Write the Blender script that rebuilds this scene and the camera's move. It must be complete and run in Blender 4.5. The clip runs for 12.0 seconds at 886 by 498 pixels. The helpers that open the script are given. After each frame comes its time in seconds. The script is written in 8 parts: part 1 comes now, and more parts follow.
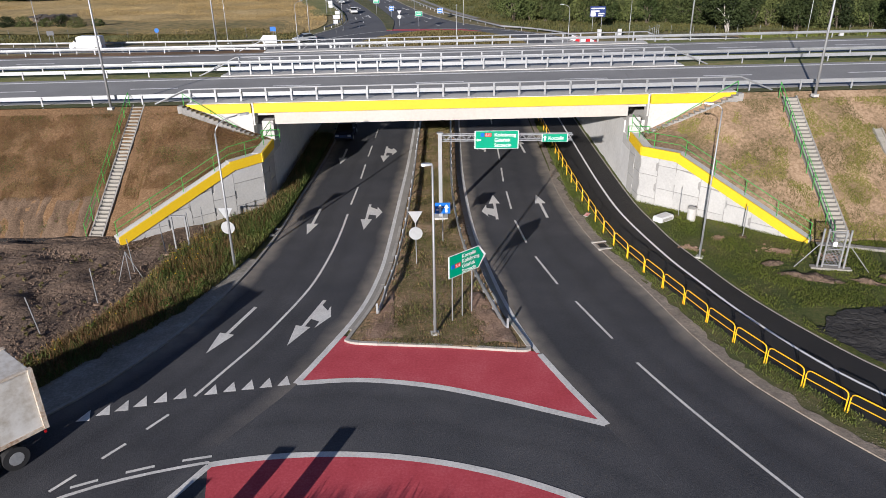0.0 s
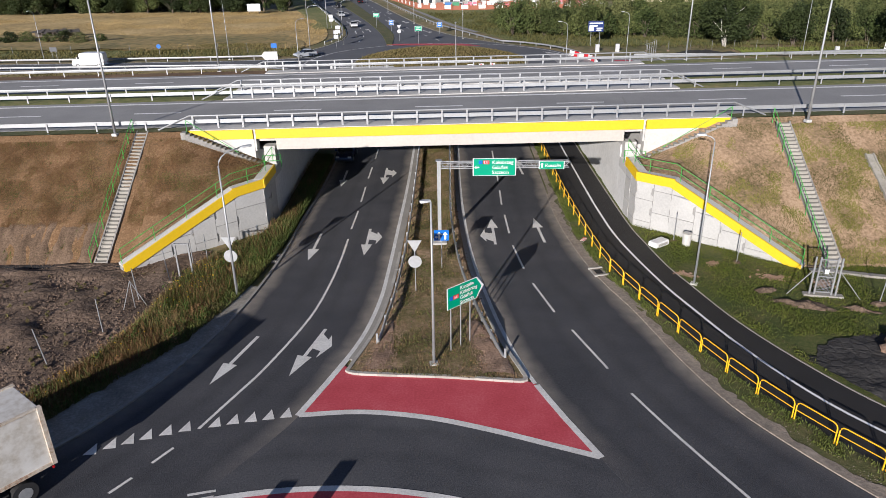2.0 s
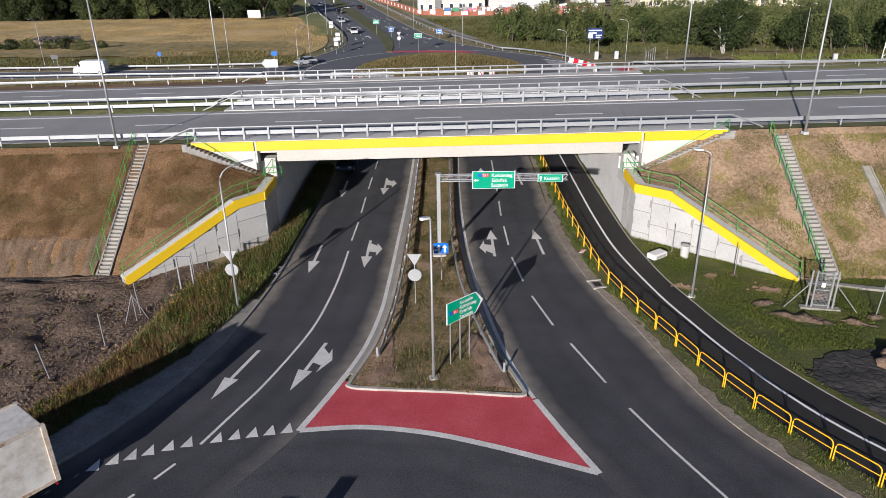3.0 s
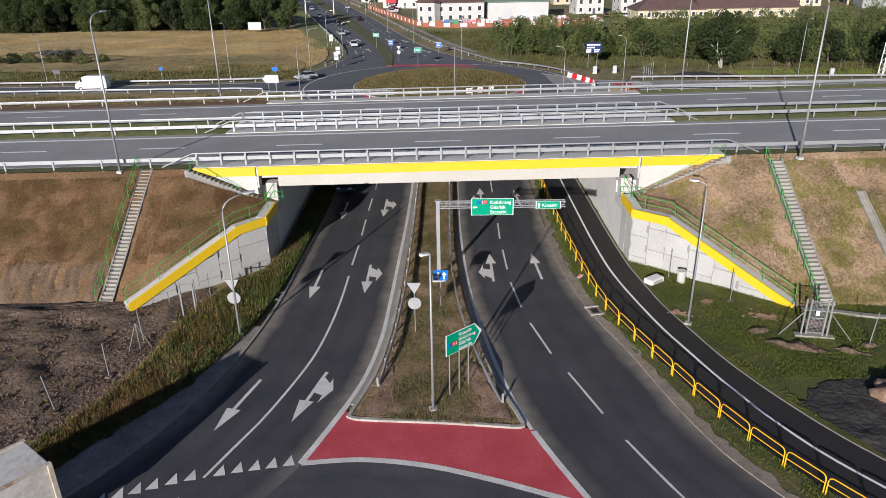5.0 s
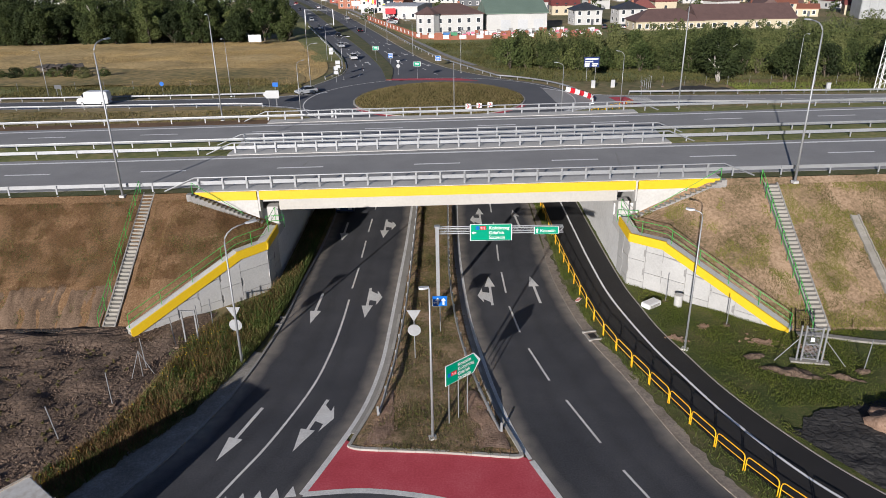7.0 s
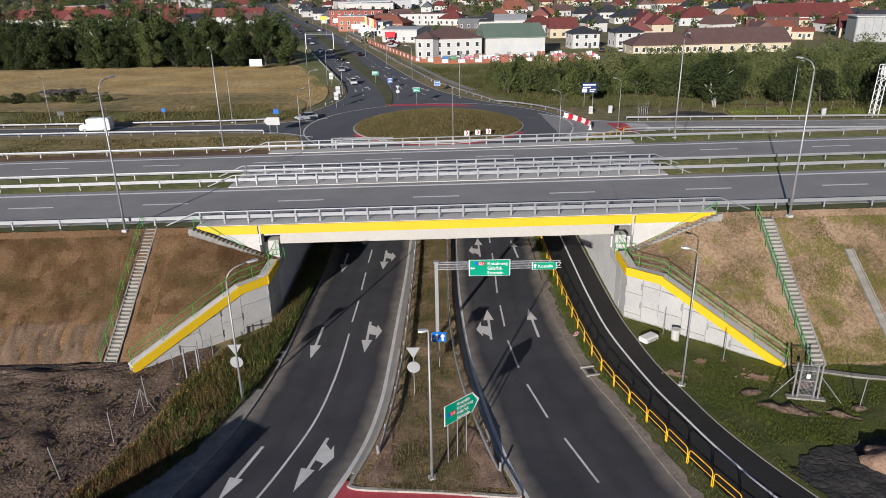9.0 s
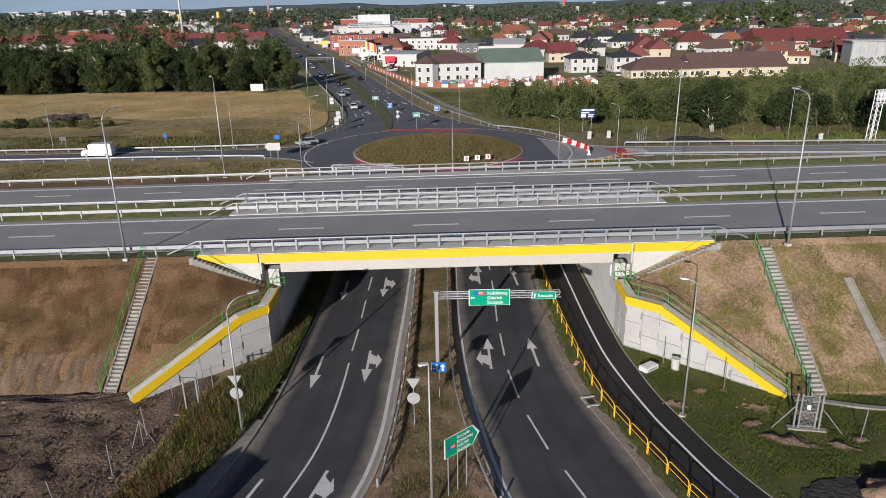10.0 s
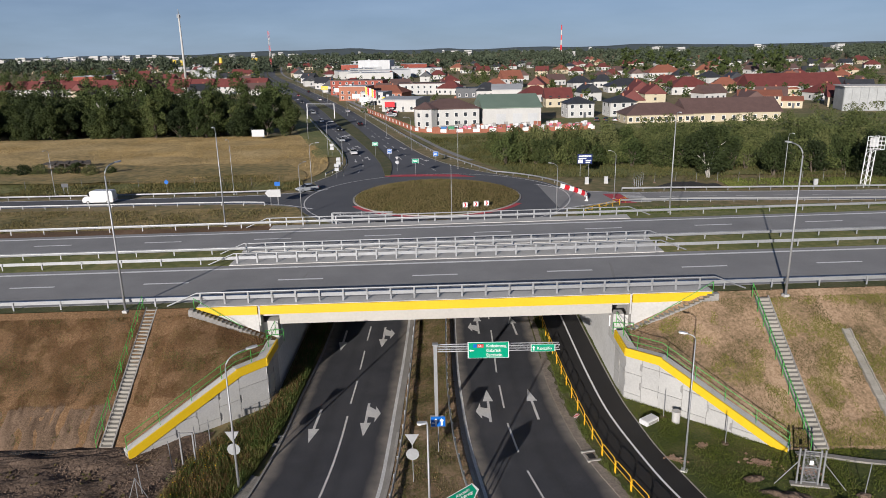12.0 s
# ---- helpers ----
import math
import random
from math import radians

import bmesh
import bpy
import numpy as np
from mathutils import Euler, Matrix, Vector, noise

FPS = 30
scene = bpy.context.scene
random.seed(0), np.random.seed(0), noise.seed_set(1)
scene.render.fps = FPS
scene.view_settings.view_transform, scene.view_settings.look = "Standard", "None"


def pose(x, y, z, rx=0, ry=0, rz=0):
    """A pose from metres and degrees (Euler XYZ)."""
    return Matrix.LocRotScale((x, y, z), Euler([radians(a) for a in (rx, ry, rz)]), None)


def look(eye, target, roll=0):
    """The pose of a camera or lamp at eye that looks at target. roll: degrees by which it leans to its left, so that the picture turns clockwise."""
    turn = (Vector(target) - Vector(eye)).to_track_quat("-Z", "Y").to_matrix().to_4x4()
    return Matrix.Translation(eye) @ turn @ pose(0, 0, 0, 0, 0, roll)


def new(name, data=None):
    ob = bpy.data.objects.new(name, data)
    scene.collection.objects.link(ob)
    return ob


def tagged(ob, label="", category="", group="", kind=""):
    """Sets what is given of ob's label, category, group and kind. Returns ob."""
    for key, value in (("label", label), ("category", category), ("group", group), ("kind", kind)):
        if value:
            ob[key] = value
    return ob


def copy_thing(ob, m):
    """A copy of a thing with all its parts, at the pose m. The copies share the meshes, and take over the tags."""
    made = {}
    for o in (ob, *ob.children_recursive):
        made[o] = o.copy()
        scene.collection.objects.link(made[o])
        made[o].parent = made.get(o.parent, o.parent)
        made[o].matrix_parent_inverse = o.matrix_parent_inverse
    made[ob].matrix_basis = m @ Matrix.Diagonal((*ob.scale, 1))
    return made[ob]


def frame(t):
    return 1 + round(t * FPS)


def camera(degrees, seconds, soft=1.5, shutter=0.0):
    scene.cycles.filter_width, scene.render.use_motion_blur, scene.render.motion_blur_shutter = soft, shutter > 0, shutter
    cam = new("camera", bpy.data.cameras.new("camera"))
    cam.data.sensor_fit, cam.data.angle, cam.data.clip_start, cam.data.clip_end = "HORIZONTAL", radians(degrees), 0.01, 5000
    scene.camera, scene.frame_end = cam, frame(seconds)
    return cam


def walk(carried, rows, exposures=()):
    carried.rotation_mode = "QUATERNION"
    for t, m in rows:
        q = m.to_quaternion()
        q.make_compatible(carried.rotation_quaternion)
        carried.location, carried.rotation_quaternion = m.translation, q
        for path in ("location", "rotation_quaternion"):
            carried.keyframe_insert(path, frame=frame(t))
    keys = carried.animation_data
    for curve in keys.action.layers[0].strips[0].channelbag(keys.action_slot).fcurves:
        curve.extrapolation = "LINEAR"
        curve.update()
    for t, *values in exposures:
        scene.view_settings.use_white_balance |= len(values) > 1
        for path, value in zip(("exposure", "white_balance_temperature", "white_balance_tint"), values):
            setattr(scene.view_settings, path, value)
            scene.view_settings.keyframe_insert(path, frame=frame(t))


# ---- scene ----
cam = camera(64.8, 12.0, soft=0.8)
METRES, EYE, TILT, LEAN, TURN = 8.3, 19.14, -24.5, 0.6, 0.0
ROWS = [
    (0.0, 0.0, 0.0, 0.0, -0.0, -0.0, 0.0),
    (0.5, 0.0006, -0.0229, 0.0415, 0.02, 0.11, 0.04),
    (1.0, 0.0049, -0.0481, 0.0817, 0.03, 0.26, 0.07),
    (1.5, 0.0082, -0.072, 0.1214, 0.02, 0.4, 0.1),
    (2.0, 0.012, -0.0955, 0.1611, 0.03, 0.54, 0.12),
    (2.5, 0.0146, -0.1168, 0.1986, 0.03, 0.67, 0.14),
    (3.0, 0.0154, -0.1364, 0.2381, 0.03, 0.81, 0.16),
    (5.0, 0.019, -0.213, 0.4099, 0.01, 1.31, 0.21),
    (5.5, 0.0204, -0.2305, 0.4514, 0.0, 1.44, 0.23),
    (6.0, 0.0212, -0.2481, 0.4924, -0.01, 1.57, 0.25),
    (6.5, 0.022, -0.2669, 0.533, -0.01, 1.71, 0.28),
    (7.0, 0.0223, -0.285, 0.5705, -0.02, 1.85, 0.3),
    (9.0, 0.0269, -0.3615, 0.7218, -0.06, 3.33, 0.39),
    (9.5, 0.0274, -0.3772, 0.7593, -0.07, 4.19, 0.41),
    (10.0, 0.0257, -0.3908, 0.796, -0.08, 5.06, 0.44),
    (10.5, 0.0252, -0.406, 0.8339, -0.09, 5.93, 0.47),
    (11.0, 0.0259, -0.4212, 0.8684, -0.1, 6.79, 0.51),
    (11.5, 0.028, -0.4312, 0.89, -0.12, 7.65, 0.53),
    (12.0, 0.0299, -0.4359, 0.8972, -0.13, 8.41, 0.57),
]
walk(cam, [(t, pose(0, 0, EYE, TILT, LEAN, TURN) @ pose(METRES * x, METRES * y, METRES * z, 90 + pitch, roll, yaw)) for t, x, y, z, yaw, pitch, roll in ROWS],
     [(0.0, 0.54, 5900, 13), (3.0, 0.5, 5900, 13), (5.0, 0.41, 5900, 12), (7.0, 0.34, 5900, 12), (9.0, 0.26, 5950, 12), (12.0, 0.18, 6000, 12)])

# ---- world and sun ----
SUN_AZ, SUN_EL = 20.8, 15.3
world = bpy.data.worlds.new("world")
scene.world = world
world.use_nodes = True
wn = world.node_tree.nodes
sky = wn.new("ShaderNodeTexSky")
sky.sky_type = "NISHITA"
sky.sun_disc = False
sky.sun_elevation = radians(SUN_EL)
sky.sun_rotation = radians(180 + SUN_AZ)
sky.air_density, sky.dust_density, sky.ozone_density = 0.85, 0.15, 5.0
sky.altitude = 600
pale = wn.new("ShaderNodeHueSaturation")
pale.inputs["Saturation"].default_value = 0.72
world.node_tree.links.new(sky.outputs[0], pale.inputs["Color"])
cool = wn.new("ShaderNodeMix")
cool.data_type, cool.blend_type = "RGBA", "MULTIPLY"
cool.inputs[0].default_value = 1.0
cool.inputs[7].default_value = (0.92, 0.97, 1.12, 1)
world.node_tree.links.new(pale.outputs[0], cool.inputs[6])
# a thin, streaky veil of cloud
where, wide, veil, much = wn.new("ShaderNodeTexCoord"), wn.new("ShaderNodeMapping"), wn.new("ShaderNodeTexNoise"), wn.new("ShaderNodeMapRange")
wide.inputs["Scale"].default_value = (2.2, 2.2, 11.0)
veil.inputs["Scale"].default_value, veil.inputs["Detail"].default_value, veil.inputs["Roughness"].default_value = 1.6, 5, 0.55
much.inputs[1].default_value, much.inputs[2].default_value = 0.3, 0.75
much.inputs[3].default_value, much.inputs[4].default_value = 0.25, 0.75
# the veil is densest low over the horizon
high, low, dense = wn.new("ShaderNodeSeparateXYZ"), wn.new("ShaderNodeMapRange"), wn.new("ShaderNodeMath")
low.inputs[1].default_value, low.inputs[2].default_value, low.inputs[3].default_value, low.inputs[4].default_value = 0.0, 0.3, 1.0, 0.06
dense.operation = "MULTIPLY"
thin = wn.new("ShaderNodeMix")
thin.data_type = "RGBA"
thin.inputs[7].default_value = (8.8, 11.3, 14.0, 1)
for a, b in ((where.outputs["Generated"], wide.inputs[0]), (wide.outputs[0], veil.inputs[0]), (veil.outputs[0], much.inputs[0]), (where.outputs["Generated"], high.inputs[0]), (high.outputs[2], low.inputs[0]), (low.outputs[0], dense.inputs[0]), (much.outputs[0], dense.inputs[1]), (dense.outputs[0], thin.inputs[0]), (cool.outputs[2], thin.inputs[6]), (thin.outputs[2], wn["Background"].inputs[0])):
    world.node_tree.links.new(a, b)
wn["Background"].inputs[1].default_value = 0.039
sun = new("sun", bpy.data.lights.new("sun", "SUN"))
sun.data.energy = 5.0
sun.data.angle = radians(0.55)
sun.data.color = (1.0, 0.9, 0.77)
ce, se = math.cos(radians(SUN_EL)), math.sin(radians(SUN_EL))
sun.matrix_world = look((-60 * math.sin(radians(SUN_AZ)), -60 * math.cos(radians(SUN_AZ)), 60 * se / ce), (0, 0, 0))


# ---- materials ----
def material(name, stops, rough=0.8, metal=0.0, big=0.3, fine=6.0, bump=0.2, bump_scale=None, spec=0.5, local=False, mixing=0.5, per_object=0.0, cracks=0.0):
    """stops: colours from dark to light, spread over noise of two sizes (cycles per metre)."""
    m = bpy.data.materials.new(name)
    m.use_nodes = True
    nt = m.node_tree
    nodes, link = nt.nodes, nt.links.new
    bsdf = nodes["Principled BSDF"]
    bsdf.inputs["Roughness"].default_value = rough
    bsdf.inputs["Metallic"].default_value = metal
    bsdf.inputs["Specular IOR Level"].default_value = spec
    if local:
        vec = nodes.new("ShaderNodeTexCoord").outputs["Object"]
    else:
        vec = nodes.new("ShaderNodeNewGeometry").outputs["Position"]
    n1, n2 = nodes.new("ShaderNodeTexNoise"), nodes.new("ShaderNodeTexNoise")
    for n, s, d in ((n1, big, 5), (n2, fine, 4)):
        n.inputs["Scale"].default_value = s
        n.inputs["Detail"].default_value = d
        n.inputs["Roughness"].default_value = 0.6
        link(vec, n.inputs["Vector"])
    mx = nodes.new("ShaderNodeMix")
    mx.inputs[0].default_value = mixing
    link(n1.outputs[0], mx.inputs[2])
    link(n2.outputs[0], mx.inputs[3])
    value = mx.outputs[0]
    if per_object:
        info = nodes.new("ShaderNodeObjectInfo")
        sub = nodes.new("ShaderNodeMath")
        sub.operation = "MULTIPLY_ADD"
        sub.inputs[1].default_value = per_object
        link(info.outputs["Random"], sub.inputs[0])
        off = nodes.new("ShaderNodeMath")
        off.operation = "SUBTRACT"
        off.inputs[1].default_value = per_object / 2
        link(value, off.inputs[0])
        link(off.outputs[0], sub.inputs[2])
        value = sub.outputs[0]
    ramp = nodes.new("ShaderNodeValToRGB")
    ramp.color_ramp.elements[0].position, ramp.color_ramp.elements[1].position = 0.34, 0.66
    while len(ramp.color_ramp.elements) < len(stops):
        ramp.color_ramp.elements.new(0.5)
    for i, (e, c) in enumerate(zip(ramp.color_ramp.elements, stops)):
        e.position = 0.34 + 0.32 * i / max(1, len(stops) - 1)
        e.color = (*c, 1)
    link(value, ramp.inputs[0])
    link(ramp.outputs[0], bsdf.inputs["Base Color"])
    split = None
    if cracks:
        # clods parted by dark gaps, bent by the coarse noise
        warp = nodes.new("ShaderNodeMix")
        warp.data_type = "VECTOR"
        warp.inputs[0].default_value = 0.3
        bend = nodes.new("ShaderNodeTexNoise")
        bend.inputs["Scale"].default_value = cracks * 1.2
        bend.inputs["Detail"].default_value = 4
        link(vec, bend.inputs["Vector"])
        link(vec, warp.inputs[4])
        link(bend.outputs[1], warp.inputs[5])
        cell, gap, shade = nodes.new("ShaderNodeTexVoronoi"), nodes.new("ShaderNodeMapRange"), nodes.new("ShaderNodeMix")
        cell.feature = "DISTANCE_TO_EDGE"
        cell.inputs["Scale"].default_value = cracks
        gap.inputs[2].default_value, gap.inputs[3].default_value = 0.22, 0.1
        link(warp.outputs[1], cell.inputs["Vector"])
        link(cell.outputs["Distance"], gap.inputs[0])
        patch = nodes.new("ShaderNodeMath")
        patch.operation = "MAXIMUM"
        link(gap.outputs[0], patch.inputs[0])
        link(n2.outputs[0], patch.inputs[1])
        shade.data_type, shade.blend_type = "RGBA", "MULTIPLY"
        shade.inputs[0].default_value = 0.5
        link(ramp.outputs[0], shade.inputs[6])
        link(patch.outputs[0], shade.inputs[7])
        link(shade.outputs[2], bsdf.inputs["Base Color"])
        split = patch.outputs[0]
    if bump:
        b = nodes.new("ShaderNodeBump")
        b.inputs["Strength"].default_value = bump
        b.inputs["Distance"].default_value = 0.05
        nb = n2
        if bump_scale:
            nb = nodes.new("ShaderNodeTexNoise")
            nb.inputs["Scale"].default_value = bump_scale
            nb.inputs["Detail"].default_value = 5
            link(vec, nb.inputs["Vector"])
        link(split or nb.outputs[0], b.inputs["Height"])
        link(b.outputs[0], bsdf.inputs["Normal"])
    return m


def shades(c, spread=0.2):
    return [tuple(v * (1 - spread) for v in c), tuple(v * (1 + spread) for v in c)]


def leafy(name, stops, big, fine):
    m = material(name, stops, 0.75, 0, big, fine, 0, spec=0.2, per_object=0.3)
    m.node_tree.nodes["Principled BSDF"].inputs["Subsurface Weight"].default_value = 0.0
    return m


ASPHALT = material("asphalt", [(0.045, 0.045, 0.047), (0.062, 0.061, 0.063), (0.08, 0.079, 0.078)], 0.85, 0, 0.25, 40, 0.25, 60)


def wear(m, lanes, width, dust):
    """Polished wheel tracks and dusty edges, laid along a strip that is width metres wide."""
    nt = m.node_tree
    nodes, link = nt.nodes, nt.links.new
    bsdf = nodes["Principled BSDF"]
    src = bsdf.inputs["Base Color"].links[0].from_socket
    sep = nodes.new("ShaderNodeSeparateXYZ")
    link(nodes.new("ShaderNodeUVMap").outputs[0], sep.inputs[0])
    nz = nodes.new("ShaderNodeTexNoise")
    nz.inputs["Scale"].default_value = 0.35
    nz.inputs["Detail"].default_value = 4
    link(nodes.new("ShaderNodeNewGeometry").outputs["Position"], nz.inputs["Vector"])

    def ramp_of(value, stops):
        r = nodes.new("ShaderNodeValToRGB")
        while len(r.color_ramp.elements) < len(stops):
            r.color_ramp.elements.new(0.5)
        for e, (p, v) in zip(r.color_ramp.elements, stops):
            e.position, e.color = p, (v, v, v, 1)
        link(value, r.inputs[0])
        return r.outputs[0]

    def calc(op, a, b):
        n = nodes.new("ShaderNodeMath")
        n.operation = op
        for i, v in enumerate((a, b)):
            if isinstance(v, (int, float)):
                n.inputs[i].default_value = v
            else:
                link(v, n.inputs[i])
        return n.outputs[0]
    u = sep.outputs[0]
    wob = calc("MULTIPLY", calc("SUBTRACT", nz.outputs[0], 0.5), 0.12)
    u = calc("ADD", u, wob)
    stops = [(0.0, 0.0)]
    for k in range(lanes):
        c = (k + 0.5) / lanes
        h = 0.9 / width
        for p, v in ((c - h * 1.7, 0.0), (c - h, 1.0), (c - h * 0.45, 0.35), (c + h * 0.45, 0.35), (c + h, 1.0), (c + h * 1.7, 0.0)):
            stops.append((min(1, max(0, p)), v))
    track = ramp_of(u, stops + [(1.0, 0.0)])
    mul = nodes.new("ShaderNodeMix")
    mul.data_type, mul.blend_type = "RGBA", "MULTIPLY"
    link(calc("MULTIPLY", track, 0.55), mul.inputs[0])
    link(src, mul.inputs[6])
    mul.inputs[7].default_value = (0.62, 0.62, 0.64, 1)
    edge = ramp_of(u, [(0.0, 1.0), (0.06, 0.55), (0.13, 0.0), (0.87, 0.0), (0.94, 0.55), (1.0, 1.0)])
    nz2 = nodes.new("ShaderNodeTexNoise")
    nz2.inputs["Scale"].default_value = 1.1
    nz2.inputs["Detail"].default_value = 6
    link(nodes.new("ShaderNodeNewGeometry").outputs["Position"], nz2.inputs["Vector"])
    pos = nodes.new("ShaderNodeSeparateXYZ")
    link(nodes.new("ShaderNodeNewGeometry").outputs["Position"], pos.inputs[0])
    span = nodes.new("ShaderNodeMapRange")
    span.inputs[1].default_value, span.inputs[2].default_value = 22.0, 32.0
    link(pos.outputs[1], span.inputs[0])
    edge = calc("MULTIPLY", edge, span.outputs[0])
    dusty = nodes.new("ShaderNodeMix")
    dusty.data_type = "RGBA"
    link(calc("MULTIPLY", calc("MULTIPLY", edge, nz2.outputs[0]), dust), dusty.inputs[0])
    link(mul.outputs[2], dusty.inputs[6])
    dusty.inputs[7].default_value = (0.25, 0.22, 0.185, 1)
    link(dusty.outputs[2], bsdf.inputs["Base Color"])
    return m


ASPHALT_LANES = wear(material("worn_lane_asphalt", [(0.032, 0.034, 0.041), (0.056, 0.057, 0.064), (0.084, 0.084, 0.09)], 0.85, 0, 0.25, 11, 0.4, 24), 2, 7.6, 2.0)
ASPHALT_RING = wear(material("worn_ring_asphalt", [(0.042, 0.044, 0.05), (0.068, 0.069, 0.076), (0.096, 0.095, 0.1)], 0.85, 0, 0.25, 11, 0.4, 24), 2, 11.2, 0.0)
ASPHALT_HW = material("highway_asphalt", [(0.235, 0.232, 0.228), (0.335, 0.33, 0.323)], 0.85, 0, 0.22, 30, 0.2, 60)
# far roads: lighter than the near lanes, with the lift of haze mixed in
ASPHALT_FAR = material("hazed_asphalt", [(0.09, 0.093, 0.102), (0.125, 0.128, 0.137)], 0.85, 0, 0.15, 20, 0.2, 40)
FENCE_GREY = material("weathered_steel", [(0.2, 0.205, 0.21), (0.3, 0.305, 0.31)], 0.65, 0.3, 0.8, 9, 0.05)
ASPHALT_NEW = material("fresh_asphalt", [(0.015, 0.0135, 0.013), (0.026, 0.024, 0.023)], 0.8, 0, 0.4, 40, 0.3, 50)
PAINT = material("road_paint", [(0.5, 0.49, 0.47), (0.78, 0.77, 0.74)], 0.7, 0, 0.8, 9, 0.1, 30)
FRESH_PAINT = material("fresh_road_paint", [(0.78, 0.78, 0.77), (0.86, 0.86, 0.85)], 0.6, 0, 0.8, 9, 0.05, 30)
RED = material("red_surface", [(0.4, 0.042, 0.056), (0.49, 0.064, 0.084), (0.55, 0.11, 0.13)], 0.85, 0, 0.5, 9, 0.15, 40)
KERB = material("kerb_concrete", [(0.29, 0.27, 0.24), (0.44, 0.42, 0.38)], 0.9, 0, 0.6, 14, 0.2, per_object=0.2)
GUTTER = material("gutter_concrete", [(0.24, 0.225, 0.2), (0.35, 0.33, 0.3)], 0.9, 0, 0.6, 10, 0.2)
CONCRETE = material("cast_concrete", [(0.42, 0.41, 0.385), (0.5, 0.49, 0.465), (0.57, 0.56, 0.535)], 0.85, 0, 0.35, 6, 0.12, 20)
PANEL = material("wall_panel_concrete", [(0.37, 0.365, 0.352), (0.43, 0.425, 0.408), (0.48, 0.475, 0.457)], 0.88, 0, 0.5, 7, 0.12, 25, per_object=0.1)
JOINT = material("wall_joint", shades((0.26, 0.255, 0.245)), 0.95)
ABUT = material("abutment_concrete", [(0.55, 0.545, 0.525), (0.64, 0.635, 0.615), (0.7, 0.695, 0.675)], 0.85, 0, 0.3, 4, 0.1, 18)
BEAM = material("beam_paint", [(0.43, 0.41, 0.37), (0.5, 0.48, 0.435)], 0.75, 0, 0.3, 5, 0.06)
YELLOW = material("yellow_paint", [(0.66, 0.43, 0.006), (0.73, 0.49, 0.009)], 0.5, 0, 0.4, 5, 0.05)
FENCE_YELLOW = material("yellow_powder_coat", [(0.8, 0.42, 0.01), (0.88, 0.5, 0.015)], 0.35, 0, 1, 8, 0.03)
GREEN_PAINT = material("green_rail_paint", [(0.05, 0.3, 0.045), (0.075, 0.38, 0.065)], 0.4, 0, 1, 8, 0.03)
STEEL = material("galvanised_steel", [(0.34, 0.35, 0.36), (0.46, 0.47, 0.48)], 0.5, 0.6, 0.8, 9, 0.05)
STEEL_DULL = material("dull_galvanised_steel", [(0.33, 0.34, 0.35), (0.45, 0.46, 0.47)], 0.55, 0.5, 0.8, 9, 0.05)
STONE = material("paving_stone", [(0.2, 0.19, 0.18), (0.33, 0.32, 0.3)], 0.9, 0, 0.8, 7, 0.4)
STAIR = material("stair_concrete", [(0.24, 0.225, 0.195), (0.35, 0.33, 0.29)], 0.9, 0, 0.9, 9, 0.25, per_object=0.2)
SOIL = material("turned_soil", [(0.055, 0.036, 0.024), (0.14, 0.095, 0.065), (0.2, 0.138, 0.097), (0.27, 0.195, 0.142)], 0.95, 0, 0.35, 5.5, 1.0, 4, cracks=3.4)
BANK_L = material("dry_bank", [(0.06, 0.05, 0.02), (0.13, 0.074, 0.033), (0.2, 0.115, 0.055), (0.31, 0.205, 0.115)], 0.95, 0, 0.14, 7.0, 1.0, 9)
BANK_R = material("sandy_bank", [(0.085, 0.08, 0.03), (0.22, 0.15, 0.085), (0.35, 0.24, 0.15), (0.45, 0.325, 0.215)], 0.95, 0, 0.25, 4.5, 1.0, 8)
LAWN = material("lawn", [(0.034, 0.055, 0.009), (0.074, 0.092, 0.016), (0.15, 0.122, 0.05)], 0.95, 0, 0.3, 5.5, 0.8, 14)
VERGE = material("verge_grass", [(0.045, 0.066, 0.015), (0.092, 0.095, 0.03), (0.16, 0.13, 0.062)], 0.95, 0, 0.3, 4, 0.9, 12)
MEDIAN = material("median_turf", [(0.09, 0.085, 0.028), (0.18, 0.135, 0.06), (0.31, 0.21, 0.125), (0.4, 0.28, 0.19)], 0.95, 0, 0.35, 4, 0.9, 10)
GRAVEL = material("gravel", [(0.17, 0.16, 0.135), (0.27, 0.25, 0.215), (0.4, 0.375, 0.335)], 0.95, 0, 0.7, 9, 0.9, 16)
SAND = material("sandy_edge", [(0.16, 0.135, 0.11), (0.26, 0.22, 0.18), (0.38, 0.32, 0.26)], 0.95, 0, 0.8, 7, 0.7, 12)
FIELD = material("meadow", [(0.09, 0.1, 0.03), (0.14, 0.135, 0.05), (0.25, 0.19, 0.09), (0.3, 0.23, 0.115)], 0.95, 0, 0.02, 0.5, 0.6, 3)
DRY = material("dry_meadow", [(0.17, 0.14, 0.05), (0.38, 0.27, 0.105), (0.54, 0.39, 0.17), (0.68, 0.52, 0.26)], 0.95, 0, 0.07, 1.0, 0.8, 2, mixing=0.5)
GREENFIELD = material("rough_grass", [(0.085, 0.115, 0.027), (0.17, 0.18, 0.05), (0.32, 0.26, 0.11)], 0.95, 0, 0.09, 1.2, 0.8, 2)
BLACKSOIL = material("black_earth", [(0.024, 0.022, 0.021), (0.045, 0.042, 0.04), (0.075, 0.07, 0.065)], 0.95, 0, 0.7, 6, 1.0, 7, cracks=2.6)


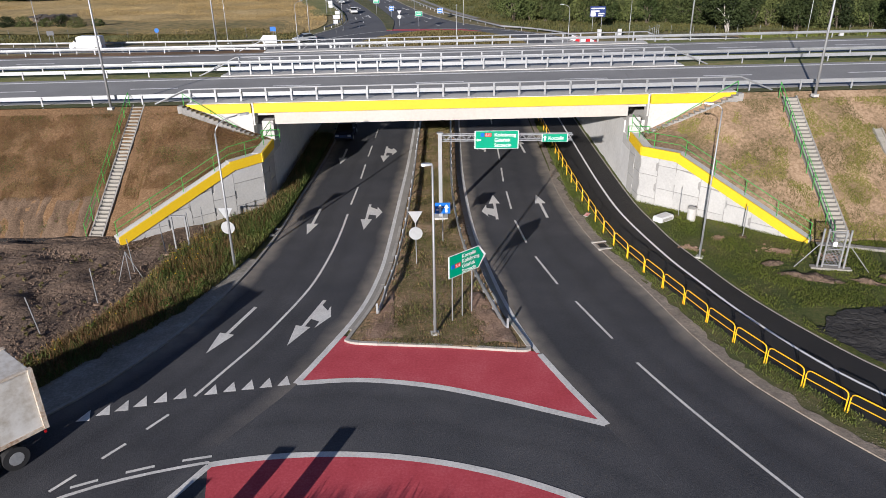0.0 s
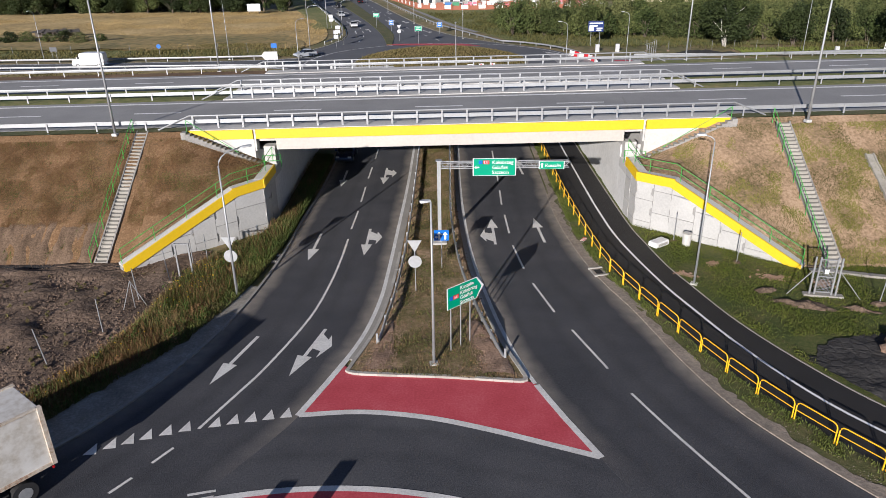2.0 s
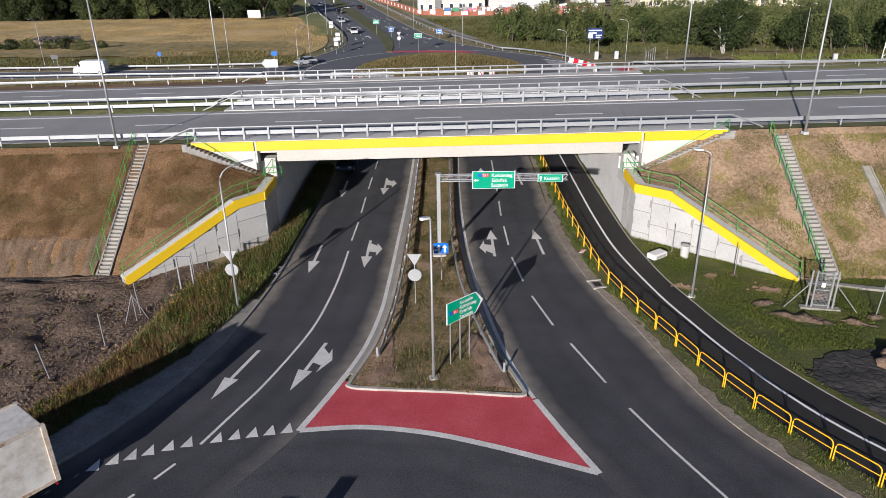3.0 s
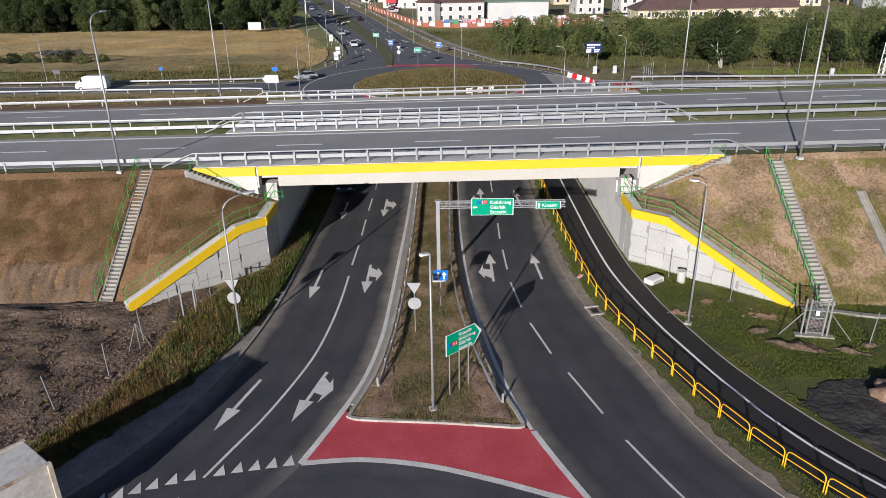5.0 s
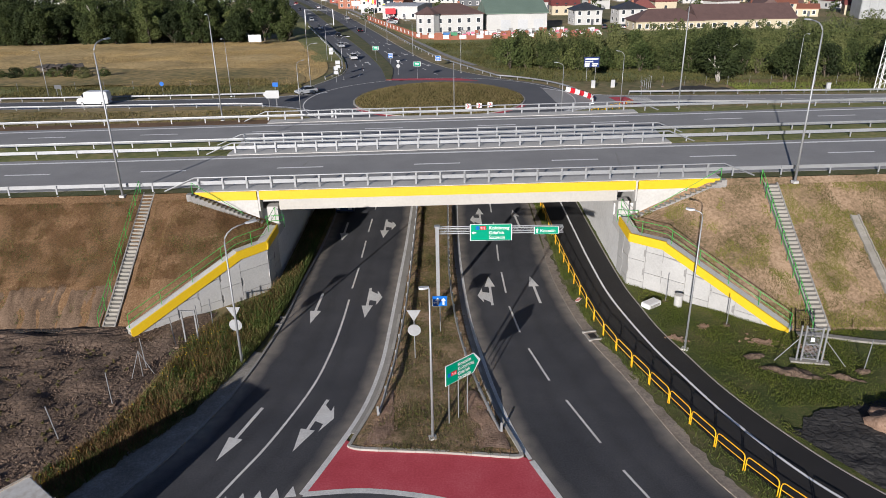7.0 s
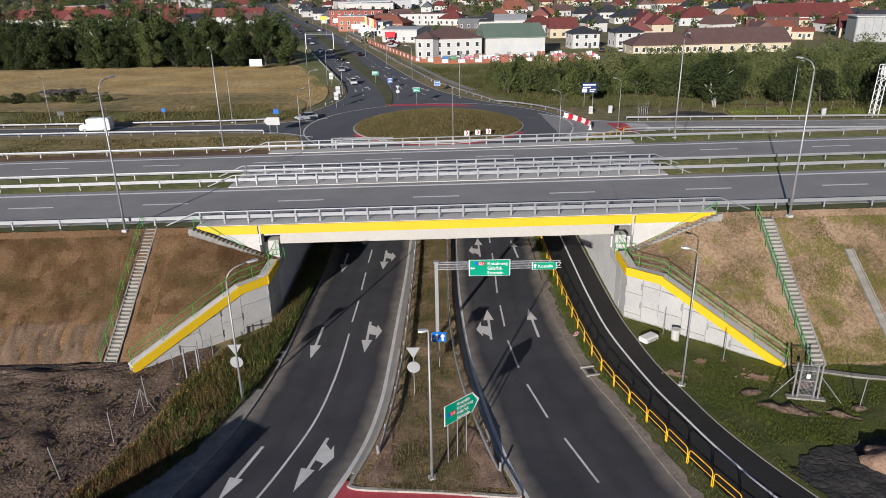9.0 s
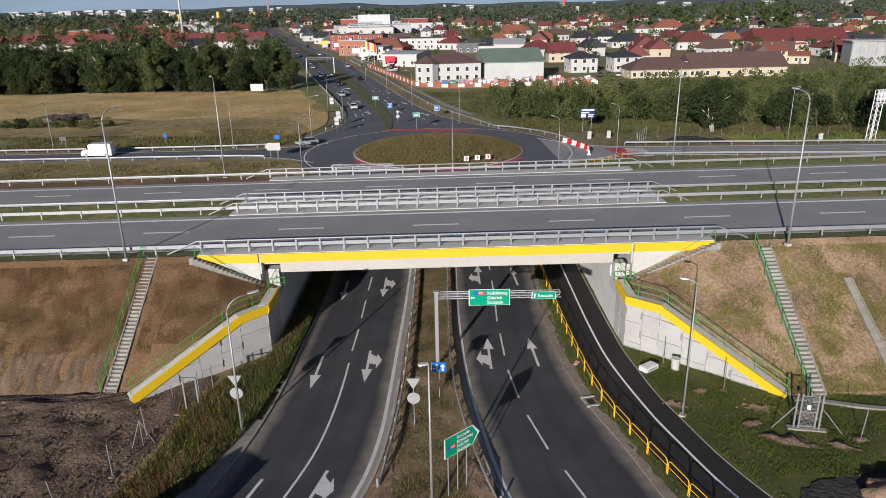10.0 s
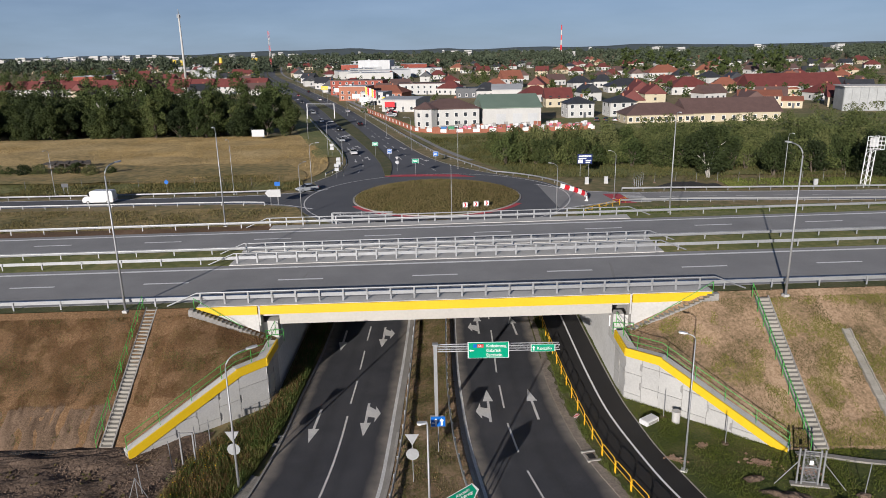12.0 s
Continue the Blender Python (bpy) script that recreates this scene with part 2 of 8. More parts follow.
# ---- mesh helpers ----
def part(name, bm, mat, parent=None, label="", smooth=False):
    me = bpy.data.meshes.new(name)
    bm.to_mesh(me)
    bm.free()
    return part_of(name, me, mat, parent, label, smooth)


def part_of(name, me, mat, parent=None, label="", smooth=False):
    if mat and not me.materials:
        me.materials.append(mat)
    if smooth:
        me.polygons.foreach_set("use_smooth", [True] * len(me.polygons))
    ob = new(name, me)
    if parent:
        ob.parent = parent
    if label:
        ob["label"] = label
    return ob


def thing(name, label, category, group="", at=(0, 0, 0), turn=0.0, kind=""):
    ob = new(name)
    ob.empty_display_size = 0.2
    ob.matrix_basis = pose(*at, 0, 0, turn)
    return tagged(ob, label, category, group, kind)


def box(bm, x0, x1, y0, y1, z0, z1, m=None):
    v = [bm.verts.new((x, y, z)) for z in (z0, z1) for y in (y0, y1) for x in (x0, x1)]
    if m:
        for w in v:
            w.co = m @ w.co
    for f in ((0, 2, 3, 1), (4, 5, 7, 6), (0, 1, 5, 4), (2, 6, 7, 3), (0, 4, 6, 2), (1, 3, 7, 5)):
        bm.faces.new([v[i] for i in f])
    return bm


def boxed(*a):
    return box(bmesh.new(), *a)


def tube(bm, pts, r, n=8, r_end=None, cap=True):
    """A round bar along points; r_end: the radius at the last one."""
    pts = [Vector(p) for p in pts]
    rings = []
    up = Vector((0, 0, 1))
    for i, p in enumerate(pts):
        d = (pts[min(i + 1, len(pts) - 1)] - pts[max(i - 1, 0)]).normalized()
        a = d.cross(up if abs(d.z) < 0.95 else Vector((1, 0, 0))).normalized()
        b = d.cross(a)
        rr = r if r_end is None else r + (r_end - r) * i / (len(pts) - 1)
        rings.append([bm.verts.new(p + (a * math.cos(t) + b * math.sin(t)) * rr) for t in (2 * math.pi * k / n for k in range(n))])
    for q, s in zip(rings, rings[1:]):
        for k in range(n):
            bm.faces.new((q[k], q[(k + 1) % n], s[(k + 1) % n], s[k]))
    if cap:
        bm.faces.new(rings[0][::-1])
        bm.faces.new(rings[-1])
    return bm


def tubed(*a, **k):
    return tube(bmesh.new(), *a, **k)


def prism(bm, poly, z0, z1, m=None):
    """Extrude a plan polygon (x, y) from z0 to z1."""
    lo = [bm.verts.new((x, y, z0)) for x, y in poly]
    hi = [bm.verts.new((x, y, z1)) for x, y in poly]
    if m:
        for w in lo + hi:
            w.co = m @ w.co
    bm.faces.new(lo[::-1])
    bm.faces.new(hi)
    for i in range(len(poly)):
        j = (i + 1) % len(poly)
        bm.faces.new((lo[i], lo[j], hi[j], hi[i]))
    return bm


def smooth_line(pts, step=1.0):
    """A smooth curve through plan or space points."""
    p = [Vector((*q, 0)) if len(q) == 2 else Vector(q) for q in pts]
    p = [2 * p[0] - p[1]] + p + [2 * p[-1] - p[-2]]
    out = []
    for a, b, c, d in zip(p, p[1:], p[2:], p[3:]):
        n = max(2, int((c - b).length / step))
        for k in range(n):
            t = k / n
            out.append(0.5 * (2 * b + (c - a) * t + (2 * a - 5 * b + 4 * c - d) * t * t + (3 * b - a - 3 * c + d) * t ** 3))
    out.append(p[-2])
    return out


def resample(line, n):
    d = [0.0]
    for a, b in zip(line, line[1:]):
        d.append(d[-1] + (b - a).length)
    xs = np.linspace(0, d[-1], n)
    arr = np.array([tuple(v) for v in line])
    return [Vector((np.interp(x, d, arr[:, 0]), np.interp(x, d, arr[:, 1]), np.interp(x, d, arr[:, 2]))) for x in xs]


def offset(line, w):
    out = []
    for i, p in enumerate(line):
        d = (line[min(i + 1, len(line) - 1)] - line[max(i - 1, 0)])
        d.z = 0
        d.normalize()
        out.append(p + Vector((-d.y, d.x, 0)) * w)
    return out


def band(bm, a, b, z0, z1=None):
    """A sheet between two lines at height z0 (top), with sides down to z1."""
    n = max(len(a), len(b))
    a, b = resample(a, n), resample(b, n)
    ta = [bm.verts.new((p.x, p.y, z0)) for p in a]
    tb = [bm.verts.new((p.x, p.y, z0)) for p in b]
    for i in range(n - 1):
        bm.faces.new((ta[i], ta[i + 1], tb[i + 1], tb[i]))
    if z1 is not None:
        la = [bm.verts.new((p.x, p.y, z1)) for p in a]
        lb = [bm.verts.new((p.x, p.y, z1)) for p in b]
        for i in range(n - 1):
            bm.faces.new((la[i + 1], ta[i + 1], ta[i], la[i]))
            bm.faces.new((tb[i], tb[i + 1], lb[i + 1], lb[i]))
        bm.faces.new((ta[0], tb[0], lb[0], la[0]))
        bm.faces.new((tb[-1], ta[-1], la[-1], lb[-1]))
    bmesh.ops.recalc_face_normals(bm, faces=bm.faces)
    rows = {}
    s = 0.0
    for i in range(n):
        s += (a[i] - a[i - 1]).length if i else 0.0
        rows[ta[i]], rows[tb[i]] = (0.0, s), (1.0, s)
    lay_uv(bm, rows)
    return bm


def lay_uv(bm, rows):
    """Across and along coordinates for a strip's faces."""
    uv = bm.loops.layers.uv.new("strip")
    for f in bm.faces:
        for lp in f.loops:
            if lp.vert in rows:
                lp[uv].uv = rows[lp.vert]


def banded(a, b, z0, z1=None):
    return band(bmesh.new(), a, b, z0, z1)


def along(line, w, z0, z1=None):
    return banded(offset(line, w / 2), offset(line, -w / 2), z0, z1)


def arc(cx, cy, r, a0, a1, n=48):
    return [Vector((cx + r * math.cos(radians(a0 + (a1 - a0) * i / n)), cy + r * math.sin(radians(a0 + (a1 - a0) * i / n)), 0)) for i in range(n + 1)]


def structure(name, bm, mat, label, category, smooth=False):
    return tagged(part(name, bm, mat, None, "", smooth), label, category, "", "structure")


def rough_sheet(name, a, b, z, amp, scale, mat, label, category, nx=40, side=0.15, seed=0.0):
    """Uneven ground between two lines."""
    n = max(len(a), len(b))
    a, b = resample(a, n), resample(b, n)
    bm = bmesh.new()
    grid = []
    for p, q in zip(a, b):
        row = []
        for k in range(nx + 1):
            u = p.lerp(q, k / nx)
            edge = min(1.0, 5 * min(k, nx - k) / nx)
            h = noise.fractal(Vector((u.x * scale + seed, u.y * scale, 0)), 0.9, 2.1, 4) * amp * edge
            row.append(bm.verts.new((u.x, u.y, z + h + amp * 0.4 * edge)))
        grid.append(row)
    for r, s in zip(grid, grid[1:]):
        for k in range(nx):
            bm.faces.new((r[k], r[k + 1], s[k + 1], s[k]))
    bmesh.ops.recalc_face_normals(bm, faces=bm.faces)
    if sum(f.normal.z for f in bm.faces) < 0:
        bmesh.ops.reverse_faces(bm, faces=bm.faces)
    return tagged(part(name, bm, mat, None, "", True), label, category, "", "structure")


# ---- ground ----
bm = bmesh.new()
rings = []
for r in (0.0, 150.0, 400.0, 900.0, 1800.0, 4800.0):
    rings.append([bm.verts.new((r * math.cos(2 * math.pi * k / 64), 60 + r * math.sin(2 * math.pi * k / 64), -0.06)) for k in range(64)] if r else [bm.verts.new((0, 60, -0.06))])
for k in range(64):
    bm.faces.new((rings[0][0], rings[1][k], rings[1][(k + 1) % 64]))
    for a, b in zip(rings[1:], rings[2:]):
        bm.faces.new((a[k], b[k], b[(k + 1) % 64], a[(k + 1) % 64]))
structure("ground", bm, FIELD, "flat meadow ground, green and straw-coloured patches", "ground")

# ---- roads below the bridge ----
RBX, RBY = -4.8, 2.7
L_OUT = smooth_line([(-10.6, 112), (-11.0, 84), (-11.0, 62), (-11.4, 52), (-11.6, 45), (-12.3, 38.4), (-13.3, 33.8), (-14.8, 29.6), (-16.5, 26.2), (-18.7, 23.2), (-22.5, 19.0), (-27, 14)])
L_IN = smooth_line([(-2.6, 112), (-3.1, 84), (-3.3, 62), (-3.6, 50), (-3.8, 43), (-4.0, 38.8), (-4.5, 35), (-5.3, 31.9), (-7.0, 27.0), (-9.0, 23.5), (-13, 17), (-18, 11)])
R_IN = smooth_line([(1.9, 112), (1.6, 84), (1.4, 62), (1.6, 51), (2.0, 44), (2.6, 39), (3.3, 34.4), (4.5, 29.4), (6.7, 23.9), (9.2, 18), (11, 12)])
R_OUT = smooth_line([(9.6, 112), (9.3, 84), (9.1, 62), (9.0, 53), (9.5, 46), (10.3, 41), (11.4, 37), (12.5, 31.8), (13.7, 27.6), (15.1, 24.8), (17.2, 21.5), (20.5, 17), (24, 12)])
W_LINE = smooth_line([(12.7, 112), (12.7, 84), (12.65, 62), (12.7, 53.7), (13.0, 47.6), (14.1, 40.7), (15.0, 37.1), (16.2, 32.9), (17.9, 28.6), (19.7, 25.6), (23, 21.4), (27, 17)])
P_OUT = smooth_line([(14.3, 112), (14.3, 84), (14.3, 62), (14.4, 51), (14.75, 46.8), (15.2, 43), (15.9, 40), (17.0, 35.6), (18.7, 31.3), (20.8, 27.4), (24.4, 22.6), (28.5, 18)])
FENCE = smooth_line([(10.3, 84), (10.3, 70), (10.3, 60), (10.45, 53), (10.75, 46), (11.15, 42), (11.9, 38.7), (13.0, 34.9), (14.2, 31), (15.8, 27.1), (17.9, 23.5), (20.9, 19.4)])
P_IN = offset(FENCE, 0.3)
structure("road_southbound", banded(L_OUT, L_IN, 0.0, -0.12), ASPHALT_LANES, "dark grey asphalt carriageway leading to the roundabout", "road")
structure("road_northbound", banded(R_IN, R_OUT, 0.0, -0.12), ASPHALT_LANES, "dark grey asphalt carriageway passing under the bridge", "road")
structure("road_roundabout", banded(arc(RBX, RBY, 14, 0, 360, 128), arc(RBX, RBY, 25.2, 0, 360, 128), -0.004, -0.12), ASPHALT_RING, "dark asphalt ring of the roundabout", "road")
structure("pavement_path", banded([p for p in P_IN] , P_OUT, 0.012, -0.1), ASPHALT_NEW, "fresh black asphalt foot and cycle path", "path")
structure("trim_path_edge", along(offset(P_OUT, 0.05), 0.09, 0.03, -0.1), KERB, "thin grey concrete edging of the path", "edging")
structure("marking_path_line", along(W_LINE, 0.17, 0.018), FRESH_PAINT, "solid white line along the black path", "road marking")

# splitter island and red areas
red = [p for p in smooth_line([(-7.0, 27.05), (-4.0, 27.25), (-0.8, 26.75), (2.2, 25.75), (4.4, 24.85), (6.7, 23.9)], 0.5)]
structure("road_red_splitter", banded(red, smooth_line([(-5.35, 31.6), (-4.9, 30.9), (0, 30.2), (4.3, 29.6), (4.6, 29.3)], 0.5), 0.006), RED, "worn red surfacing in front of the traffic island", "road")
structure("marking_red_arc", along(red, 0.35, 0.012), PAINT, "white painted arc bordering the red surfacing", "road marking")
structure("marking_red_side", along(smooth_line([(-7.05, 27.0), (-6.2, 29.3), (-5.3, 31.9)]), 0.32, 0.018), PAINT, "white painted edge of the red surfacing", "road marking")
structure("marking_red_edge", along(smooth_line([(6.75, 23.85), (5.6, 26.6), (4.6, 29.3)]), 0.32, 0.018), PAINT, "white painted edge of the red surfacing", "road marking")
structure("road_red_apron", banded(arc(RBX, RBY, 16.0, 0, 104, 64), arc(RBX, RBY, 19.4, 0, 104, 64), 0.006), RED, "red apron ring round the roundabout island", "road")
structure("marking_apron_ring", banded(arc(RBX, RBY, 19.3, 0, 104, 64), arc(RBX, RBY, 19.62, 0, 104, 64), 0.012), PAINT, "white ring line of the roundabout apron", "road marking")

structure("marking_apron_end", along([Vector((-9.45, 21.55, 0)), Vector((-10.4, 19.7, 0)), Vector((-11.4, 17.8, 0))], 0.3, 0.016), PAINT, "white painted end of the red apron", "road marking")


def dash(line, name="marking_dash", w=0.14, label="white painted lane dash"):
    return structure(name, along([Vector((*p, 0)) for p in line], w, 0.01), PAINT, label, "road marking")


for a, b in (((-7.3, 50.4), (-7.2, 54.4)), ((-7.2, 56.6), (-7.2, 60.6)), ((-7.2, 63), (-7.15, 66.6)), ((-7.1, 69.4), (-7.1, 73)), ((-7.1, 76), (-7.1, 79.6)), ((-7.0, 82.5), (-7, 86)),
             ((5.05, 68), (5.1, 72)), ((5.0, 61.5), (5.05, 65)), ((4.85, 55.5), (4.95, 59.2)), ((4.95, 49.2), (4.9, 53.1)), ((5.4, 42.9), (5.0, 46.9)), ((6.6, 36.8), (5.75, 40.7)), ((8.5, 30.7), (7.3, 34.7)), ((5.1, 74.5), (5.15, 78)), ((5.15, 81), (5.2, 84.5)),
             ((-12.2, 24.8), (-12.8, 23.8)), ((-13.3, 22.9), (-13.9, 22.0)), ((-14.5, 21.1), (-15.1, 20.2)), ((-9.5, 22.1), (-10.6, 21.85)), ((-11.6, 21.55), (-12.6, 21.2)), ((-13.5, 20.8), (-14.4, 20.4))):
    dash((a, b))
structure("marking_lane_line", along(smooth_line([(-7.3, 48.4), (-7.35, 45), (-7.55, 41), (-8.1, 36.5), (-9.5, 31.3), (-10.6, 28.4), (-11.5, 26.1)]), 0.15, 0.01), PAINT, "solid white lane line", "road marking")
structure("marking_exit_line", along(smooth_line([(9.2, 28.5), (10.0, 26.4), (11.0, 24.0), (13.0, 19.6), (15.5, 14.5)]), 0.14, 0.01), PAINT, "solid white lane line of the exit", "road marking")
structure("marking_apron_line", along(smooth_line([(-9.5, 21.75), (-11.0, 21.35), (-12.9, 20.7), (-14.7, 19.8), (-17, 18.2)]), 0.16, 0.01), PAINT, "white edge line of the roundabout", "road marking")
for x, y in ((-15.8, 24.75), (-15.1, 25.15), (-14.4, 25.45), (-13.7, 25.75), (-12.9, 26.05), (-12.1, 26.3), (-10.8, 26.6), (-10.0, 26.8), (-9.2, 26.95), (-8.4, 27.1), (-7.6, 27.25)):
    structure("marking_give_way", prism(bmesh.new(), [(x - 0.29, y - 0.4), (x + 0.29, y - 0.33), (x + 0.0, y + 0.42)], 0.005, 0.01), PAINT, "white give-way triangle on asphalt", "road marking")


def road_arrow(x, y, turn, length=4.9, branch=0):
    """A lane arrow whose tip points along the turned +y; branch: -1 left, 1 right."""
    m = pose(x, y, 0, 0, 0, turn)
    bm = bmesh.new()
    h = length / 2
    w = 0.1
    prism(bm, [(-w, -h), (w, -h), (w, h - 1.9), (-w, h - 1.9)], 0.005, 0.01, m)
    prism(bm, [(-0.42, h - 1.95), (0.42, h - 1.95), (0, h)], 0.0052, 0.0102, m)
    if branch:
        s = branch
        for k, q in enumerate(([(0.05, 0.5), (0.66, 1.1), (0.66, 2.3), (0.05, 2.1)], [(0.62, 0.55), (1.06, 1.65), (0.66, 2.98)])):
            q = [(x * s, y - h) for x, y in q]
            prism(bm, q if s > 0 else q[::-1], 0.0048 - 0.0002 * k, 0.0098 - 0.0002 * k, m)
    bmesh.ops.recalc_face_normals(bm, faces=bm.faces)
    return structure("marking_arrow", bm, PAINT, "white lane arrow" + (" with a turning branch" if branch else " pointing ahead"), "road marking")


for a in ((7.3, 49.8, 3), (7.4, 66.2, 3), (-9.6, 47.1, 178), (-9.5, 63.2, 180), (-11.4, 32.0, 164)):
    road_arrow(*a)
for a in ((3.75, 49.7, 0, 5.2, -1), (3.8, 66.8, 0, 5.2, -1), (-5.8, 47.9, 180, 5, -1), (-5.65, 63.8, 180, 5, -1), (-7.55, 32.7, 166, 4.9, -1)):
    road_arrow(*a)

structure("marking_median_edge", along([p for p in offset(L_IN, -0.04) if p.y > 31.8], 0.24, 0.016), PAINT, "worn white edge line beside the median gutter", "road marking")
structure("marking_median_edge", along([p for p in offset(R_IN, 0.04) if p.y > 29.4], 0.22, 0.016), PAINT, "worn white edge line beside the median gutter", "road marking")

# kerbs, gutters and verges
structure("trim_gutter_west", banded([p for p in offset(L_IN, -0.12) if p.y > 31.3], [p for p in offset(L_IN, 0.5) if p.y > 31.3], 0.012, -0.1), GUTTER, "pale concrete gutter strip beside the median", "gutter")
structure("trim_gutter_east", banded([p for p in offset(R_IN, 0.1) if p.y > 29.8], [p for p in offset(R_IN, -0.42) if p.y > 29.8], 0.012, -0.1), GUTTER, "pale concrete gutter strip beside the median", "gutter")
ISL = smooth_line([(-2.2, 112), (-2.65, 84), (-2.8, 62), (-3.1, 50), (-3.3, 43), (-3.55, 38.8), (-4.0, 35), (-4.75, 32.0), (-5.05, 30.9), (-4.7, 30.45), (0, 30.05), (3.7, 29.6), (4.1, 29.75), (4.0, 30.3), (2.9, 34.4), (2.2, 39), (1.65, 44), (1.25, 51), (1.05, 62), (1.25, 84), (1.5, 112)], 0.6)
cut = [i for i, p in enumerate(ISL) if p.y < 30.9]
half = (cut[0] + cut[-1]) // 2
BARE = material("bare_earth", [(0.16, 0.1, 0.065), (0.27, 0.175, 0.12), (0.37, 0.26, 0.19)], 0.95, 0, 0.9, 6, 1.0, 8)
rough_sheet("ground_median_bare", smooth_line([(-4.4, 30.6), (-4.0, 32), (-3.5, 34), (-3.15, 35.8)], 0.4), smooth_line([(-2.6, 30.6), (-2.8, 32), (-2.9, 34), (-3.0, 35.8)], 0.4), 0.13, 0.16, 0.9, BARE, "bare reddish earth on the median", "soil", 12)
rough_sheet("ground_median_bare", smooth_line([(1.9, 30.2), (1.6, 32), (1.2, 34), (1.3, 35.6)], 0.4), smooth_line([(3.6, 30.1), (3.2, 32), (2.5, 34), (2.0, 35.6)], 0.4), 0.13, 0.16, 0.9, BARE, "bare reddish earth on the median", "soil", 12)
rough_sheet("ground_median", ISL[:half], ISL[half:][::-1], 0.08, 0.10, 0.6, MEDIAN, "patchy brown and green turf of the median", "grass", 14)
kerb = structure("kerb_median", along(ISL, 0.17, 0.115, -0.1), GUTTER, "pale concrete kerb of single stones round the median", "kerb")
round_end = [p for p in ISL if p.y < 46]
stones = int(sum((b - a).length for a, b in zip(round_end, round_end[1:])))
round_end = resample(round_end, stones * 4 + 1)
for k in range(stones):
    run = [p.copy() for p in round_end[4 * k:4 * k + 5]]
    run[0], run[-1] = run[0].lerp(run[1], 0.05), run[-1].lerp(run[-2], 0.05)
    part("kerb_stone", along(run, 0.2, 0.13 + 0.004 * (k % 3), -0.08), KERB, kerb)
rough_sheet("ground_verge_east", R_OUT, offset(FENCE, 0.3) , 0.02, 0.05, 0.5, VERGE, "narrow grass strip beside the path", "grass", 8)
def fray(line, side, near, far, seed):
    """A line set off to one side by a width that wanders between near and far."""
    fine = resample(line, len(line) * 4)
    return [p.lerp(q, near + (far - near) * max(0.0, min(1.0, 0.5 + 0.6 * noise.fractal(Vector((p.x * 0.9, p.y * 0.9, seed)), 0.8, 2.1, 4)))) for p, q in zip(fine, offset(fine, side))]


structure("kerb_east", along([p for p in offset(R_OUT, 0.05) if p.y < 58], 0.2, 0.065, -0.1), SAND, "flush pale concrete edge of the carriageway", "kerb")
structure("trim_sandy_edge", banded(offset(R_OUT, 0.14), fray(R_OUT, 1.0, 0.25, 0.95, 3.0), 0.06, 0.0), SAND, "sandy strip washed along the road edge", "ground")
structure("kerb_west", along(offset(L_OUT, -0.1), 0.16, 0.1, -0.1), GUTTER, "dark kerb along the carriageway", "kerb")
WEST = smooth_line([(-11.5, 70), (-11.6, 55), (-11.85, 48), (-12.5, 42), (-13.5, 37.5), (-14.9, 33.4), (-16.5, 30.6), (-18.0, 28.3), (-19.2, 26.0), (-21.0, 23.0), (-26, 17)])
structure("ground_gravel", banded([p for p in L_OUT if p.y < 41], fray([p for p in WEST if p.y < 41], -1.0, -0.35, 0.75, 8.0), 0.07, -0.1), GRAVEL, "grey gravel shoulder beside the road", "gravel")
V_OUT = smooth_line([(-13.4, 70), (-13.4, 52), (-15.5, 47), (-17.6, 42.6), (-18.2, 37), (-19.3, 32), (-21.1, 28.2), (-23, 25.5), (-30, 19)])
rough_sheet("ground_verge_west", WEST, V_OUT, 0.05, 0.2, 0.5, VERGE, "weedy grass verge, green and straw-coloured", "grass", 20)
M_OUT = smooth_line([(-16.5, 48.5), (-23, 44.6), (-45, 44.4), (-110, 44.4)])
rough_sheet("ground_field_soil", smooth_line([(-17.0, 46.5), (-17.6, 42.6), (-18.2, 37), (-19.3, 32), (-21.1, 28.2), (-23, 25.5), (-30, 19), (-36, 5), (-40, -30)]), smooth_line([(-20.5, 45), (-24, 44.6), (-45, 44.4), (-75, 44), (-90, 30), (-95, 10), (-95, -30)]), 0.02, 0.30, 0.55, SOIL, "bare brown turned soil with clods and ruts", "soil", 130)
rough_sheet("ground_lawn_east", offset(P_OUT, 0.1)[30:], smooth_line([(15.6, 84), (15.4, 52), (17.6, 49), (24, 43), (28, 42), (50, 42), (80, 35), (80, 10)]), 0.02, 0.12, 0.4, LAWN, "fresh green grass beside the path", "grass", 60)

# ---- highway, bridge and embankments ----
def grade(x):
    return 0.0128 * max(-90.0, min(90.0, x))


HZ = 7.15
XS = [-700, -300, -150, -90, -60, -45, -35, -28, -24, -20, -16, -13, -8, 0, 8, 13, 15, 18, 23, 28, 36, 45, 60, 90, 150, 300, 700]


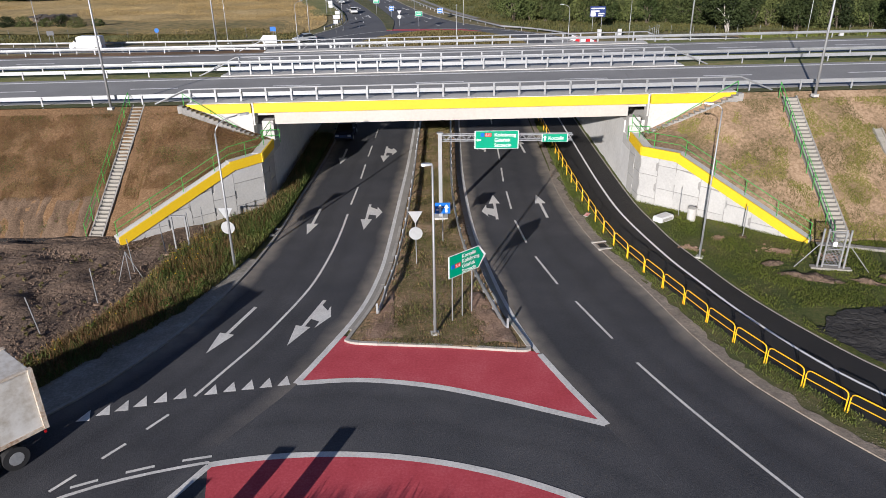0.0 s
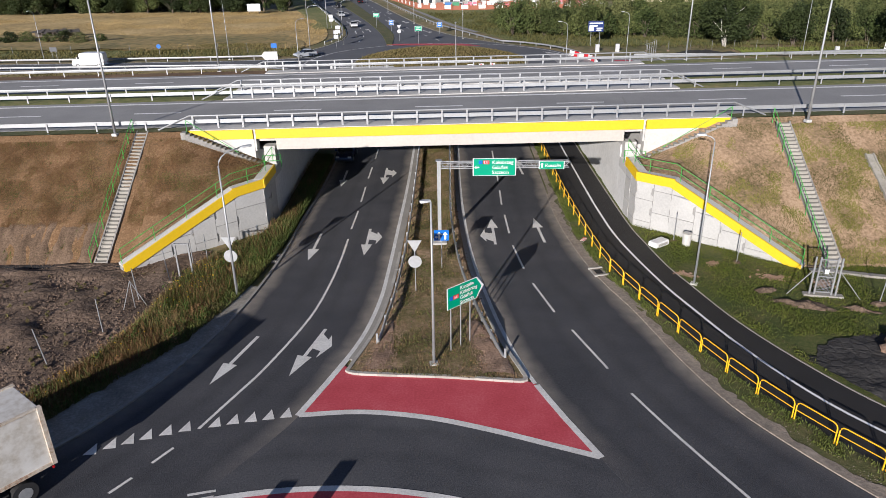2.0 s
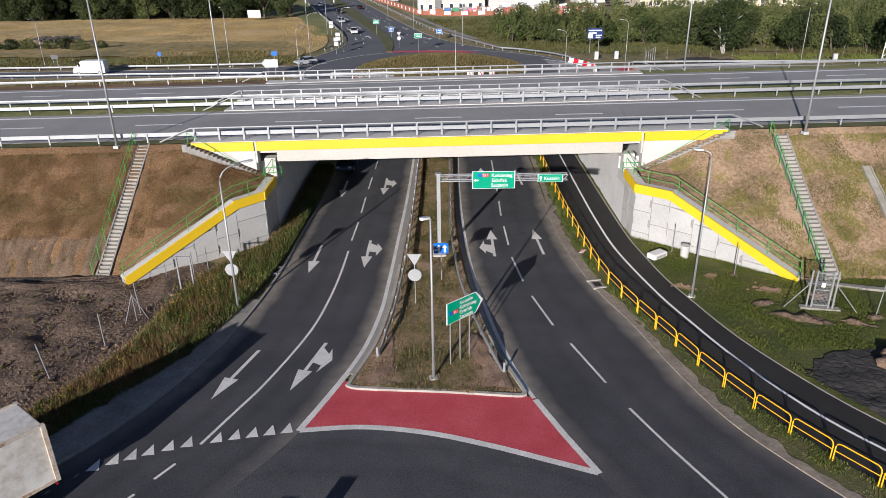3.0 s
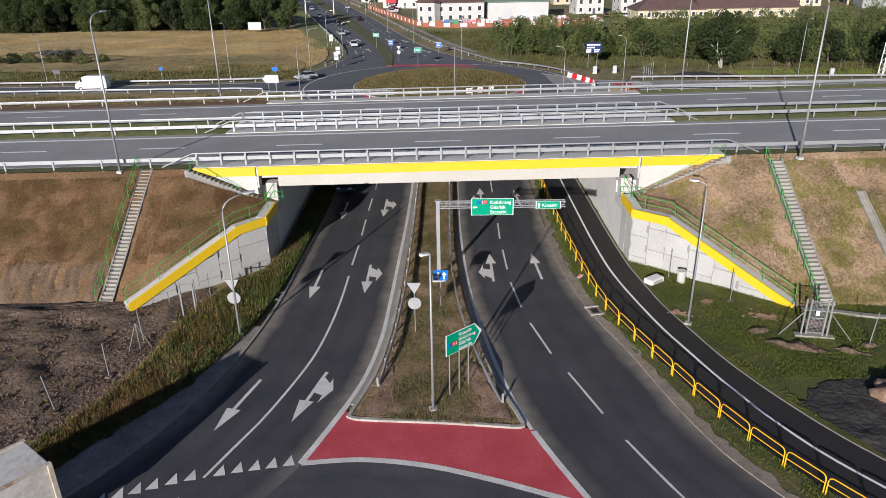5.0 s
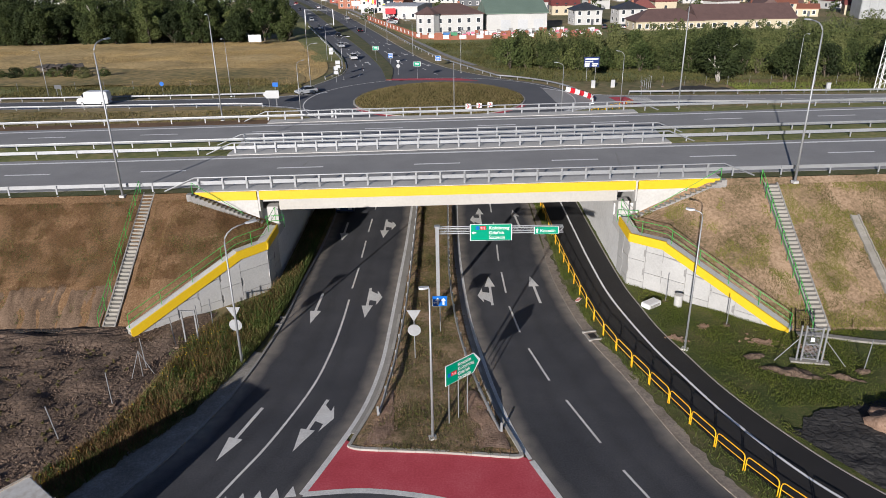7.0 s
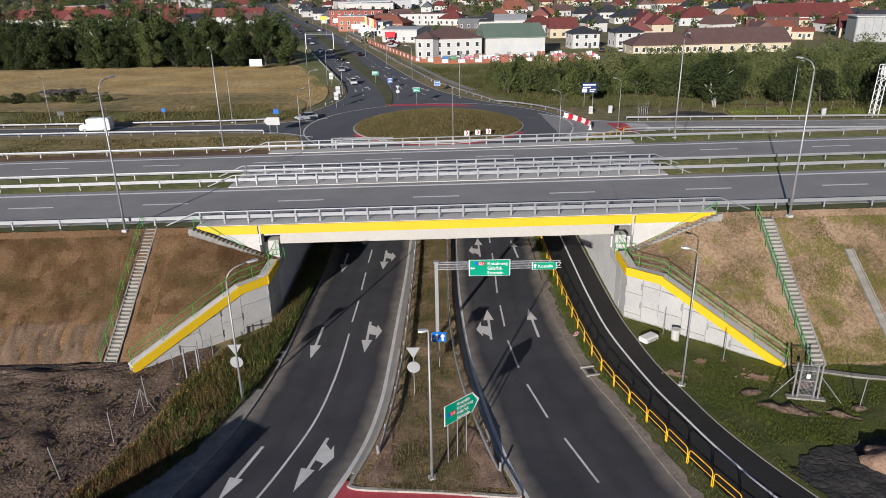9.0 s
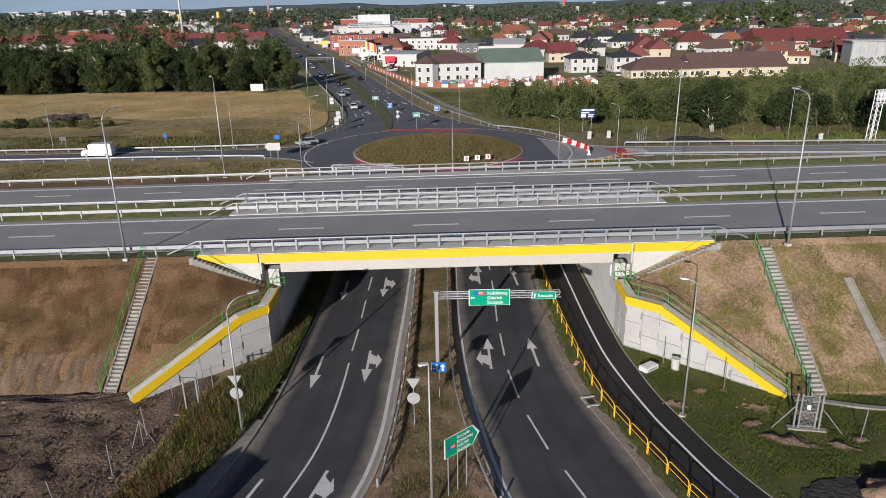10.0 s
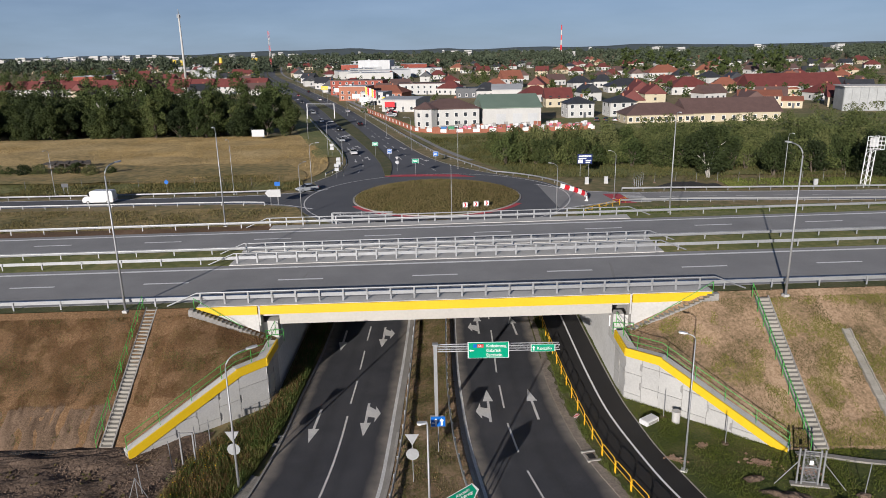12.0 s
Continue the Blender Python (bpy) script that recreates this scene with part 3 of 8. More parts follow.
def hw_strip(y0, y1, z0, z1=None, x0=-700, x1=700, bm=None):
    """A strip along the highway that follows its grade."""
    bm = bm or bmesh.new()
    xs = [x0] + [x for x in XS if x0 < x < x1] + [x1]
    rows = [[bm.verts.new((x, y, HZ + grade(x) + z)) for x in xs] for y, z in ((y0, z0), (y1, z0)) + (((y1, z1), (y0, z1)) if z1 is not None else ())]
    m = len(rows)
    for r in range(m if m > 2 else 1):
        a, b = rows[r], rows[(r + 1) % m]
        for i in range(len(xs) - 1):
            bm.faces.new((a[i], a[i + 1], b[i + 1], b[i]))
    if m > 2:
        bm.faces.new([r[0] for r in rows])
        bm.faces.new([r[-1] for r in rows][::-1])
    bmesh.ops.recalc_face_normals(bm, faces=bm.faces)
    if m == 2 and bm.faces[:][0].normal.z < 0:
        bmesh.ops.reverse_faces(bm, faces=bm.faces)
    return bm


LX, RX = -13.6, 14.6          # faces of the abutments
structure("road_highway_near", hw_strip(56.1, 66.4, 0.0, -0.12), ASPHALT_HW, "pale grey highway carriageway on the bridge", "road")
structure("road_highway_far", hw_strip(72.3, 80.6, 0.0, -0.12), ASPHALT_HW, "pale grey far highway carriageway", "road")
for y, w in ((57.5, 0.42), (65.3, 0.42), (73.2, 0.42), (79.4, 0.42)):
    structure("marking_highway_edge", hw_strip(y - w / 2, y + w / 2, 0.012), FRESH_PAINT, "solid white edge line of the highway", "road marking")
for y, x0 in ((61.4, 10.0), (76.4, 4.0)):
    for k in range(-14, 15):
        x = x0 + 12.5 * k
        structure("marking_highway_dash", hw_strip(y - 0.15, y + 0.15, 0.012, None, x, x + 4.2), FRESH_PAINT, "white lane dash of the highway", "road marking")
for x in (-13.6, 15.2):
    structure("trim_expansion_joint", prism(bmesh.new(), [(x - 0.12, 56.1), (x + 0.12, 56.1), (x + 0.12 + 1.6, 66.4), (x - 0.12 + 1.6, 66.4)], HZ + grade(x) + 0.004, HZ + grade(x) + 0.014), JOINT, "dark expansion joint across the bridge deck", "joint")

bridge = thing("bridge", "pale concrete road bridge with yellow edge bands", "bridge", at=(0, 54.6, 5.5))


def under(ob, top):
    ob.matrix_parent_inverse = Matrix.Translation(top.matrix_basis.translation).inverted()
    return ob


def bridge_part(name, bm, mat, label=""):
    return under(part(name, bm, mat, bridge, label), bridge)


bridge_part("deck_slab", hw_strip(54.9, 66.9, -0.13, -1.0, LX - 1.8, RX + 2.2), CONCRETE)
bridge_part("deck_slab", hw_strip(71.6, 82.4, -0.13, -1.0, LX - 1.8, RX + 2.2), CONCRETE)
bridge_part("edge_beam", hw_strip(54.75, 55.6, -0.72, -1.7, LX + 0.1, RX - 0.1), BEAM, "cream painted edge beam")
for y in (58.5, 61.5, 64.5, 73.5, 76.5, 79.5):
    bridge_part("girder", hw_strip(y - 0.5, y + 0.5, -0.99, -1.65, LX + 0.05, RX - 0.05), CONCRETE)
bridge_part("edge_band", hw_strip(54.5, 55.3, 0.02, -0.72, LX - 1.45, RX + 1.35), YELLOW, "bright yellow painted band")
bridge_part("parapet_kerb", hw_strip(54.62, 56.1, 0.07, -0.1, -20.3, 22.8), CONCRETE)
bridge_part("parapet_kerb", hw_strip(66.4, 67.6, 0.07, -0.1, -21, 22.4), CONCRETE)
bridge_part("parapet_kerb", hw_strip(71.2, 72.3, 0.07, -0.1, -21, 22.4), CONCRETE)
bridge_part("median_slab", hw_strip(67.6, 71.2, 0.02, -0.9, -21, 22.4), CONCRETE, "pale concrete slab between the carriageways")
bridge_part("parapet_kerb", hw_strip(80.6, 82.5, 0.07, -0.1, -20.3, 22.8), CONCRETE)
for s, xa, xb in ((-1, LX - 1.65, -20.4), (1, RX + 1.55, 22.9)):
    # wing wall: a triangle that tapers to the crest, with its own yellow band
    def wing(y0, y1, pts):
        return prism(bmesh.new(), pts, y0, y1, Matrix(((1, 0, 0, 0), (0, 0, 1, 0), (0, 1, 0, 0), (0, 0, 0, 1))))
    za, zb = HZ + grade(xa), HZ + grade(xb)
    tip = xb - s * 1.9
    b = wing(54.5, 54.75, [(xa, za + 0.02), (xb, zb + 0.02), (xb - s * 0.2, zb - 0.12), (tip, HZ + grade(tip) - 0.72), (xa, za - 0.72)])
    bmesh.ops.recalc_face_normals(b, faces=b.faces)
    bridge_part("edge_band", b, YELLOW, "bright yellow painted band")
    b = wing(54.75, 55.6, [(xa, za), (xb, zb), (xb - s * 0.4, zb - 0.3), (xa + s * 1.1, 3.9), (xa, 3.6)])
    bmesh.ops.recalc_face_normals(b, faces=b.faces)
    bridge_part("wing_wall", b, CONCRETE)
    x = xa - s * 0.1
    bridge_part("joint_block", boxed(min(x, x - s * 0.14), max(x, x - s * 0.14), 54.48, 55.3, za - 1.7, za + 0.06), CONCRETE)
for x0, x1, xi in ((LX - 2.6, LX, LX - 0.55), (RX, RX + 2.6, RX + 0.55)):
    bridge_part("abutment", boxed(x0, x1, 55.9, 82.6, -0.2, 5.0), ABUT, "shaded concrete abutment wall")
    bridge_part("bearing_seat", boxed(min(x0, x1), max(x0, x1), 53.4, 55.9, 3.2, 4.0), CONCRETE)
    bridge_part("abutment", boxed(x0, x1, 53.4, 55.89, -0.2, 3.19), ABUT, "pale concrete front of the abutment")
    bridge_part("bearing_wall", boxed(min(xi, xi + 0.0) - 0.45, xi + 0.45, 54.9, 55.9, 4.0, 5.5), CONCRETE)
    for y in (57.6, 63.0, 75.0, 80.0):
        bridge_part("bearing", boxed(xi - 0.3, xi + 0.3, y - 0.3, y + 0.3, 5.0, 5.55), STONE)


# retaining walls beside the openings: interlocking concrete panels and a yellow sloping cap
def retaining_wall(name, path, tops, label):
    """path: plan points from the abutment outwards; tops: the height of the wall at each."""
    wall = thing(name, label, "retaining wall", at=(*path[1], 0), kind="structure")
    inv = Matrix.Translation((*path[1], 0)).inverted()

    def own(p):
        p.matrix_parent_inverse = inv
        return p
    for i in range(len(path) - 1):
        a, b = Vector((*path[i], 0)), Vector((*path[i + 1], 0))
        d = (b - a)
        length = d.length
        d.normalize()
        nrm = Vector((d.y, -d.x, 0))
        if nrm.y > 0:
            nrm = -nrm
        ha, hb = tops[i], tops[i + 1]

        def quad(u0, u1, z0a, z0b, z1a, z1b, out0, out1):
            q = bmesh.new()
            v = []
            for o in (out0, out1):
                for u, z in ((u0, z0a), (u1, z0b), (u1, z1b), (u0, z1a)):
                    p = a + d * u + nrm * o
                    v.append(q.verts.new((p.x, p.y, z)))
            for f in ((3, 2, 1, 0), (4, 5, 6, 7), (0, 1, 5, 4), (1, 2, 6, 5), (2, 3, 7, 6), (3, 0, 4, 7)):
                q.faces.new([v[k] for k in f])
            bmesh.ops.recalc_face_normals(q, faces=q.faces)
            return q
        own(part("backing", quad(-0.1 if i else 0, length + 0.05, -0.3, -0.3, ha - 0.05, hb - 0.05, -0.55, -0.02), JOINT, wall))
        own(part("cap_top", quad(-0.05, length + 0.05, ha - 0.12, hb - 0.12, ha + 0.02, hb + 0.02, -0.7, 0.02), CONCRETE, wall, "grey concrete cap"))
        own(part("cap_band", quad(-0.12, length + (0.12 if i < len(path) - 2 else 0.0), ha - 0.62, hb - 0.62, ha + 0.06, hb + 0.06, 0.0, 0.14), YELLOW, wall, "bright yellow painted band"))
        # panels, staggered by half a height, cut along the slope
        w, h = 1.75, 1.75
        n = max(1, round(length / w))
        w = length / n
        for k in range(n):
            u0, u1 = k * w, (k + 1) * w
            lim = [ha + (hb - ha) * u / length - 0.55 for u in (u0, u1)]
            z = -0.3 - (0.87 if (k + i) % 2 else 0.0)
            while z < max(lim):
                z1 = z + h
                b0, b1 = max(z, -0.3), max(z, -0.3)
                t0, t1 = min(z1, lim[0]), min(z1, lim[1])
                if max(t0 - b0, t1 - b1) > 0.08:
                    t0, t1 = max(t0, b0 + 0.02), max(t1, b1 + 0.02)
                    g = 0.019
                    q = bmesh.new()
                    lug = 0.16 if (t0 - b0 > 1.2 and t1 - b1 > 1.2) else 0.0
                    pts = [(u0 + g, b0 + g), (u1 - g, b1 + g)]
                    if lug:
                        zm = (b0 + t0) / 2
                        pts += [(u1 - g, zm - 0.36), (u1 - g + lug * (1 if k % 2 else -1), zm - 0.24), (u1 - g + lug * (1 if k % 2 else -1), zm + 0.24), (u1 - g, zm + 0.36)]
                    pts += [(u1 - g, t1 - g), (u0 + g, t0 - g)]
                    lo, hi = [], []
                    for u, zz in pts:
                        p = a + d * u
                        lo.append(q.verts.new((p.x, p.y, zz)))
                        p = p + nrm * 0.045
                        hi.append(q.verts.new((p.x, p.y, zz)))
                    q.faces.new(lo[::-1])
                    q.faces.new(hi)
                    for j in range(len(pts)):
                        jj = (j + 1) % len(pts)
                        q.faces.new((lo[j], lo[jj], hi[jj], hi[j]))
                    bmesh.ops.recalc_face_normals(q, faces=q.faces)
                    own(part("panel", q, PANEL, wall))
                z = z1
    return wall


WL = [(-13.62, 53.4), (-13.8, 50.5), (-15.6, 48.8), (-22.0, 43.0)]
WR = [(14.62, 53.4), (14.75, 50.5), (16.85, 48.62), (23.95, 42.2)]
WL_T, WR_T = [4.35, 4.12, 3.97, 0.55], [4.6, 4.33, 4.36, 0.3]
retaining_wall("retaining_wall_west", WL, WL_T, "pale concrete panel retaining wall with a yellow cap")
retaining_wall("retaining_wall_east", WR, WR_T, "sunlit concrete panel retaining wall with a yellow cap")


# embankment slopes
def slope(name, s, crest_y, toe_y, walls, wall_tops, tip, mat, label):
    bm = bmesh.new()
    xs = [tip + s * k * 0.55 for k in range(90)] + [tip + s * v for v in (52, 58, 66, 78, 95, 120, 160, 220, 300, 450, 680)]
    pts = [(abs(x), y, z) for (x, y), z in zip(walls, wall_tops)]
    grid = []
    n = 36
    for x in xs:
        ax = abs(x)
        ends = sorted(pts)
        if ax >= ends[-1][0]:
            y0, z0 = toe_y, -0.1
        else:
            y0 = float(np.interp(ax, [p[0] for p in ends], [p[1] for p in ends])) + 0.35
            z0 = float(np.interp(ax, [p[0] for p in ends], [p[2] for p in ends])) - 0.1
        zc = HZ + grade(x) - 0.08
        top_y = crest_y
        if ax < abs(tip) + 6.6:
            # beside the wing wall the crest falls towards the bearing
            k = (abs(tip) + 6.6 - ax) / 6.6
            zc = zc * (1 - k) + 4.0 * k
        row = []
        for j in range(n + 1):
            t = j / n
            y = y0 + (top_y - y0) * t
            e = min(1, 6 * t, 6 * (1 - t))
            h = noise.fractal(Vector((x * 0.5, y * 0.5, 3)), 0.9, 2.0, 4) * 0.16 * e
            row.append(bm.verts.new((x, y, z0 + (zc - z0) * t + h)))
        grid.append(row)
    for a, b in zip(grid, grid[1:]):
        for j in range(n):
            bm.faces.new((a[j], a[j + 1], b[j + 1], b[j]))
    bmesh.ops.recalc_face_normals(bm, faces=bm.faces)
    if sum(f.normal.z for f in bm.faces) < 0:
        bmesh.ops.reverse_faces(bm, faces=bm.faces)
    tagged(part(name, bm, mat, None, "", True), label, "embankment", "", "structure")


slope("embankment_west", -1, 54.85, 44.2, WL[1:], WL_T[1:], -13.9, BANK_L, "dry brown grassed embankment with bare earth")
slope("embankment_east", 1, 54.85, 42.0, WR[1:], WR_T[1:], 15.2, BANK_R, "sandy embankment with patches of young grass")
# body of the embankments: crest, far slope
for nm, x0, x1 in (("west", -700, LX - 2.5), ("east", RX + 2.5, 700)):
    bm = bmesh.new()
    hw_strip(54.8, 56.2, -0.02, None, x0 if x0 < -100 else x0 + 3.9, x1 if x1 > 100 else x1 - 4.4, bm)
    structure("verge_highway_" + nm, bm, VERGE, "grass verge on the highway crest", "grass")
    structure("verge_median_" + nm, hw_strip(66.4, 72.3, 0.0, None, x0 if x0 < -100 else 22.4, x1 if x1 > 100 else -21), GREENFIELD, "grass strip between the carriageways", "grass")
    bm = bmesh.new()
    xs = [x0] + [x for x in XS if x0 < x < x1] + [x1]
    prof = ((80.6, -0.02), (83.2, -0.06), (95.0, None))
    rows = [[bm.verts.new((x, y, HZ + grade(x) + z if z is not None else -0.1)) for x in xs] for y, z in prof]
    for a, b in zip(rows, rows[1:]):
        for i in range(len(xs) - 1):
            bm.faces.new((a[i], a[i + 1], b[i + 1], b[i]))
    bmesh.ops.recalc_face_normals(bm, faces=bm.faces)
    if sum(f.normal.z for f in bm.faces) < 0:
        bmesh.ops.reverse_faces(bm, faces=bm.faces)
    structure("embankment_far_" + nm, bm, BANK_L if nm == "west" else GREENFIELD, "far slope of the highway embankment", "embankment")

# ---- guard rails ----
def wbeam(bm, pts, z, side):
    """A steel W-beam along (x, y, z) points; side: which way its face bulges in y."""
    prof = [(0.0, -0.155), (0.07, -0.12), (0.075, -0.06), (0.015, -0.02), (0.015, 0.02), (0.075, 0.06), (0.07, 0.12), (0.0, 0.155), (-0.02, 0.155), (-0.02, -0.155)]
    rings = []
    for i, p in enumerate(pts):
        d = (Vector(pts[min(i + 1, len(pts) - 1)]) - Vector(pts[max(i - 1, 0)])).normalized()
        o = Vector((d.y, -d.x, 0)).normalized() * side
        rings.append([bm.verts.new(Vector(p) + o * a + Vector((0, 0, z + b))) for a, b in prof])
    for r, s in zip(rings, rings[1:]):
        for k in range(len(prof)):
            bm.faces.new((r[k], r[(k + 1) % len(prof)], s[(k + 1) % len(prof)], s[k]))
    bm.faces.new(rings[0])
    bm.faces.new(rings[-1][::-1])
    bmesh.ops.recalc_face_normals(bm, faces=bm.faces)
    return bm


def shared(name, make, mat):
    """One mesh for many pieces."""
    me = bpy.data.meshes.new(name)
    bm = make()
    bm.to_mesh(me)
    bm.free()
    me.materials.append(mat)
    return me


POST = shared("post", lambda: box(box(box(bmesh.new(), -0.06, 0.06, -0.03, -0.02, -0.3, 0.72), -0.06, 0.06, 0.02, 0.03, -0.3, 0.72), -0.06, -0.05, -0.03, 0.03, -0.3, 0.72), STEEL_DULL)
TALL_POST = shared("tall_post", lambda: box(box(box(bmesh.new(), -0.07, 0.07, -0.05, -0.035, 0.0, 1.02), -0.07, 0.07, 0.035, 0.05, 0.0, 1.02), -0.01, 0.01, -0.05, 0.05, 0.0, 1.02), STEEL)


def hw_pts(y, x0, x1, z=0.0, step=4.0):
    n = max(1, round((x1 - x0) / step))
    return [(x0 + (x1 - x0) * k / n, y, HZ + grade(x0 + (x1 - x0) * k / n) + z) for k in range(n + 1)]


def highway_rail(y, side, bx0, bx1, high=True):
    t = thing("guard_rail", "galvanised steel guard rail along the highway" + (" with a raised bridge railing" if high else ""), "guard rail", "highway guard rails", at=(0, y, HZ))
    t["category"] = "guard rail"
    own = lambda o: under(o, t)
    own(part("beam", wbeam(bmesh.new(), hw_pts(y, -160, 160), 0.6, side), STEEL, t))
    for x in np.arange(-72, 73, 4.0):
        if bx0 < x < bx1 and high:
            continue
        o = own(part_of("post", POST, None, t))
        o.location = (x, y - side * -0.07, HZ + grade(x))
    if high:
        for k in range(int((bx1 - bx0) / 2) + 1):
            x = bx0 + 0.3 + 2.0 * k
            o = own(part_of("post", TALL_POST, None, t))
            o.location = (x, y + 0.12 * side * -1 * -1, HZ + grade(x) + 0.06)
        for z, r in ((1.08, 0.065),):
            p = [(bx0 - 2.6, y + 0.12 * side, HZ + grade(bx0 - 2.6) + 0.0)] + hw_pts(y + 0.12 * side, bx0, bx1, z) + [(bx1 + 2.6, y + 0.12 * side, HZ + grade(bx1 + 2.6) + 0.0)]
            own(part("top_rail", tubed(p, r, 6), STEEL, t))
    return t


highway_rail(55.35, -1, -20.4, 23.2)
highway_rail(67.1, -1, -20.6, 22.2)
highway_rail(70.6, 1, -20.6, 22.2)
highway_rail(82.0, 1, -20.8, 23.0)

# ---- median guard rails under the bridge ----
def low_rail(line, side, label):
    t = thing("guard_rail", label, "guard rail", "median guard rails", at=tuple(line[0]))
    own = lambda o: under(o, t)
    pts = [tuple(p) for p in resample(line, max(2, int(len(line))))]
    pts = [(x, y, 0.0) for x, y, z in pts]
    a = pts[-1]
    pts[-1] = (a[0], a[1], -0.45)
    own(part("beam", wbeam(bmesh.new(), pts, 0.6, side), STEEL, t))
    for p in resample(line, int(sum((b - a).length for a, b in zip(line, line[1:])) / 2.0)):
        o = own(part_of("post", POST, None, t))
        o.location = (p.x - 0.09 * side, p.y, 0.02)
    return t


low_rail(smooth_line([(-2.2, 100), (-2.55, 72), (-2.6, 58), (-2.7, 48), (-2.85, 43), (-3.2, 37), (-3.7, 33.3)], 2.0), 1, "galvanised steel guard rail on the median beside the southbound lanes")
low_rail(smooth_line([(0.9, 100), (0.55, 72), (0.45, 58), (0.5, 51), (0.95, 43), (1.7, 37.5), (2.6, 33), (3.1, 31.6)], 2.0), -1, "galvanised steel guard rail on the median beside the northbound lanes")


# ---- yellow pedestrian fence ----
def yellow_panel():
    t = thing("pedestrian_barrier", "yellow tubular steel barrier beside the path", "barrier", "yellow barriers", at=(0, 0, 0))
    top = [(0.0, 0, -0.25), (0.0, 0, 0.77), (0.04, 0, 0.9), (0.12, 0, 0.98), (0.25, 0, 1.01), (1.72, 0, 1.01), (1.85, 0, 0.98), (1.93, 0, 0.9), (1.97, 0, 0.77), (1.97, 0, -0.25)]
    part("frame", tubed(top, 0.032, 8), FENCE_YELLOW, t)
    part("rail", tubed([(0, 0, 0.55), (1.97, 0, 0.55)], 0.024, 8), FENCE_YELLOW, t)
    return t


line = FENCE
total = sum((b - a).length for a, b in zip(line, line[1:]))
posts = resample(line, int(total / 2.0))
first = yellow_panel()
for i, (a, b) in enumerate(zip(posts, posts[1:])):
    turn = math.degrees(math.atan2(b.y - a.y, b.x - a.x))
    m = pose(a.x, a.y, 0.03, 0, 0, turn)
    if i:
        copy_thing(first, m)
    else:
        first.matrix_basis = m


# ---- lamps ----
def lamp(name, x, y, z, height, arm, turn, label, group, r=0.09, head=0.75, base=True, straight=False):
    """turn: degrees, the way the arm points (0: +x)."""
    t = thing(name, label, "street lamp", group, at=(x, y, z), turn=turn)
    if base:
        b = boxed(-0.22, 0.22, -0.22, 0.22, -0.15, 0.06)
        bmesh.ops.bevel(b, geom=b.edges[:], offset=0.02, segments=1, affect="EDGES")
        part("base", b, CONCRETE, t, "concrete footing")
    part("pole", tubed([(0, 0, 0), (0, 0, height * 0.5), (0, 0, height)], r, 10, r * 0.55), STEEL_DULL, t, "", True)
    part("door", boxed(r * 0.8, r * 1.06, -0.05, 0.05, 0.5, 0.9), STEEL_DULL, t)
    if straight:
        pts = [(0, 0, height), (arm, 0, height + 0.06)]
    else:
        pts = [(0, 0, height)] + [(arm * (1 - math.cos(a)) * 0.75, 0, height + arm * 0.55 * math.sin(a)) for a in (0.35, 0.7, 1.05, 1.4)] + [(arm, 0, height + arm * 0.55 + 0.04)]
    part("arm", tubed(pts, r * 0.5, 8), STEEL_DULL, t, "", True)
    x0, z0 = pts[-1][0], pts[-1][2]
    h = bmesh.new()
    prof = [(0, 0.06), (0.15, 0.13), (head * 0.7, 0.16), (head, 0.1)]
    rows = []
    for u, w in prof:
        rows.append([h.verts.new((x0 - 0.05 + u, s * w, z0 + k)) for s, k in ((-1, -0.03), (-0.8, 0.06), (0.8, 0.06), (1, -0.03))])
    for a, b in zip(rows, rows[1:]):
        for k in range(4):
            h.faces.new((a[k], a[(k + 1) % 4], b[(k + 1) % 4], b[k]))
    h.faces.new(rows[0])
    h.faces.new(rows[-1][::-1])
    bmesh.ops.recalc_face_normals(h, faces=h.faces)
    hd = part("head", h, LAMP_GREY, t, "pale grey luminaire")
    part("lens", boxed(x0 + 0.1, x0 + head - 0.08, -0.1, 0.1, z0 - 0.045, z0 - 0.031), LAMP_GLASS, hd)
    return t


LAMP_GREY = material("lamp_housing", shades((0.5, 0.51, 0.52), 0.08), 0.4, 0.1, 1, 8, 0.02)
LAMP_GLASS = material("lamp_glass", shades((0.7, 0.72, 0.74), 0.05), 0.15, 0, 1, 8, 0)
lamp("street_lamp", -0.6, 31.2, 0.1, 9.1, 0.06, 190, "galvanised street lamp standing in the median grass", "road lamps", 0.085, 0.52, True, True)
lamp("street_lamp", -13.2, 39.2, 0.05, 8.6, 1.5, 40, "galvanised street lamp with a curved arm in the weedy verge", "road lamps", 0.085)
lamp("street_lamp", 16.15, 40.3, 0.05, 9.4, 0.55, 150, "galvanised street lamp with a curved arm beside the path", "road lamps", 0.07, 0.55)
for x, y, tn in ((-26.3, 54.7, 80), (28.4, 53.6, 100), (-26.4, 83.6, -80), (28.4, 83.6, -95)):
    lamp("highway_lamp", x, y, HZ + grade(x) - 0.1, 11.4, 1.5, tn, "tall galvanised highway lamp on the embankment crest", "highway lamps", 0.1)

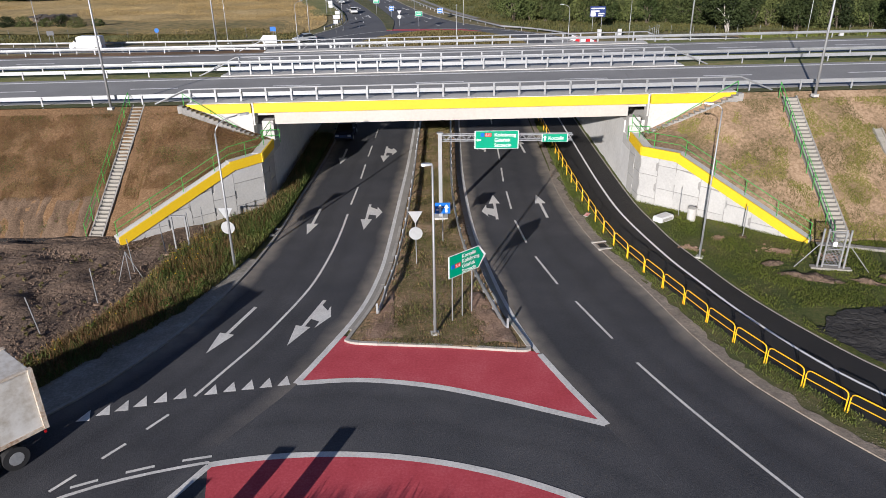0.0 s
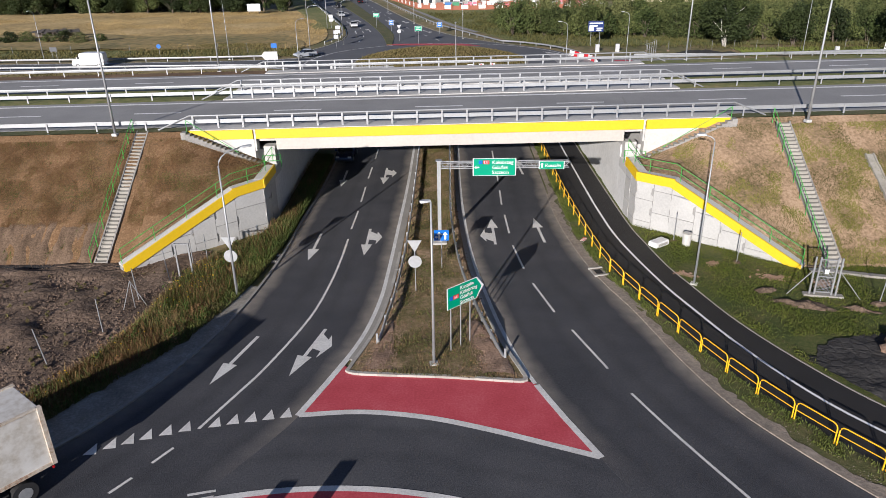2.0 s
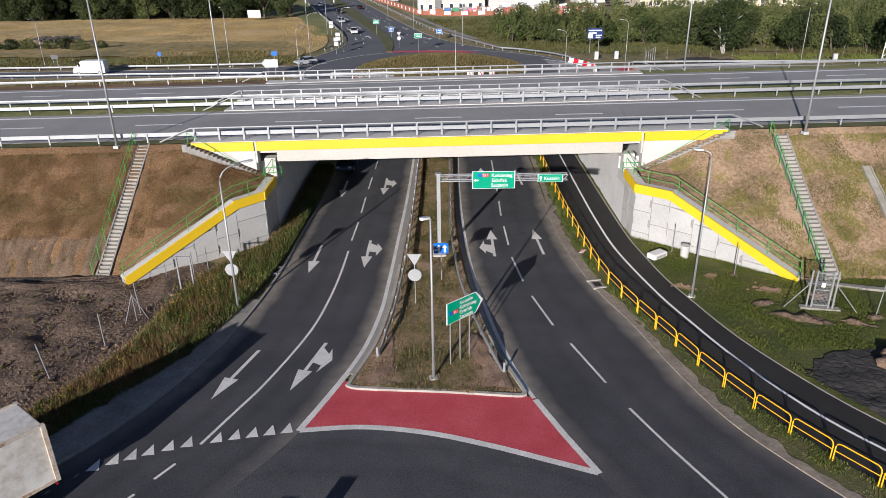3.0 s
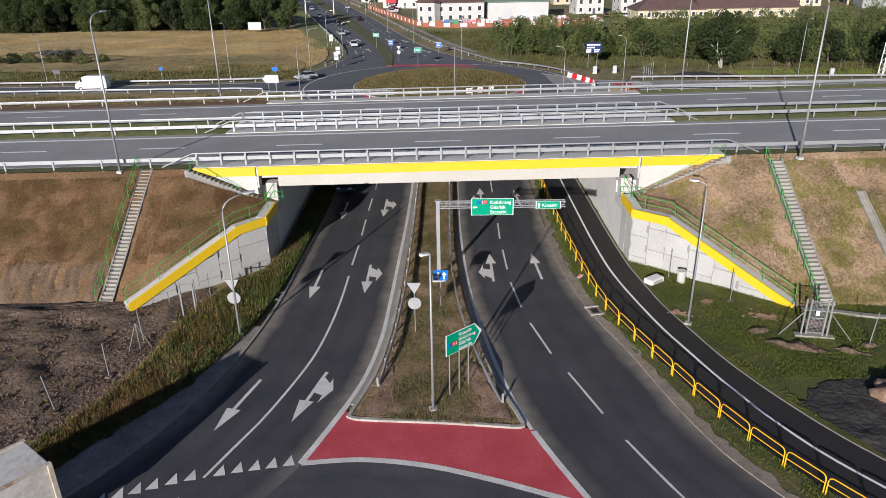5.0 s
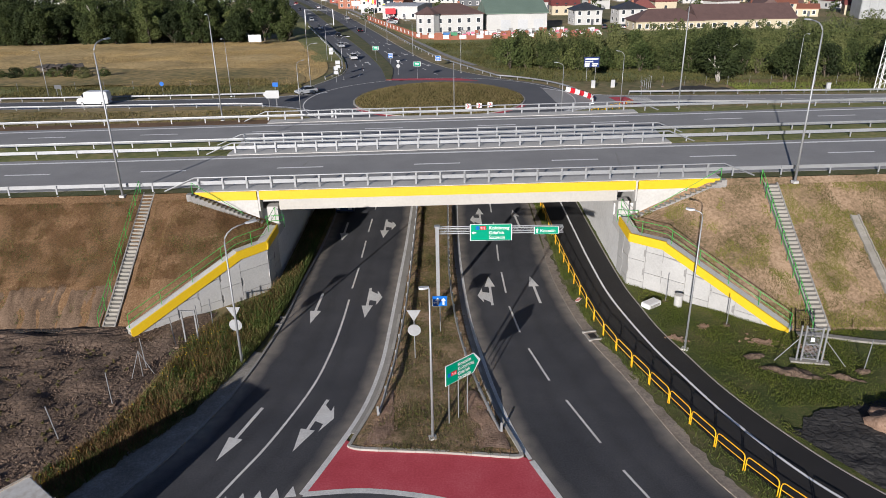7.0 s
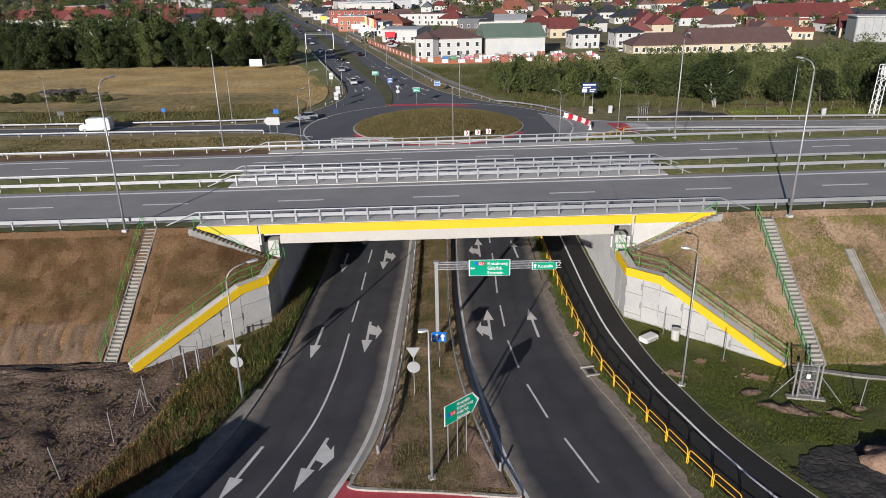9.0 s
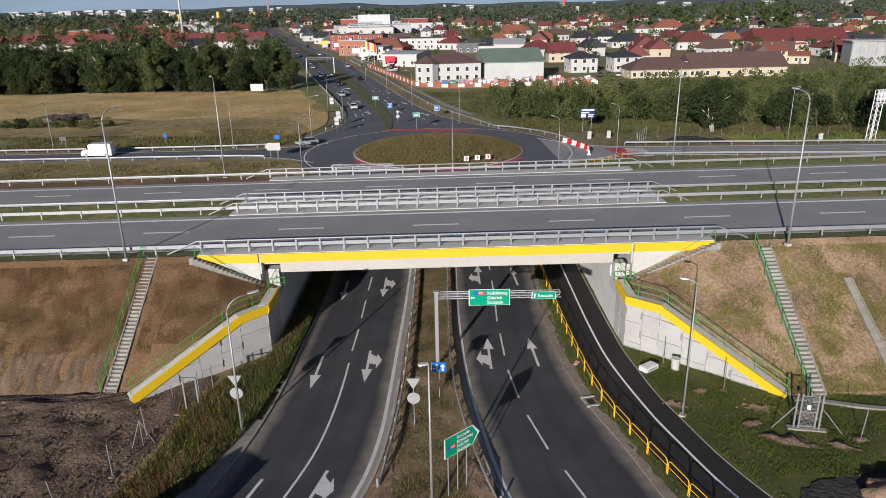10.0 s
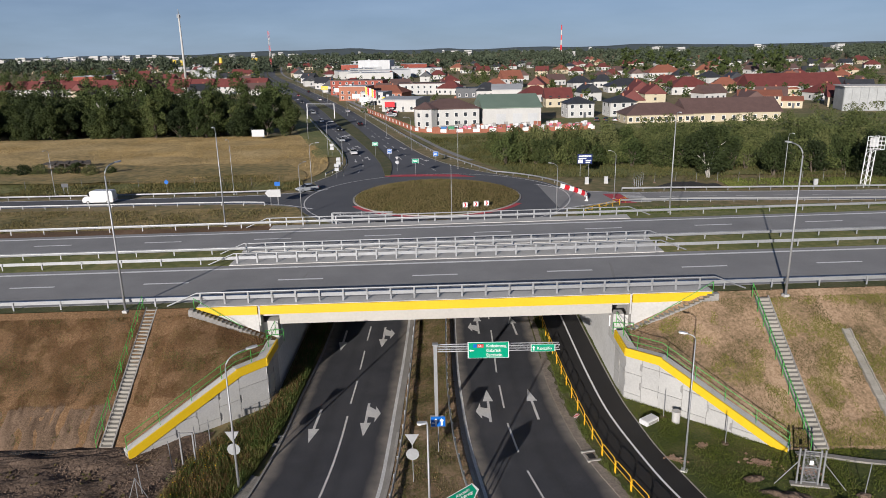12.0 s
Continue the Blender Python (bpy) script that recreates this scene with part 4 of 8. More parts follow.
# ---- signs ----
SIGN_GREEN = material("sign_green", [(0.0, 0.27, 0.15), (0.003, 0.32, 0.18)], 0.35, 0, 0.6, 4, 0)
SIGN_WHITE = material("sign_white", shades((0.82, 0.82, 0.8), 0.03), 0.35, 0, 1, 4, 0)
SIGN_RED = material("sign_red", shades((0.62, 0.02, 0.03), 0.06), 0.35, 0, 1, 4, 0)
SIGN_BLUE = material("sign_blue", shades((0.01, 0.13, 0.5), 0.08), 0.35, 0, 1, 4, 0)
SIGN_BACK = material("sign_back", shades((0.42, 0.43, 0.44), 0.1), 0.5, 0.4, 1, 6, 0.03)
BLACK = material("black_rubber", shades((0.02, 0.02, 0.021), 0.2), 0.7, 0, 1, 8, 0.05)


def lettering(words, size, parent, x, z, y=-0.03, mat=None):
    """Flat raised letters facing -y, centred on z, starting at x."""
    cu = bpy.data.curves.new("words", "FONT")
    cu.body, cu.size, cu.extrude = words, size, 0.002
    cu.offset = size * 0.008
    tmp = new("words", cu)
    me = bpy.data.meshes.new_from_object(tmp)
    bpy.data.objects.remove(tmp)
    me.transform(pose(x, y, z - size * 0.35, 90))
    return part_of("lettering", me, mat or SIGN_WHITE, parent)


def panel_xz(poly, y0, y1):
    b = prism(bmesh.new(), poly, y0, y1, Matrix(((1, 0, 0, 0), (0, 0, 1, 0), (0, 1, 0, 0), (0, 0, 0, 1))))
    bmesh.ops.recalc_face_normals(b, faces=b.faces)
    return b


def plate(name, t, poly, mat, label, y=0.0, border=0.0, border_mat=None):
    """A sign face of depth 4 cm facing -y with an optional border of its own."""
    p = part(name, panel_xz(poly, y, y + 0.035), border_mat or mat, t, label)
    if border:
        c = Vector((sum(q[0] for q in poly) / len(poly), sum(q[1] for q in poly) / len(poly)))
        inner = []
        for q in poly:
            v = Vector(q) - c
            inner.append(tuple(c + v * (1 - border / v.length * 1.3)))
        part("sign_face", panel_xz(inner, y - 0.006, y + 0.01), mat, p)
    return p


# gantry
g = thing("sign_gantry", "galvanised lattice sign gantry over the northbound lanes", "sign gantry", at=(-0.35, 47.4, 0))
part("footing", boxed(-0.5, 0.5, -0.5, 0.5, -0.2, 0.22), CONCRETE, g, "concrete footing")
part("column", boxed(-0.13, 0.13, -0.13, 0.13, 0.22, 6.35), STEEL, g)
part("cap", boxed(-0.22, 0.22, -0.2, 0.2, 6.35, 6.42), STEEL, g)
for z in (5.85, 6.25):
    for y in (-0.2, 0.2):
        part("chord", tubed([(0.1, y, z), (9.2, y, z)], 0.035, 6), STEEL, g)
n = 26
for k in range(n):
    x0, x1 = 0.1 + 9.1 * k / n, 0.1 + 9.1 * (k + 1) / n
    za, zb = (5.85, 6.25) if k % 2 else (6.25, 5.85)
    b = tubed([(x0, -0.2, za), (x1, -0.2, zb)], 0.02, 5)
    tube(b, [(x0, 0.2, za), (x1, 0.2, zb)], 0.02, 5)
    tube(b, [(x0, -0.2, 6.25), (x1, 0.2, 6.25)], 0.015, 5)
    part("lattice_bay", b, STEEL, g)


def sign_words(t, rows, x, size, tab=None):
    for words, z in rows:
        lettering(words, size, t, x, z, -0.05)
    if tab:
        tx, tz, h = tab
        part("route_tab", panel_xz([(tx, tz - h / 2), (tx + h * 1.7, tz - h / 2), (tx + h * 1.7, tz + h / 2), (tx, tz + h / 2)], -0.05, -0.02), SIGN_RED, t, "red route number tab")
        lettering("S11", h * 0.95, t, tx + h * 0.15, tz, -0.056)
        part("route_symbol", panel_xz([(tx - h * 1.2, tz - h / 2), (tx - h * 0.2, tz - h / 2), (tx - h * 0.2, tz + h / 2), (tx - h * 1.2, tz + h / 2)], -0.05, -0.02), SIGN_BLUE, t, "blue pictogram tab")


def arrow_shape(t, x, z, s, turn, mat=None):
    m = pose(x, 0, z, 0, turn, 0)
    b = prism(bmesh.new(), [(-0.12 * s, -0.5 * s), (0.12 * s, -0.5 * s), (0.12 * s, 0.1 * s), (0.32 * s, 0.1 * s), (0, 0.5 * s), (-0.32 * s, 0.1 * s), (-0.12 * s, 0.1 * s)], -0.05, -0.02, Matrix(((1, 0, 0, 0), (0, 0, 1, 0), (0, 1, 0, 0), (0, 0, 0, 1))))
    for v in b.verts:
        v.co = m @ v.co
    bmesh.ops.recalc_face_normals(b, faces=b.faces)
    part("arrow", b, mat or SIGN_WHITE, t)


s1 = thing("direction_sign", "large green overhead sign with white town names", "road sign", "green signs", at=(2.05, 47.15, 5.3))
plate("board", s1, [(0, 0), (3.05, 0), (3.05, 1.27), (0, 1.27)], SIGN_GREEN, "green board with a white border", 0, 0.05, SIGN_WHITE)
sign_words(s1, (("Kołobrzeg", 1.0), ("Gdańsk", 0.63), ("Szczecin", 0.27)), 1.36, 0.355, (0.72, 1.0, 0.26))
arrow_shape(s1, 0.28, 0.63, 0.34, -90)
s2 = thing("direction_sign", "small green overhead sign with a white town name", "road sign", "green signs", at=(6.7, 47.15, 5.74))
plate("board", s2, [(0, 0), (1.8, 0), (1.8, 0.57), (0, 0.57)], SIGN_GREEN, "green board with a white border", 0, 0.04, SIGN_WHITE)
sign_words(s2, (("Koszalin", 0.29),), 0.44, 0.33)
arrow_shape(s2, 0.22, 0.29, 0.36, 0)

a = thing("arrow_sign", "green arrow-shaped direction sign on three posts", "road sign", "green signs", at=(0.13, 32.17, 0.1), turn=41.6)
for x in (0.33, 1.05, 1.75):
    part("post", tubed([(x, 0.1, -0.2), (x, 0.1, 3.8)], 0.035, 8), STEEL, a)
part("tip_plate", panel_xz([(2.1, 2.65), (2.16, 2.65), (2.69, 3.28), (2.16, 3.92), (2.1, 3.92)], 0.0, 0.03), SIGN_WHITE, a, "white edge of the arrow tip")
plate("board", a, [(0, 2.65), (2.13, 2.65), (2.55, 3.28), (2.13, 3.92), (0, 3.92)], SIGN_GREEN, "green arrow board with a white border", -0.01, 0.04, SIGN_WHITE)
sign_words(a, (("Koszalin", 3.71), ("Kołobrzeg", 3.42), ("Gdańsk", 3.13), ("Szczecin", 2.84)), 0.88, 0.3, (0.42, 3.28, 0.22))


def post_signs(x, y, h, shapes, label, turn=0.0):
    t = thing("road_sign", label, "road sign", "post signs", at=(x, y, 0.05), turn=turn)
    part("post", tubed([(0, 0.05, -0.2), (0, 0.05, h)], 0.03, 8), STEEL_DULL, t)
    for kind, z, mat in shapes:
        if kind == "triangle":
            poly = [(-0.45, z + 0.4), (0, z - 0.4), (0.45, z + 0.4)]
        elif kind == "round":
            poly = [(0.42 * math.cos(k * math.pi / 12), z + 0.42 * math.sin(k * math.pi / 12)) for k in range(24)]
        else:
            poly = [(-0.5, z - 0.38), (0.5, z - 0.38), (0.5, z + 0.38), (-0.5, z + 0.38)]
        plate("sign_plate", t, poly, mat, "", 0.0)
    return t


post_signs(-1.85, 39.4, 3.5, (("triangle", 3.25, SIGN_BACK), ("round", 2.2, SIGN_BACK)), "grey backs of two signs on a post in the median")
post_signs(-13.5, 39.9, 3.6, (("triangle", 3.4, SIGN_BACK), ("round", 2.5, SIGN_BACK)), "grey backs of two signs on a post in the verge")
b = post_signs(-0.2, 43.0, 2.7, (("square", 2.45, SIGN_BLUE),), "blue lane sign with white arrows on a post in the median")
arrow_shape(b, 0.25, 2.45, 0.55, 0)
arrow_shape(b, -0.15, 2.45, 0.55, 0)
arrow_shape(b, -0.3, 2.35, 0.3, -90)


# ---- stairs and green handrails on the banks ----
def rail_run(name, pts, label, gap=1.5, h=1.05):
    """A green two-bar handrail along space points."""
    t = thing(name, label, "handrail", "green handrails", at=tuple(pts[0]))
    own = lambda o: under(o, t)
    up = Vector((0, 0, 1))
    p = [Vector(q) for q in pts]
    own(part("top_bar", tubed([q + up * h for q in p], 0.026, 6), GREEN_PAINT, t))
    own(part("middle_bar", tubed([q + up * h * 0.5 for q in p], 0.022, 6), GREEN_PAINT, t))
    n = max(2, int(sum((b - a).length for a, b in zip(p, p[1:])) / gap) + 1)
    for q in resample(p, n):
        own(part("post", tubed([q - up * 0.15, q + up * h], 0.025, 6), GREEN_PAINT, t))
    return t


def stairs(name, top, bottom, width, label, steps=36):
    t = thing(name, label, "stairs", "bank stairs", at=tuple(bottom), kind="structure")
    own = lambda o: under(o, t)
    a, b = Vector(bottom), Vector(top)
    run, rise = (b.y - a.y) / steps, (b.z - a.z) / steps
    tread = shared("tread", lambda: boxed(-width / 2, width / 2, 0, run * 1.02, -0.5, 0), STAIR)
    for k in range(steps):
        o = own(part_of("step", tread, None, t))
        o.location = (a.x + (b.x - a.x) * k / steps, a.y + run * k, a.z + rise * (k + 1))
    for s in (-1, 1):
        q = bmesh.new()
        v = []
        for dx in (0.0, 0.1):
            for p, dz in ((a, -0.3), (b, -0.3), (b, 0.14), (a, 0.14)):
                v.append(q.verts.new((p.x + s * (width / 2 + 0.012 + dx), p.y, p.z + dz)))
        for f in ((0, 1, 2, 3), (7, 6, 5, 4), (0, 4, 5, 1), (1, 5, 6, 2), (2, 6, 7, 3), (3, 7, 4, 0)):
            q.faces.new([v[k] for k in f])
        bmesh.ops.recalc_face_normals(q, faces=q.faces)
        own(part("stringer", q, STONE, t))
    return t


stairs("stairs_west", (-24.2, 55.0, 6.75), (-24.2, 44.3, 0.05), 0.75, "narrow grey concrete stairs up the dry bank")
stairs("stairs_east", (26.5, 53.6, 7.25), (26.35, 42.3, 0.1), 0.85, "narrow pale concrete stairs up the sandy bank")
rail_run("handrail", [(-25.0, 55.2, 6.75), (-24.85, 44.3, 0.05)], "green steel handrail beside the bank stairs")
rail_run("handrail", [(25.8, 53.9, 7.3), (25.6, 42.3, 0.1)], "green steel handrail beside the bank stairs")
# handrails on the wall caps
for pts, tops in ((WL, WL_T), (WR, WR_T)):
    s = -1 if pts[1][0] < 0 else 1
    path = [(pts[0][0] - s * -0.35, 54.9, tops[0] + 0.0)] + [(x + s * 0.15, y + 0.25, z) for (x, y), z in zip(pts[1:], tops[1:])]
    rail_run("handrail", path, "green steel handrail on the retaining wall cap", 2.3, 1.1)
for s, xa, xb in ((-1, -16.0, -20.6), (1, 17.0, 22.9)):
    # stepped stone edging and a thin handrail below the wing wall
    t = thing("stone_edging", "stepped grey stone edging below the wing wall", "edging", "stone edging", at=(xa, 54.2, 4.0), kind="structure")
    n = 19
    blk = shared("block", lambda: boxed(-0.2, 0.2, -0.26, 0.26, -0.6, 0.0), STONE)
    for k in range(n + 1):
        f = k / n
        o = under(part_of("block", blk, None, t), t)
        o.location = ((xa - s * 1.6) + (xb - xa + s * 1.6) * f, 54.2, 4.15 + (HZ + grade(xb) - 4.1) * f)
    w = thing("wall_handrail", "thin green handrail bolted to the wing wall", "handrail", "wing wall rails", at=(xa, 54.6, 5.0))
    p0, p1 = Vector((xa + s * 0.4, 54.35, 5.1)), Vector((xb - s * 0.2, 54.35, HZ + grade(xb) + 0.95))
    under(part("bar", tubed([p0, p1], 0.025, 6), GREEN_PAINT, w), w)
    for f in (0.06, 0.5):
        q = p0.lerp(p1, f)
        under(part("bracket", tubed([q, q + Vector((0, 0, -0.25)), q + Vector((0, 0.18, -0.25))], 0.03, 6), GREEN_PAINT, w), w)
    under(part("end_post", tubed([p1, p1 + Vector((0, 0, -1.0))], 0.025, 6), GREEN_PAINT, w), w)

# bearing-ledge handrails
rail_run("handrail", [(-13.2, 54.5, 4.0), (-14.6, 54.2, 4.0)], "green steel handrail at the bearing ledge", 1.5, 0.9)
rail_run("handrail", [(14.6, 54.5, 4.0), (16.2, 54.2, 4.0)], "green steel handrail at the bearing ledge", 1.5, 0.9)

# drain along the toe of the dry bank
structure("trim_toe_drain", along([Vector((-22.6, 43.9, 0)), Vector((-30, 43.9, 0)), Vector((-60, 43.9, 0)), Vector((-110, 43.9, 0))], 0.4, 0.12, -0.1), BLACKSOIL, "dark stone drain along the foot of the bank", "drain")

# ---- the far side: roundabout, ramps and the road into town ----
FX, FY = -0.5, 131.0
structure("road_far_roundabout", banded(arc(FX, FY, 15.5, 0, 360, 128), arc(FX, FY, 26.0, 0, 360, 128), 0.0, -0.1), ASPHALT_FAR, "dark asphalt ring of the far roundabout", "road")
structure("road_far_apron", banded(arc(FX, FY, 15.9, 205, 335, 64), arc(FX, FY, 17.0, 205, 335, 64), 0.02), RED, "red apron of the far roundabout", "road")
structure("marking_far_ring", banded(arc(FX, FY, 24.9, 0, 360, 128), arc(FX, FY, 25.15, 0, 360, 128), 0.02), PAINT, "white edge line of the far roundabout", "road marking")
structure("kerb_far_island", banded(arc(FX, FY, 15.7, 0, 360, 128), arc(FX, FY, 16.0, 0, 360, 128), 0.14, -0.1), KERB, "pale kerb of the far roundabout island", "kerb")


def mound(name, x, y, r, h, mat, label):
    bm = bmesh.new()
    n, m = 12, 64
    rows = []
    for i in range(n + 1):
        rr = r * i / n
        f = rr / r
        z = h * (1 - f ** 2.2)
        rows.append([bm.verts.new((x + rr * math.cos(2 * math.pi * k / m), y + rr * math.sin(2 * math.pi * k / m), 0.1 + z + (0.12 * noise.noise(Vector((rr * 0.6 * math.cos(k * 0.1), rr * 0.6 * math.sin(k * 0.1), 1))) if 0 < i < n else 0))) for k in range(m)] if i else [bm.verts.new((x, y, 0.1 + h))])
    for k in range(m):
        bm.faces.new((rows[0][0], rows[1][k], rows[1][(k + 1) % m]))
        for a, b in zip(rows[1:], rows[2:]):
            bm.faces.new((a[k], b[k], b[(k + 1) % m], a[(k + 1) % m]))
    tagged(part(name, bm, mat, None, "", True), label, "roundabout island", "", "structure")


ISLAND = material("island_planting", [(0.06, 0.056, 0.018), (0.115, 0.105, 0.03), (0.18, 0.15, 0.052)], 0.95, 0, 0.3, 2.0, 1.0, 4)
mound("ground_far_island", FX, FY, 15.7, 1.9, ISLAND, "low planted mound of olive brown ground cover")
mound("ground_near_island", RBX, RBY, 16.0, 0.5, ISLAND, "low planted mound of the near roundabout")
ramp_w = [smooth_line([(-23, 140.5), (-32, 136.5), (-50, 135.0), (-90, 134.4), (-160, 134), (-400, 134)], 6), smooth_line([(-23, 122), (-32, 127.2), (-50, 128.0), (-90, 127.6), (-160, 127), (-400, 127)], 6)]
ramp_e = [smooth_line([(20, 142), (30, 133), (45, 131.5), (90, 129.5), (160, 128), (400, 126)], 6), smooth_line([(21, 118), (32, 123.2), (45, 123.6), (90, 121.0), (160, 119.5), (400, 117)], 6)]
structure("road_ramp_west", banded(*ramp_w, 0.01, -0.1), ASPHALT_FAR, "grey slip road leaving the far roundabout", "road")
structure("road_ramp_east", banded(*ramp_e, 0.01, -0.1), ASPHALT_HW, "pale slip road leaving the far roundabout", "road")
for ln in (offset(ramp_w[0], 0.4), offset(ramp_w[1], -0.4), offset(ramp_e[0], -0.4), offset(ramp_e[1], 0.4)):
    structure("marking_ramp_edge", along(ln, 0.3, 0.03), FRESH_PAINT, "white edge line of a slip road", "road marking")
for k in range(14):
    structure("marking_ramp_dash", along([Vector((34 + 7 * k, 127.3 - 0.055 * 7 * k * 0.5, 0)), Vector((37.5 + 7 * k, 127.2 - 0.055 * 7 * k * 0.5, 0))], 0.3, 0.03), PAINT, "white dash on the slip road", "road marking")

NL = smooth_line([(-27, 148), (-22.5, 164), (-24.5, 185), (-33, 219), (-47, 272), (-66, 345), (-92, 440), (-140, 600), (-214, 860), (-300, 1250)], 8)
NML = smooth_line([(-12.2, 155), (-14.6, 172), (-18.8, 192), (-25.5, 219), (-39.5, 272), (-58, 345), (-84, 440), (-132, 602), (-206, 862), (-292, 1252)], 8)
NMR = smooth_line([(-11.0, 155), (-11.8, 172), (-15.6, 192), (-21.5, 219), (-34, 272), (-53, 345), (-81, 440), (-130, 602.5), (-204, 862.5), (-291, 1252)], 8)
NR = smooth_line([(15, 151.5), (5, 164), (-3.5, 182), (-13.5, 219), (-26.5, 272), (-45.5, 345), (-73, 441), (-122, 604), (-196, 864), (-282, 1254)], 8)
structure("road_town_west", banded(NL, NML, 0.012, -0.1), ASPHALT_FAR, "asphalt carriageway coming from the town", "road")
structure("road_town_east", banded(NMR, NR, 0.012, -0.1), ASPHALT_FAR, "asphalt carriageway leading into the town", "road")
structure("road_far_mouth", banded([Vector((-27, 148, 0)), Vector((-20, 152, 0)), Vector((-12, 156.5, 0))], [Vector((-24, 141, 0)), Vector((-15, 147, 0)), Vector((-8, 153, 0))], 0.008, -0.1), ASPHALT_FAR, "asphalt mouth of the town road", "road")
structure("road_far_mouth_east", banded([Vector((-11, 156.5, 0)), Vector((2, 157, 0)), Vector((15, 151.5, 0))], [Vector((-9, 153, 0)), Vector((6, 151, 0)), Vector((18, 146, 0))], 0.008, -0.1), ASPHALT_FAR, "asphalt mouth of the town road", "road")
structure("road_far_splitter", banded([Vector((-12.2, 153.8, 0)), Vector((0.5, 152.8, 0)), Vector((8, 151.5, 0))], [Vector((-12.2, 156, 0)), Vector((0, 155.8, 0)), Vector((4, 155, 0))], 0.03), RED, "red surfacing at the splitter island", "road")
structure("ground_far_median", banded(NML, NMR, 0.13, -0.1), VERGE, "straw-coloured grass median of the town road", "grass")
for ln, w in ((offset(NL, 0.35), 0.18), (offset(NML, -0.3), 0.18), (offset(NMR, 0.3), 0.18), (offset(NR, -0.35), 0.18)):
    structure("marking_town_edge", along(ln[:60], w, 0.03), PAINT, "white edge line of the town road", "road marking")


def between(a, b, f, n=400):
    return [p.lerp(q, f) for p, q in zip(resample(a, n), resample(b, n))]


for a, b in ((NL, NML), (NMR, NR)):
    mid = between(a, b, 0.5)
    for k in range(3, 150, 3):
        structure("marking_town_dash", along(mid[k:k + 2], 0.22, 0.03), PAINT, "white lane dash of the town road", "road marking")
    for k in (10, 18, 27):
        for f, tn in ((0.26, 0), (0.74, 0)):
            p, q = between(a, b, f)[k], between(a, b, f)[k + 1]
            road_arrow(p.x, p.y, math.degrees(math.atan2(q.y - p.y, q.x - p.x)) - 90 + (180 if a is NL else 0), 6.0, 1 if f > 0.5 else 0).location.z = 0.025
structure("pavement_town_path", banded(offset(NR, -7.5)[3:], offset(NR, -10)[3:], 0.0), ASPHALT_HW, "grey footpath beside the town road", "path")

# fields
rough_sheet("ground_dry_field", smooth_line([(-30, 150), (-27, 165), (-31, 190), (-42, 222), (-47, 236)], 4), smooth_line([(-420, 150), (-420, 165), (-420, 190), (-400, 215), (-400, 232)], 4), 0.05, 0.5, 0.05, DRY, "straw-coloured dry meadow", "meadow", 90)
ROUGH = material("mixed_meadow", [(0.085, 0.09, 0.028), (0.2, 0.165, 0.06), (0.35, 0.255, 0.1), (0.46, 0.34, 0.15)], 0.95, 0, 0.05, 0.7, 0.9, 2)
rough_sheet("ground_field_front", smooth_line([(-29.5, 150), (-31, 160), (-38, 174)], 2), smooth_line([(-420, 152), (-420, 168), (-420, 190)], 2), 0.22, 0.9, 0.06, ROUGH, "mixed green and brown meadow grass", "meadow", 90, 0.15, 7.0)
rough_sheet("ground_field_edge", smooth_line([(-28, 141), (-29, 146), (-30, 151)], 2), smooth_line([(-420, 137), (-420, 145), (-420, 158)], 2), 0.03, 0.3, 0.08, GREENFIELD, "rough green grass strip beside the slip road", "grass", 90)
rough_sheet("ground_ditch_west", smooth_line([(-22, 100), (-22, 112), (-26, 124)], 3), smooth_line([(-420, 96), (-420, 112), (-420, 126)], 3), 0.03, 0.3, 0.1, ROUGH, "dry brown grass between highway and slip road", "grass", 90)
rough_sheet("ground_east_grass", smooth_line([(18, 150), (12, 166), (2, 195), (-6, 225), (-20, 275)], 4), smooth_line([(420, 128), (420, 150), (420, 190), (420, 225), (420, 275)], 4), 0.03, 0.4, 0.06, GREENFIELD, "green rough grass beyond the slip road", "grass", 90)
rough_sheet("ground_east_strip", smooth_line([(22, 96), (22, 108), (24, 119)], 3), smooth_line([(420, 96), (420, 105), (420, 115)], 3), 0.03, 0.3, 0.08, GREENFIELD, "green grass between highway and slip road", "grass", 90)
rough_sheet("ground_town_verge", offset(NL, 0.2)[4:36], offset(NL, 9)[4:36], 0.03, 0.2, 0.1, GREENFIELD, "mown verge beside the town road", "grass", 8)
rough_sheet("ground_black_yard", [Vector((41, 134.5, 0)), Vector((48, 141, 0))], [Vector((56, 133.5, 0)), Vector((56, 138, 0))], 0.1, 0.3, 0.3, BLACKSOIL, "patch of black earth beside the slip road", "soil", 24)


def plain_rail(line, label, posts_to=60):
    t = thing("guard_rail", label, "guard rail", "far guard rails", at=tuple(line[0]))
    under(part("beam", wbeam(bmesh.new(), [(p.x, p.y, 0) for p in line], 0.6, -1), STEEL, t), t)
    for p in resample(line, int(sum((b - a).length for a, b in zip(line, line[1:])) / 4))[:posts_to]:
        o = under(part_of("post", POST, None, t), t)
        o.location = (p.x, p.y + 0.08, 0)


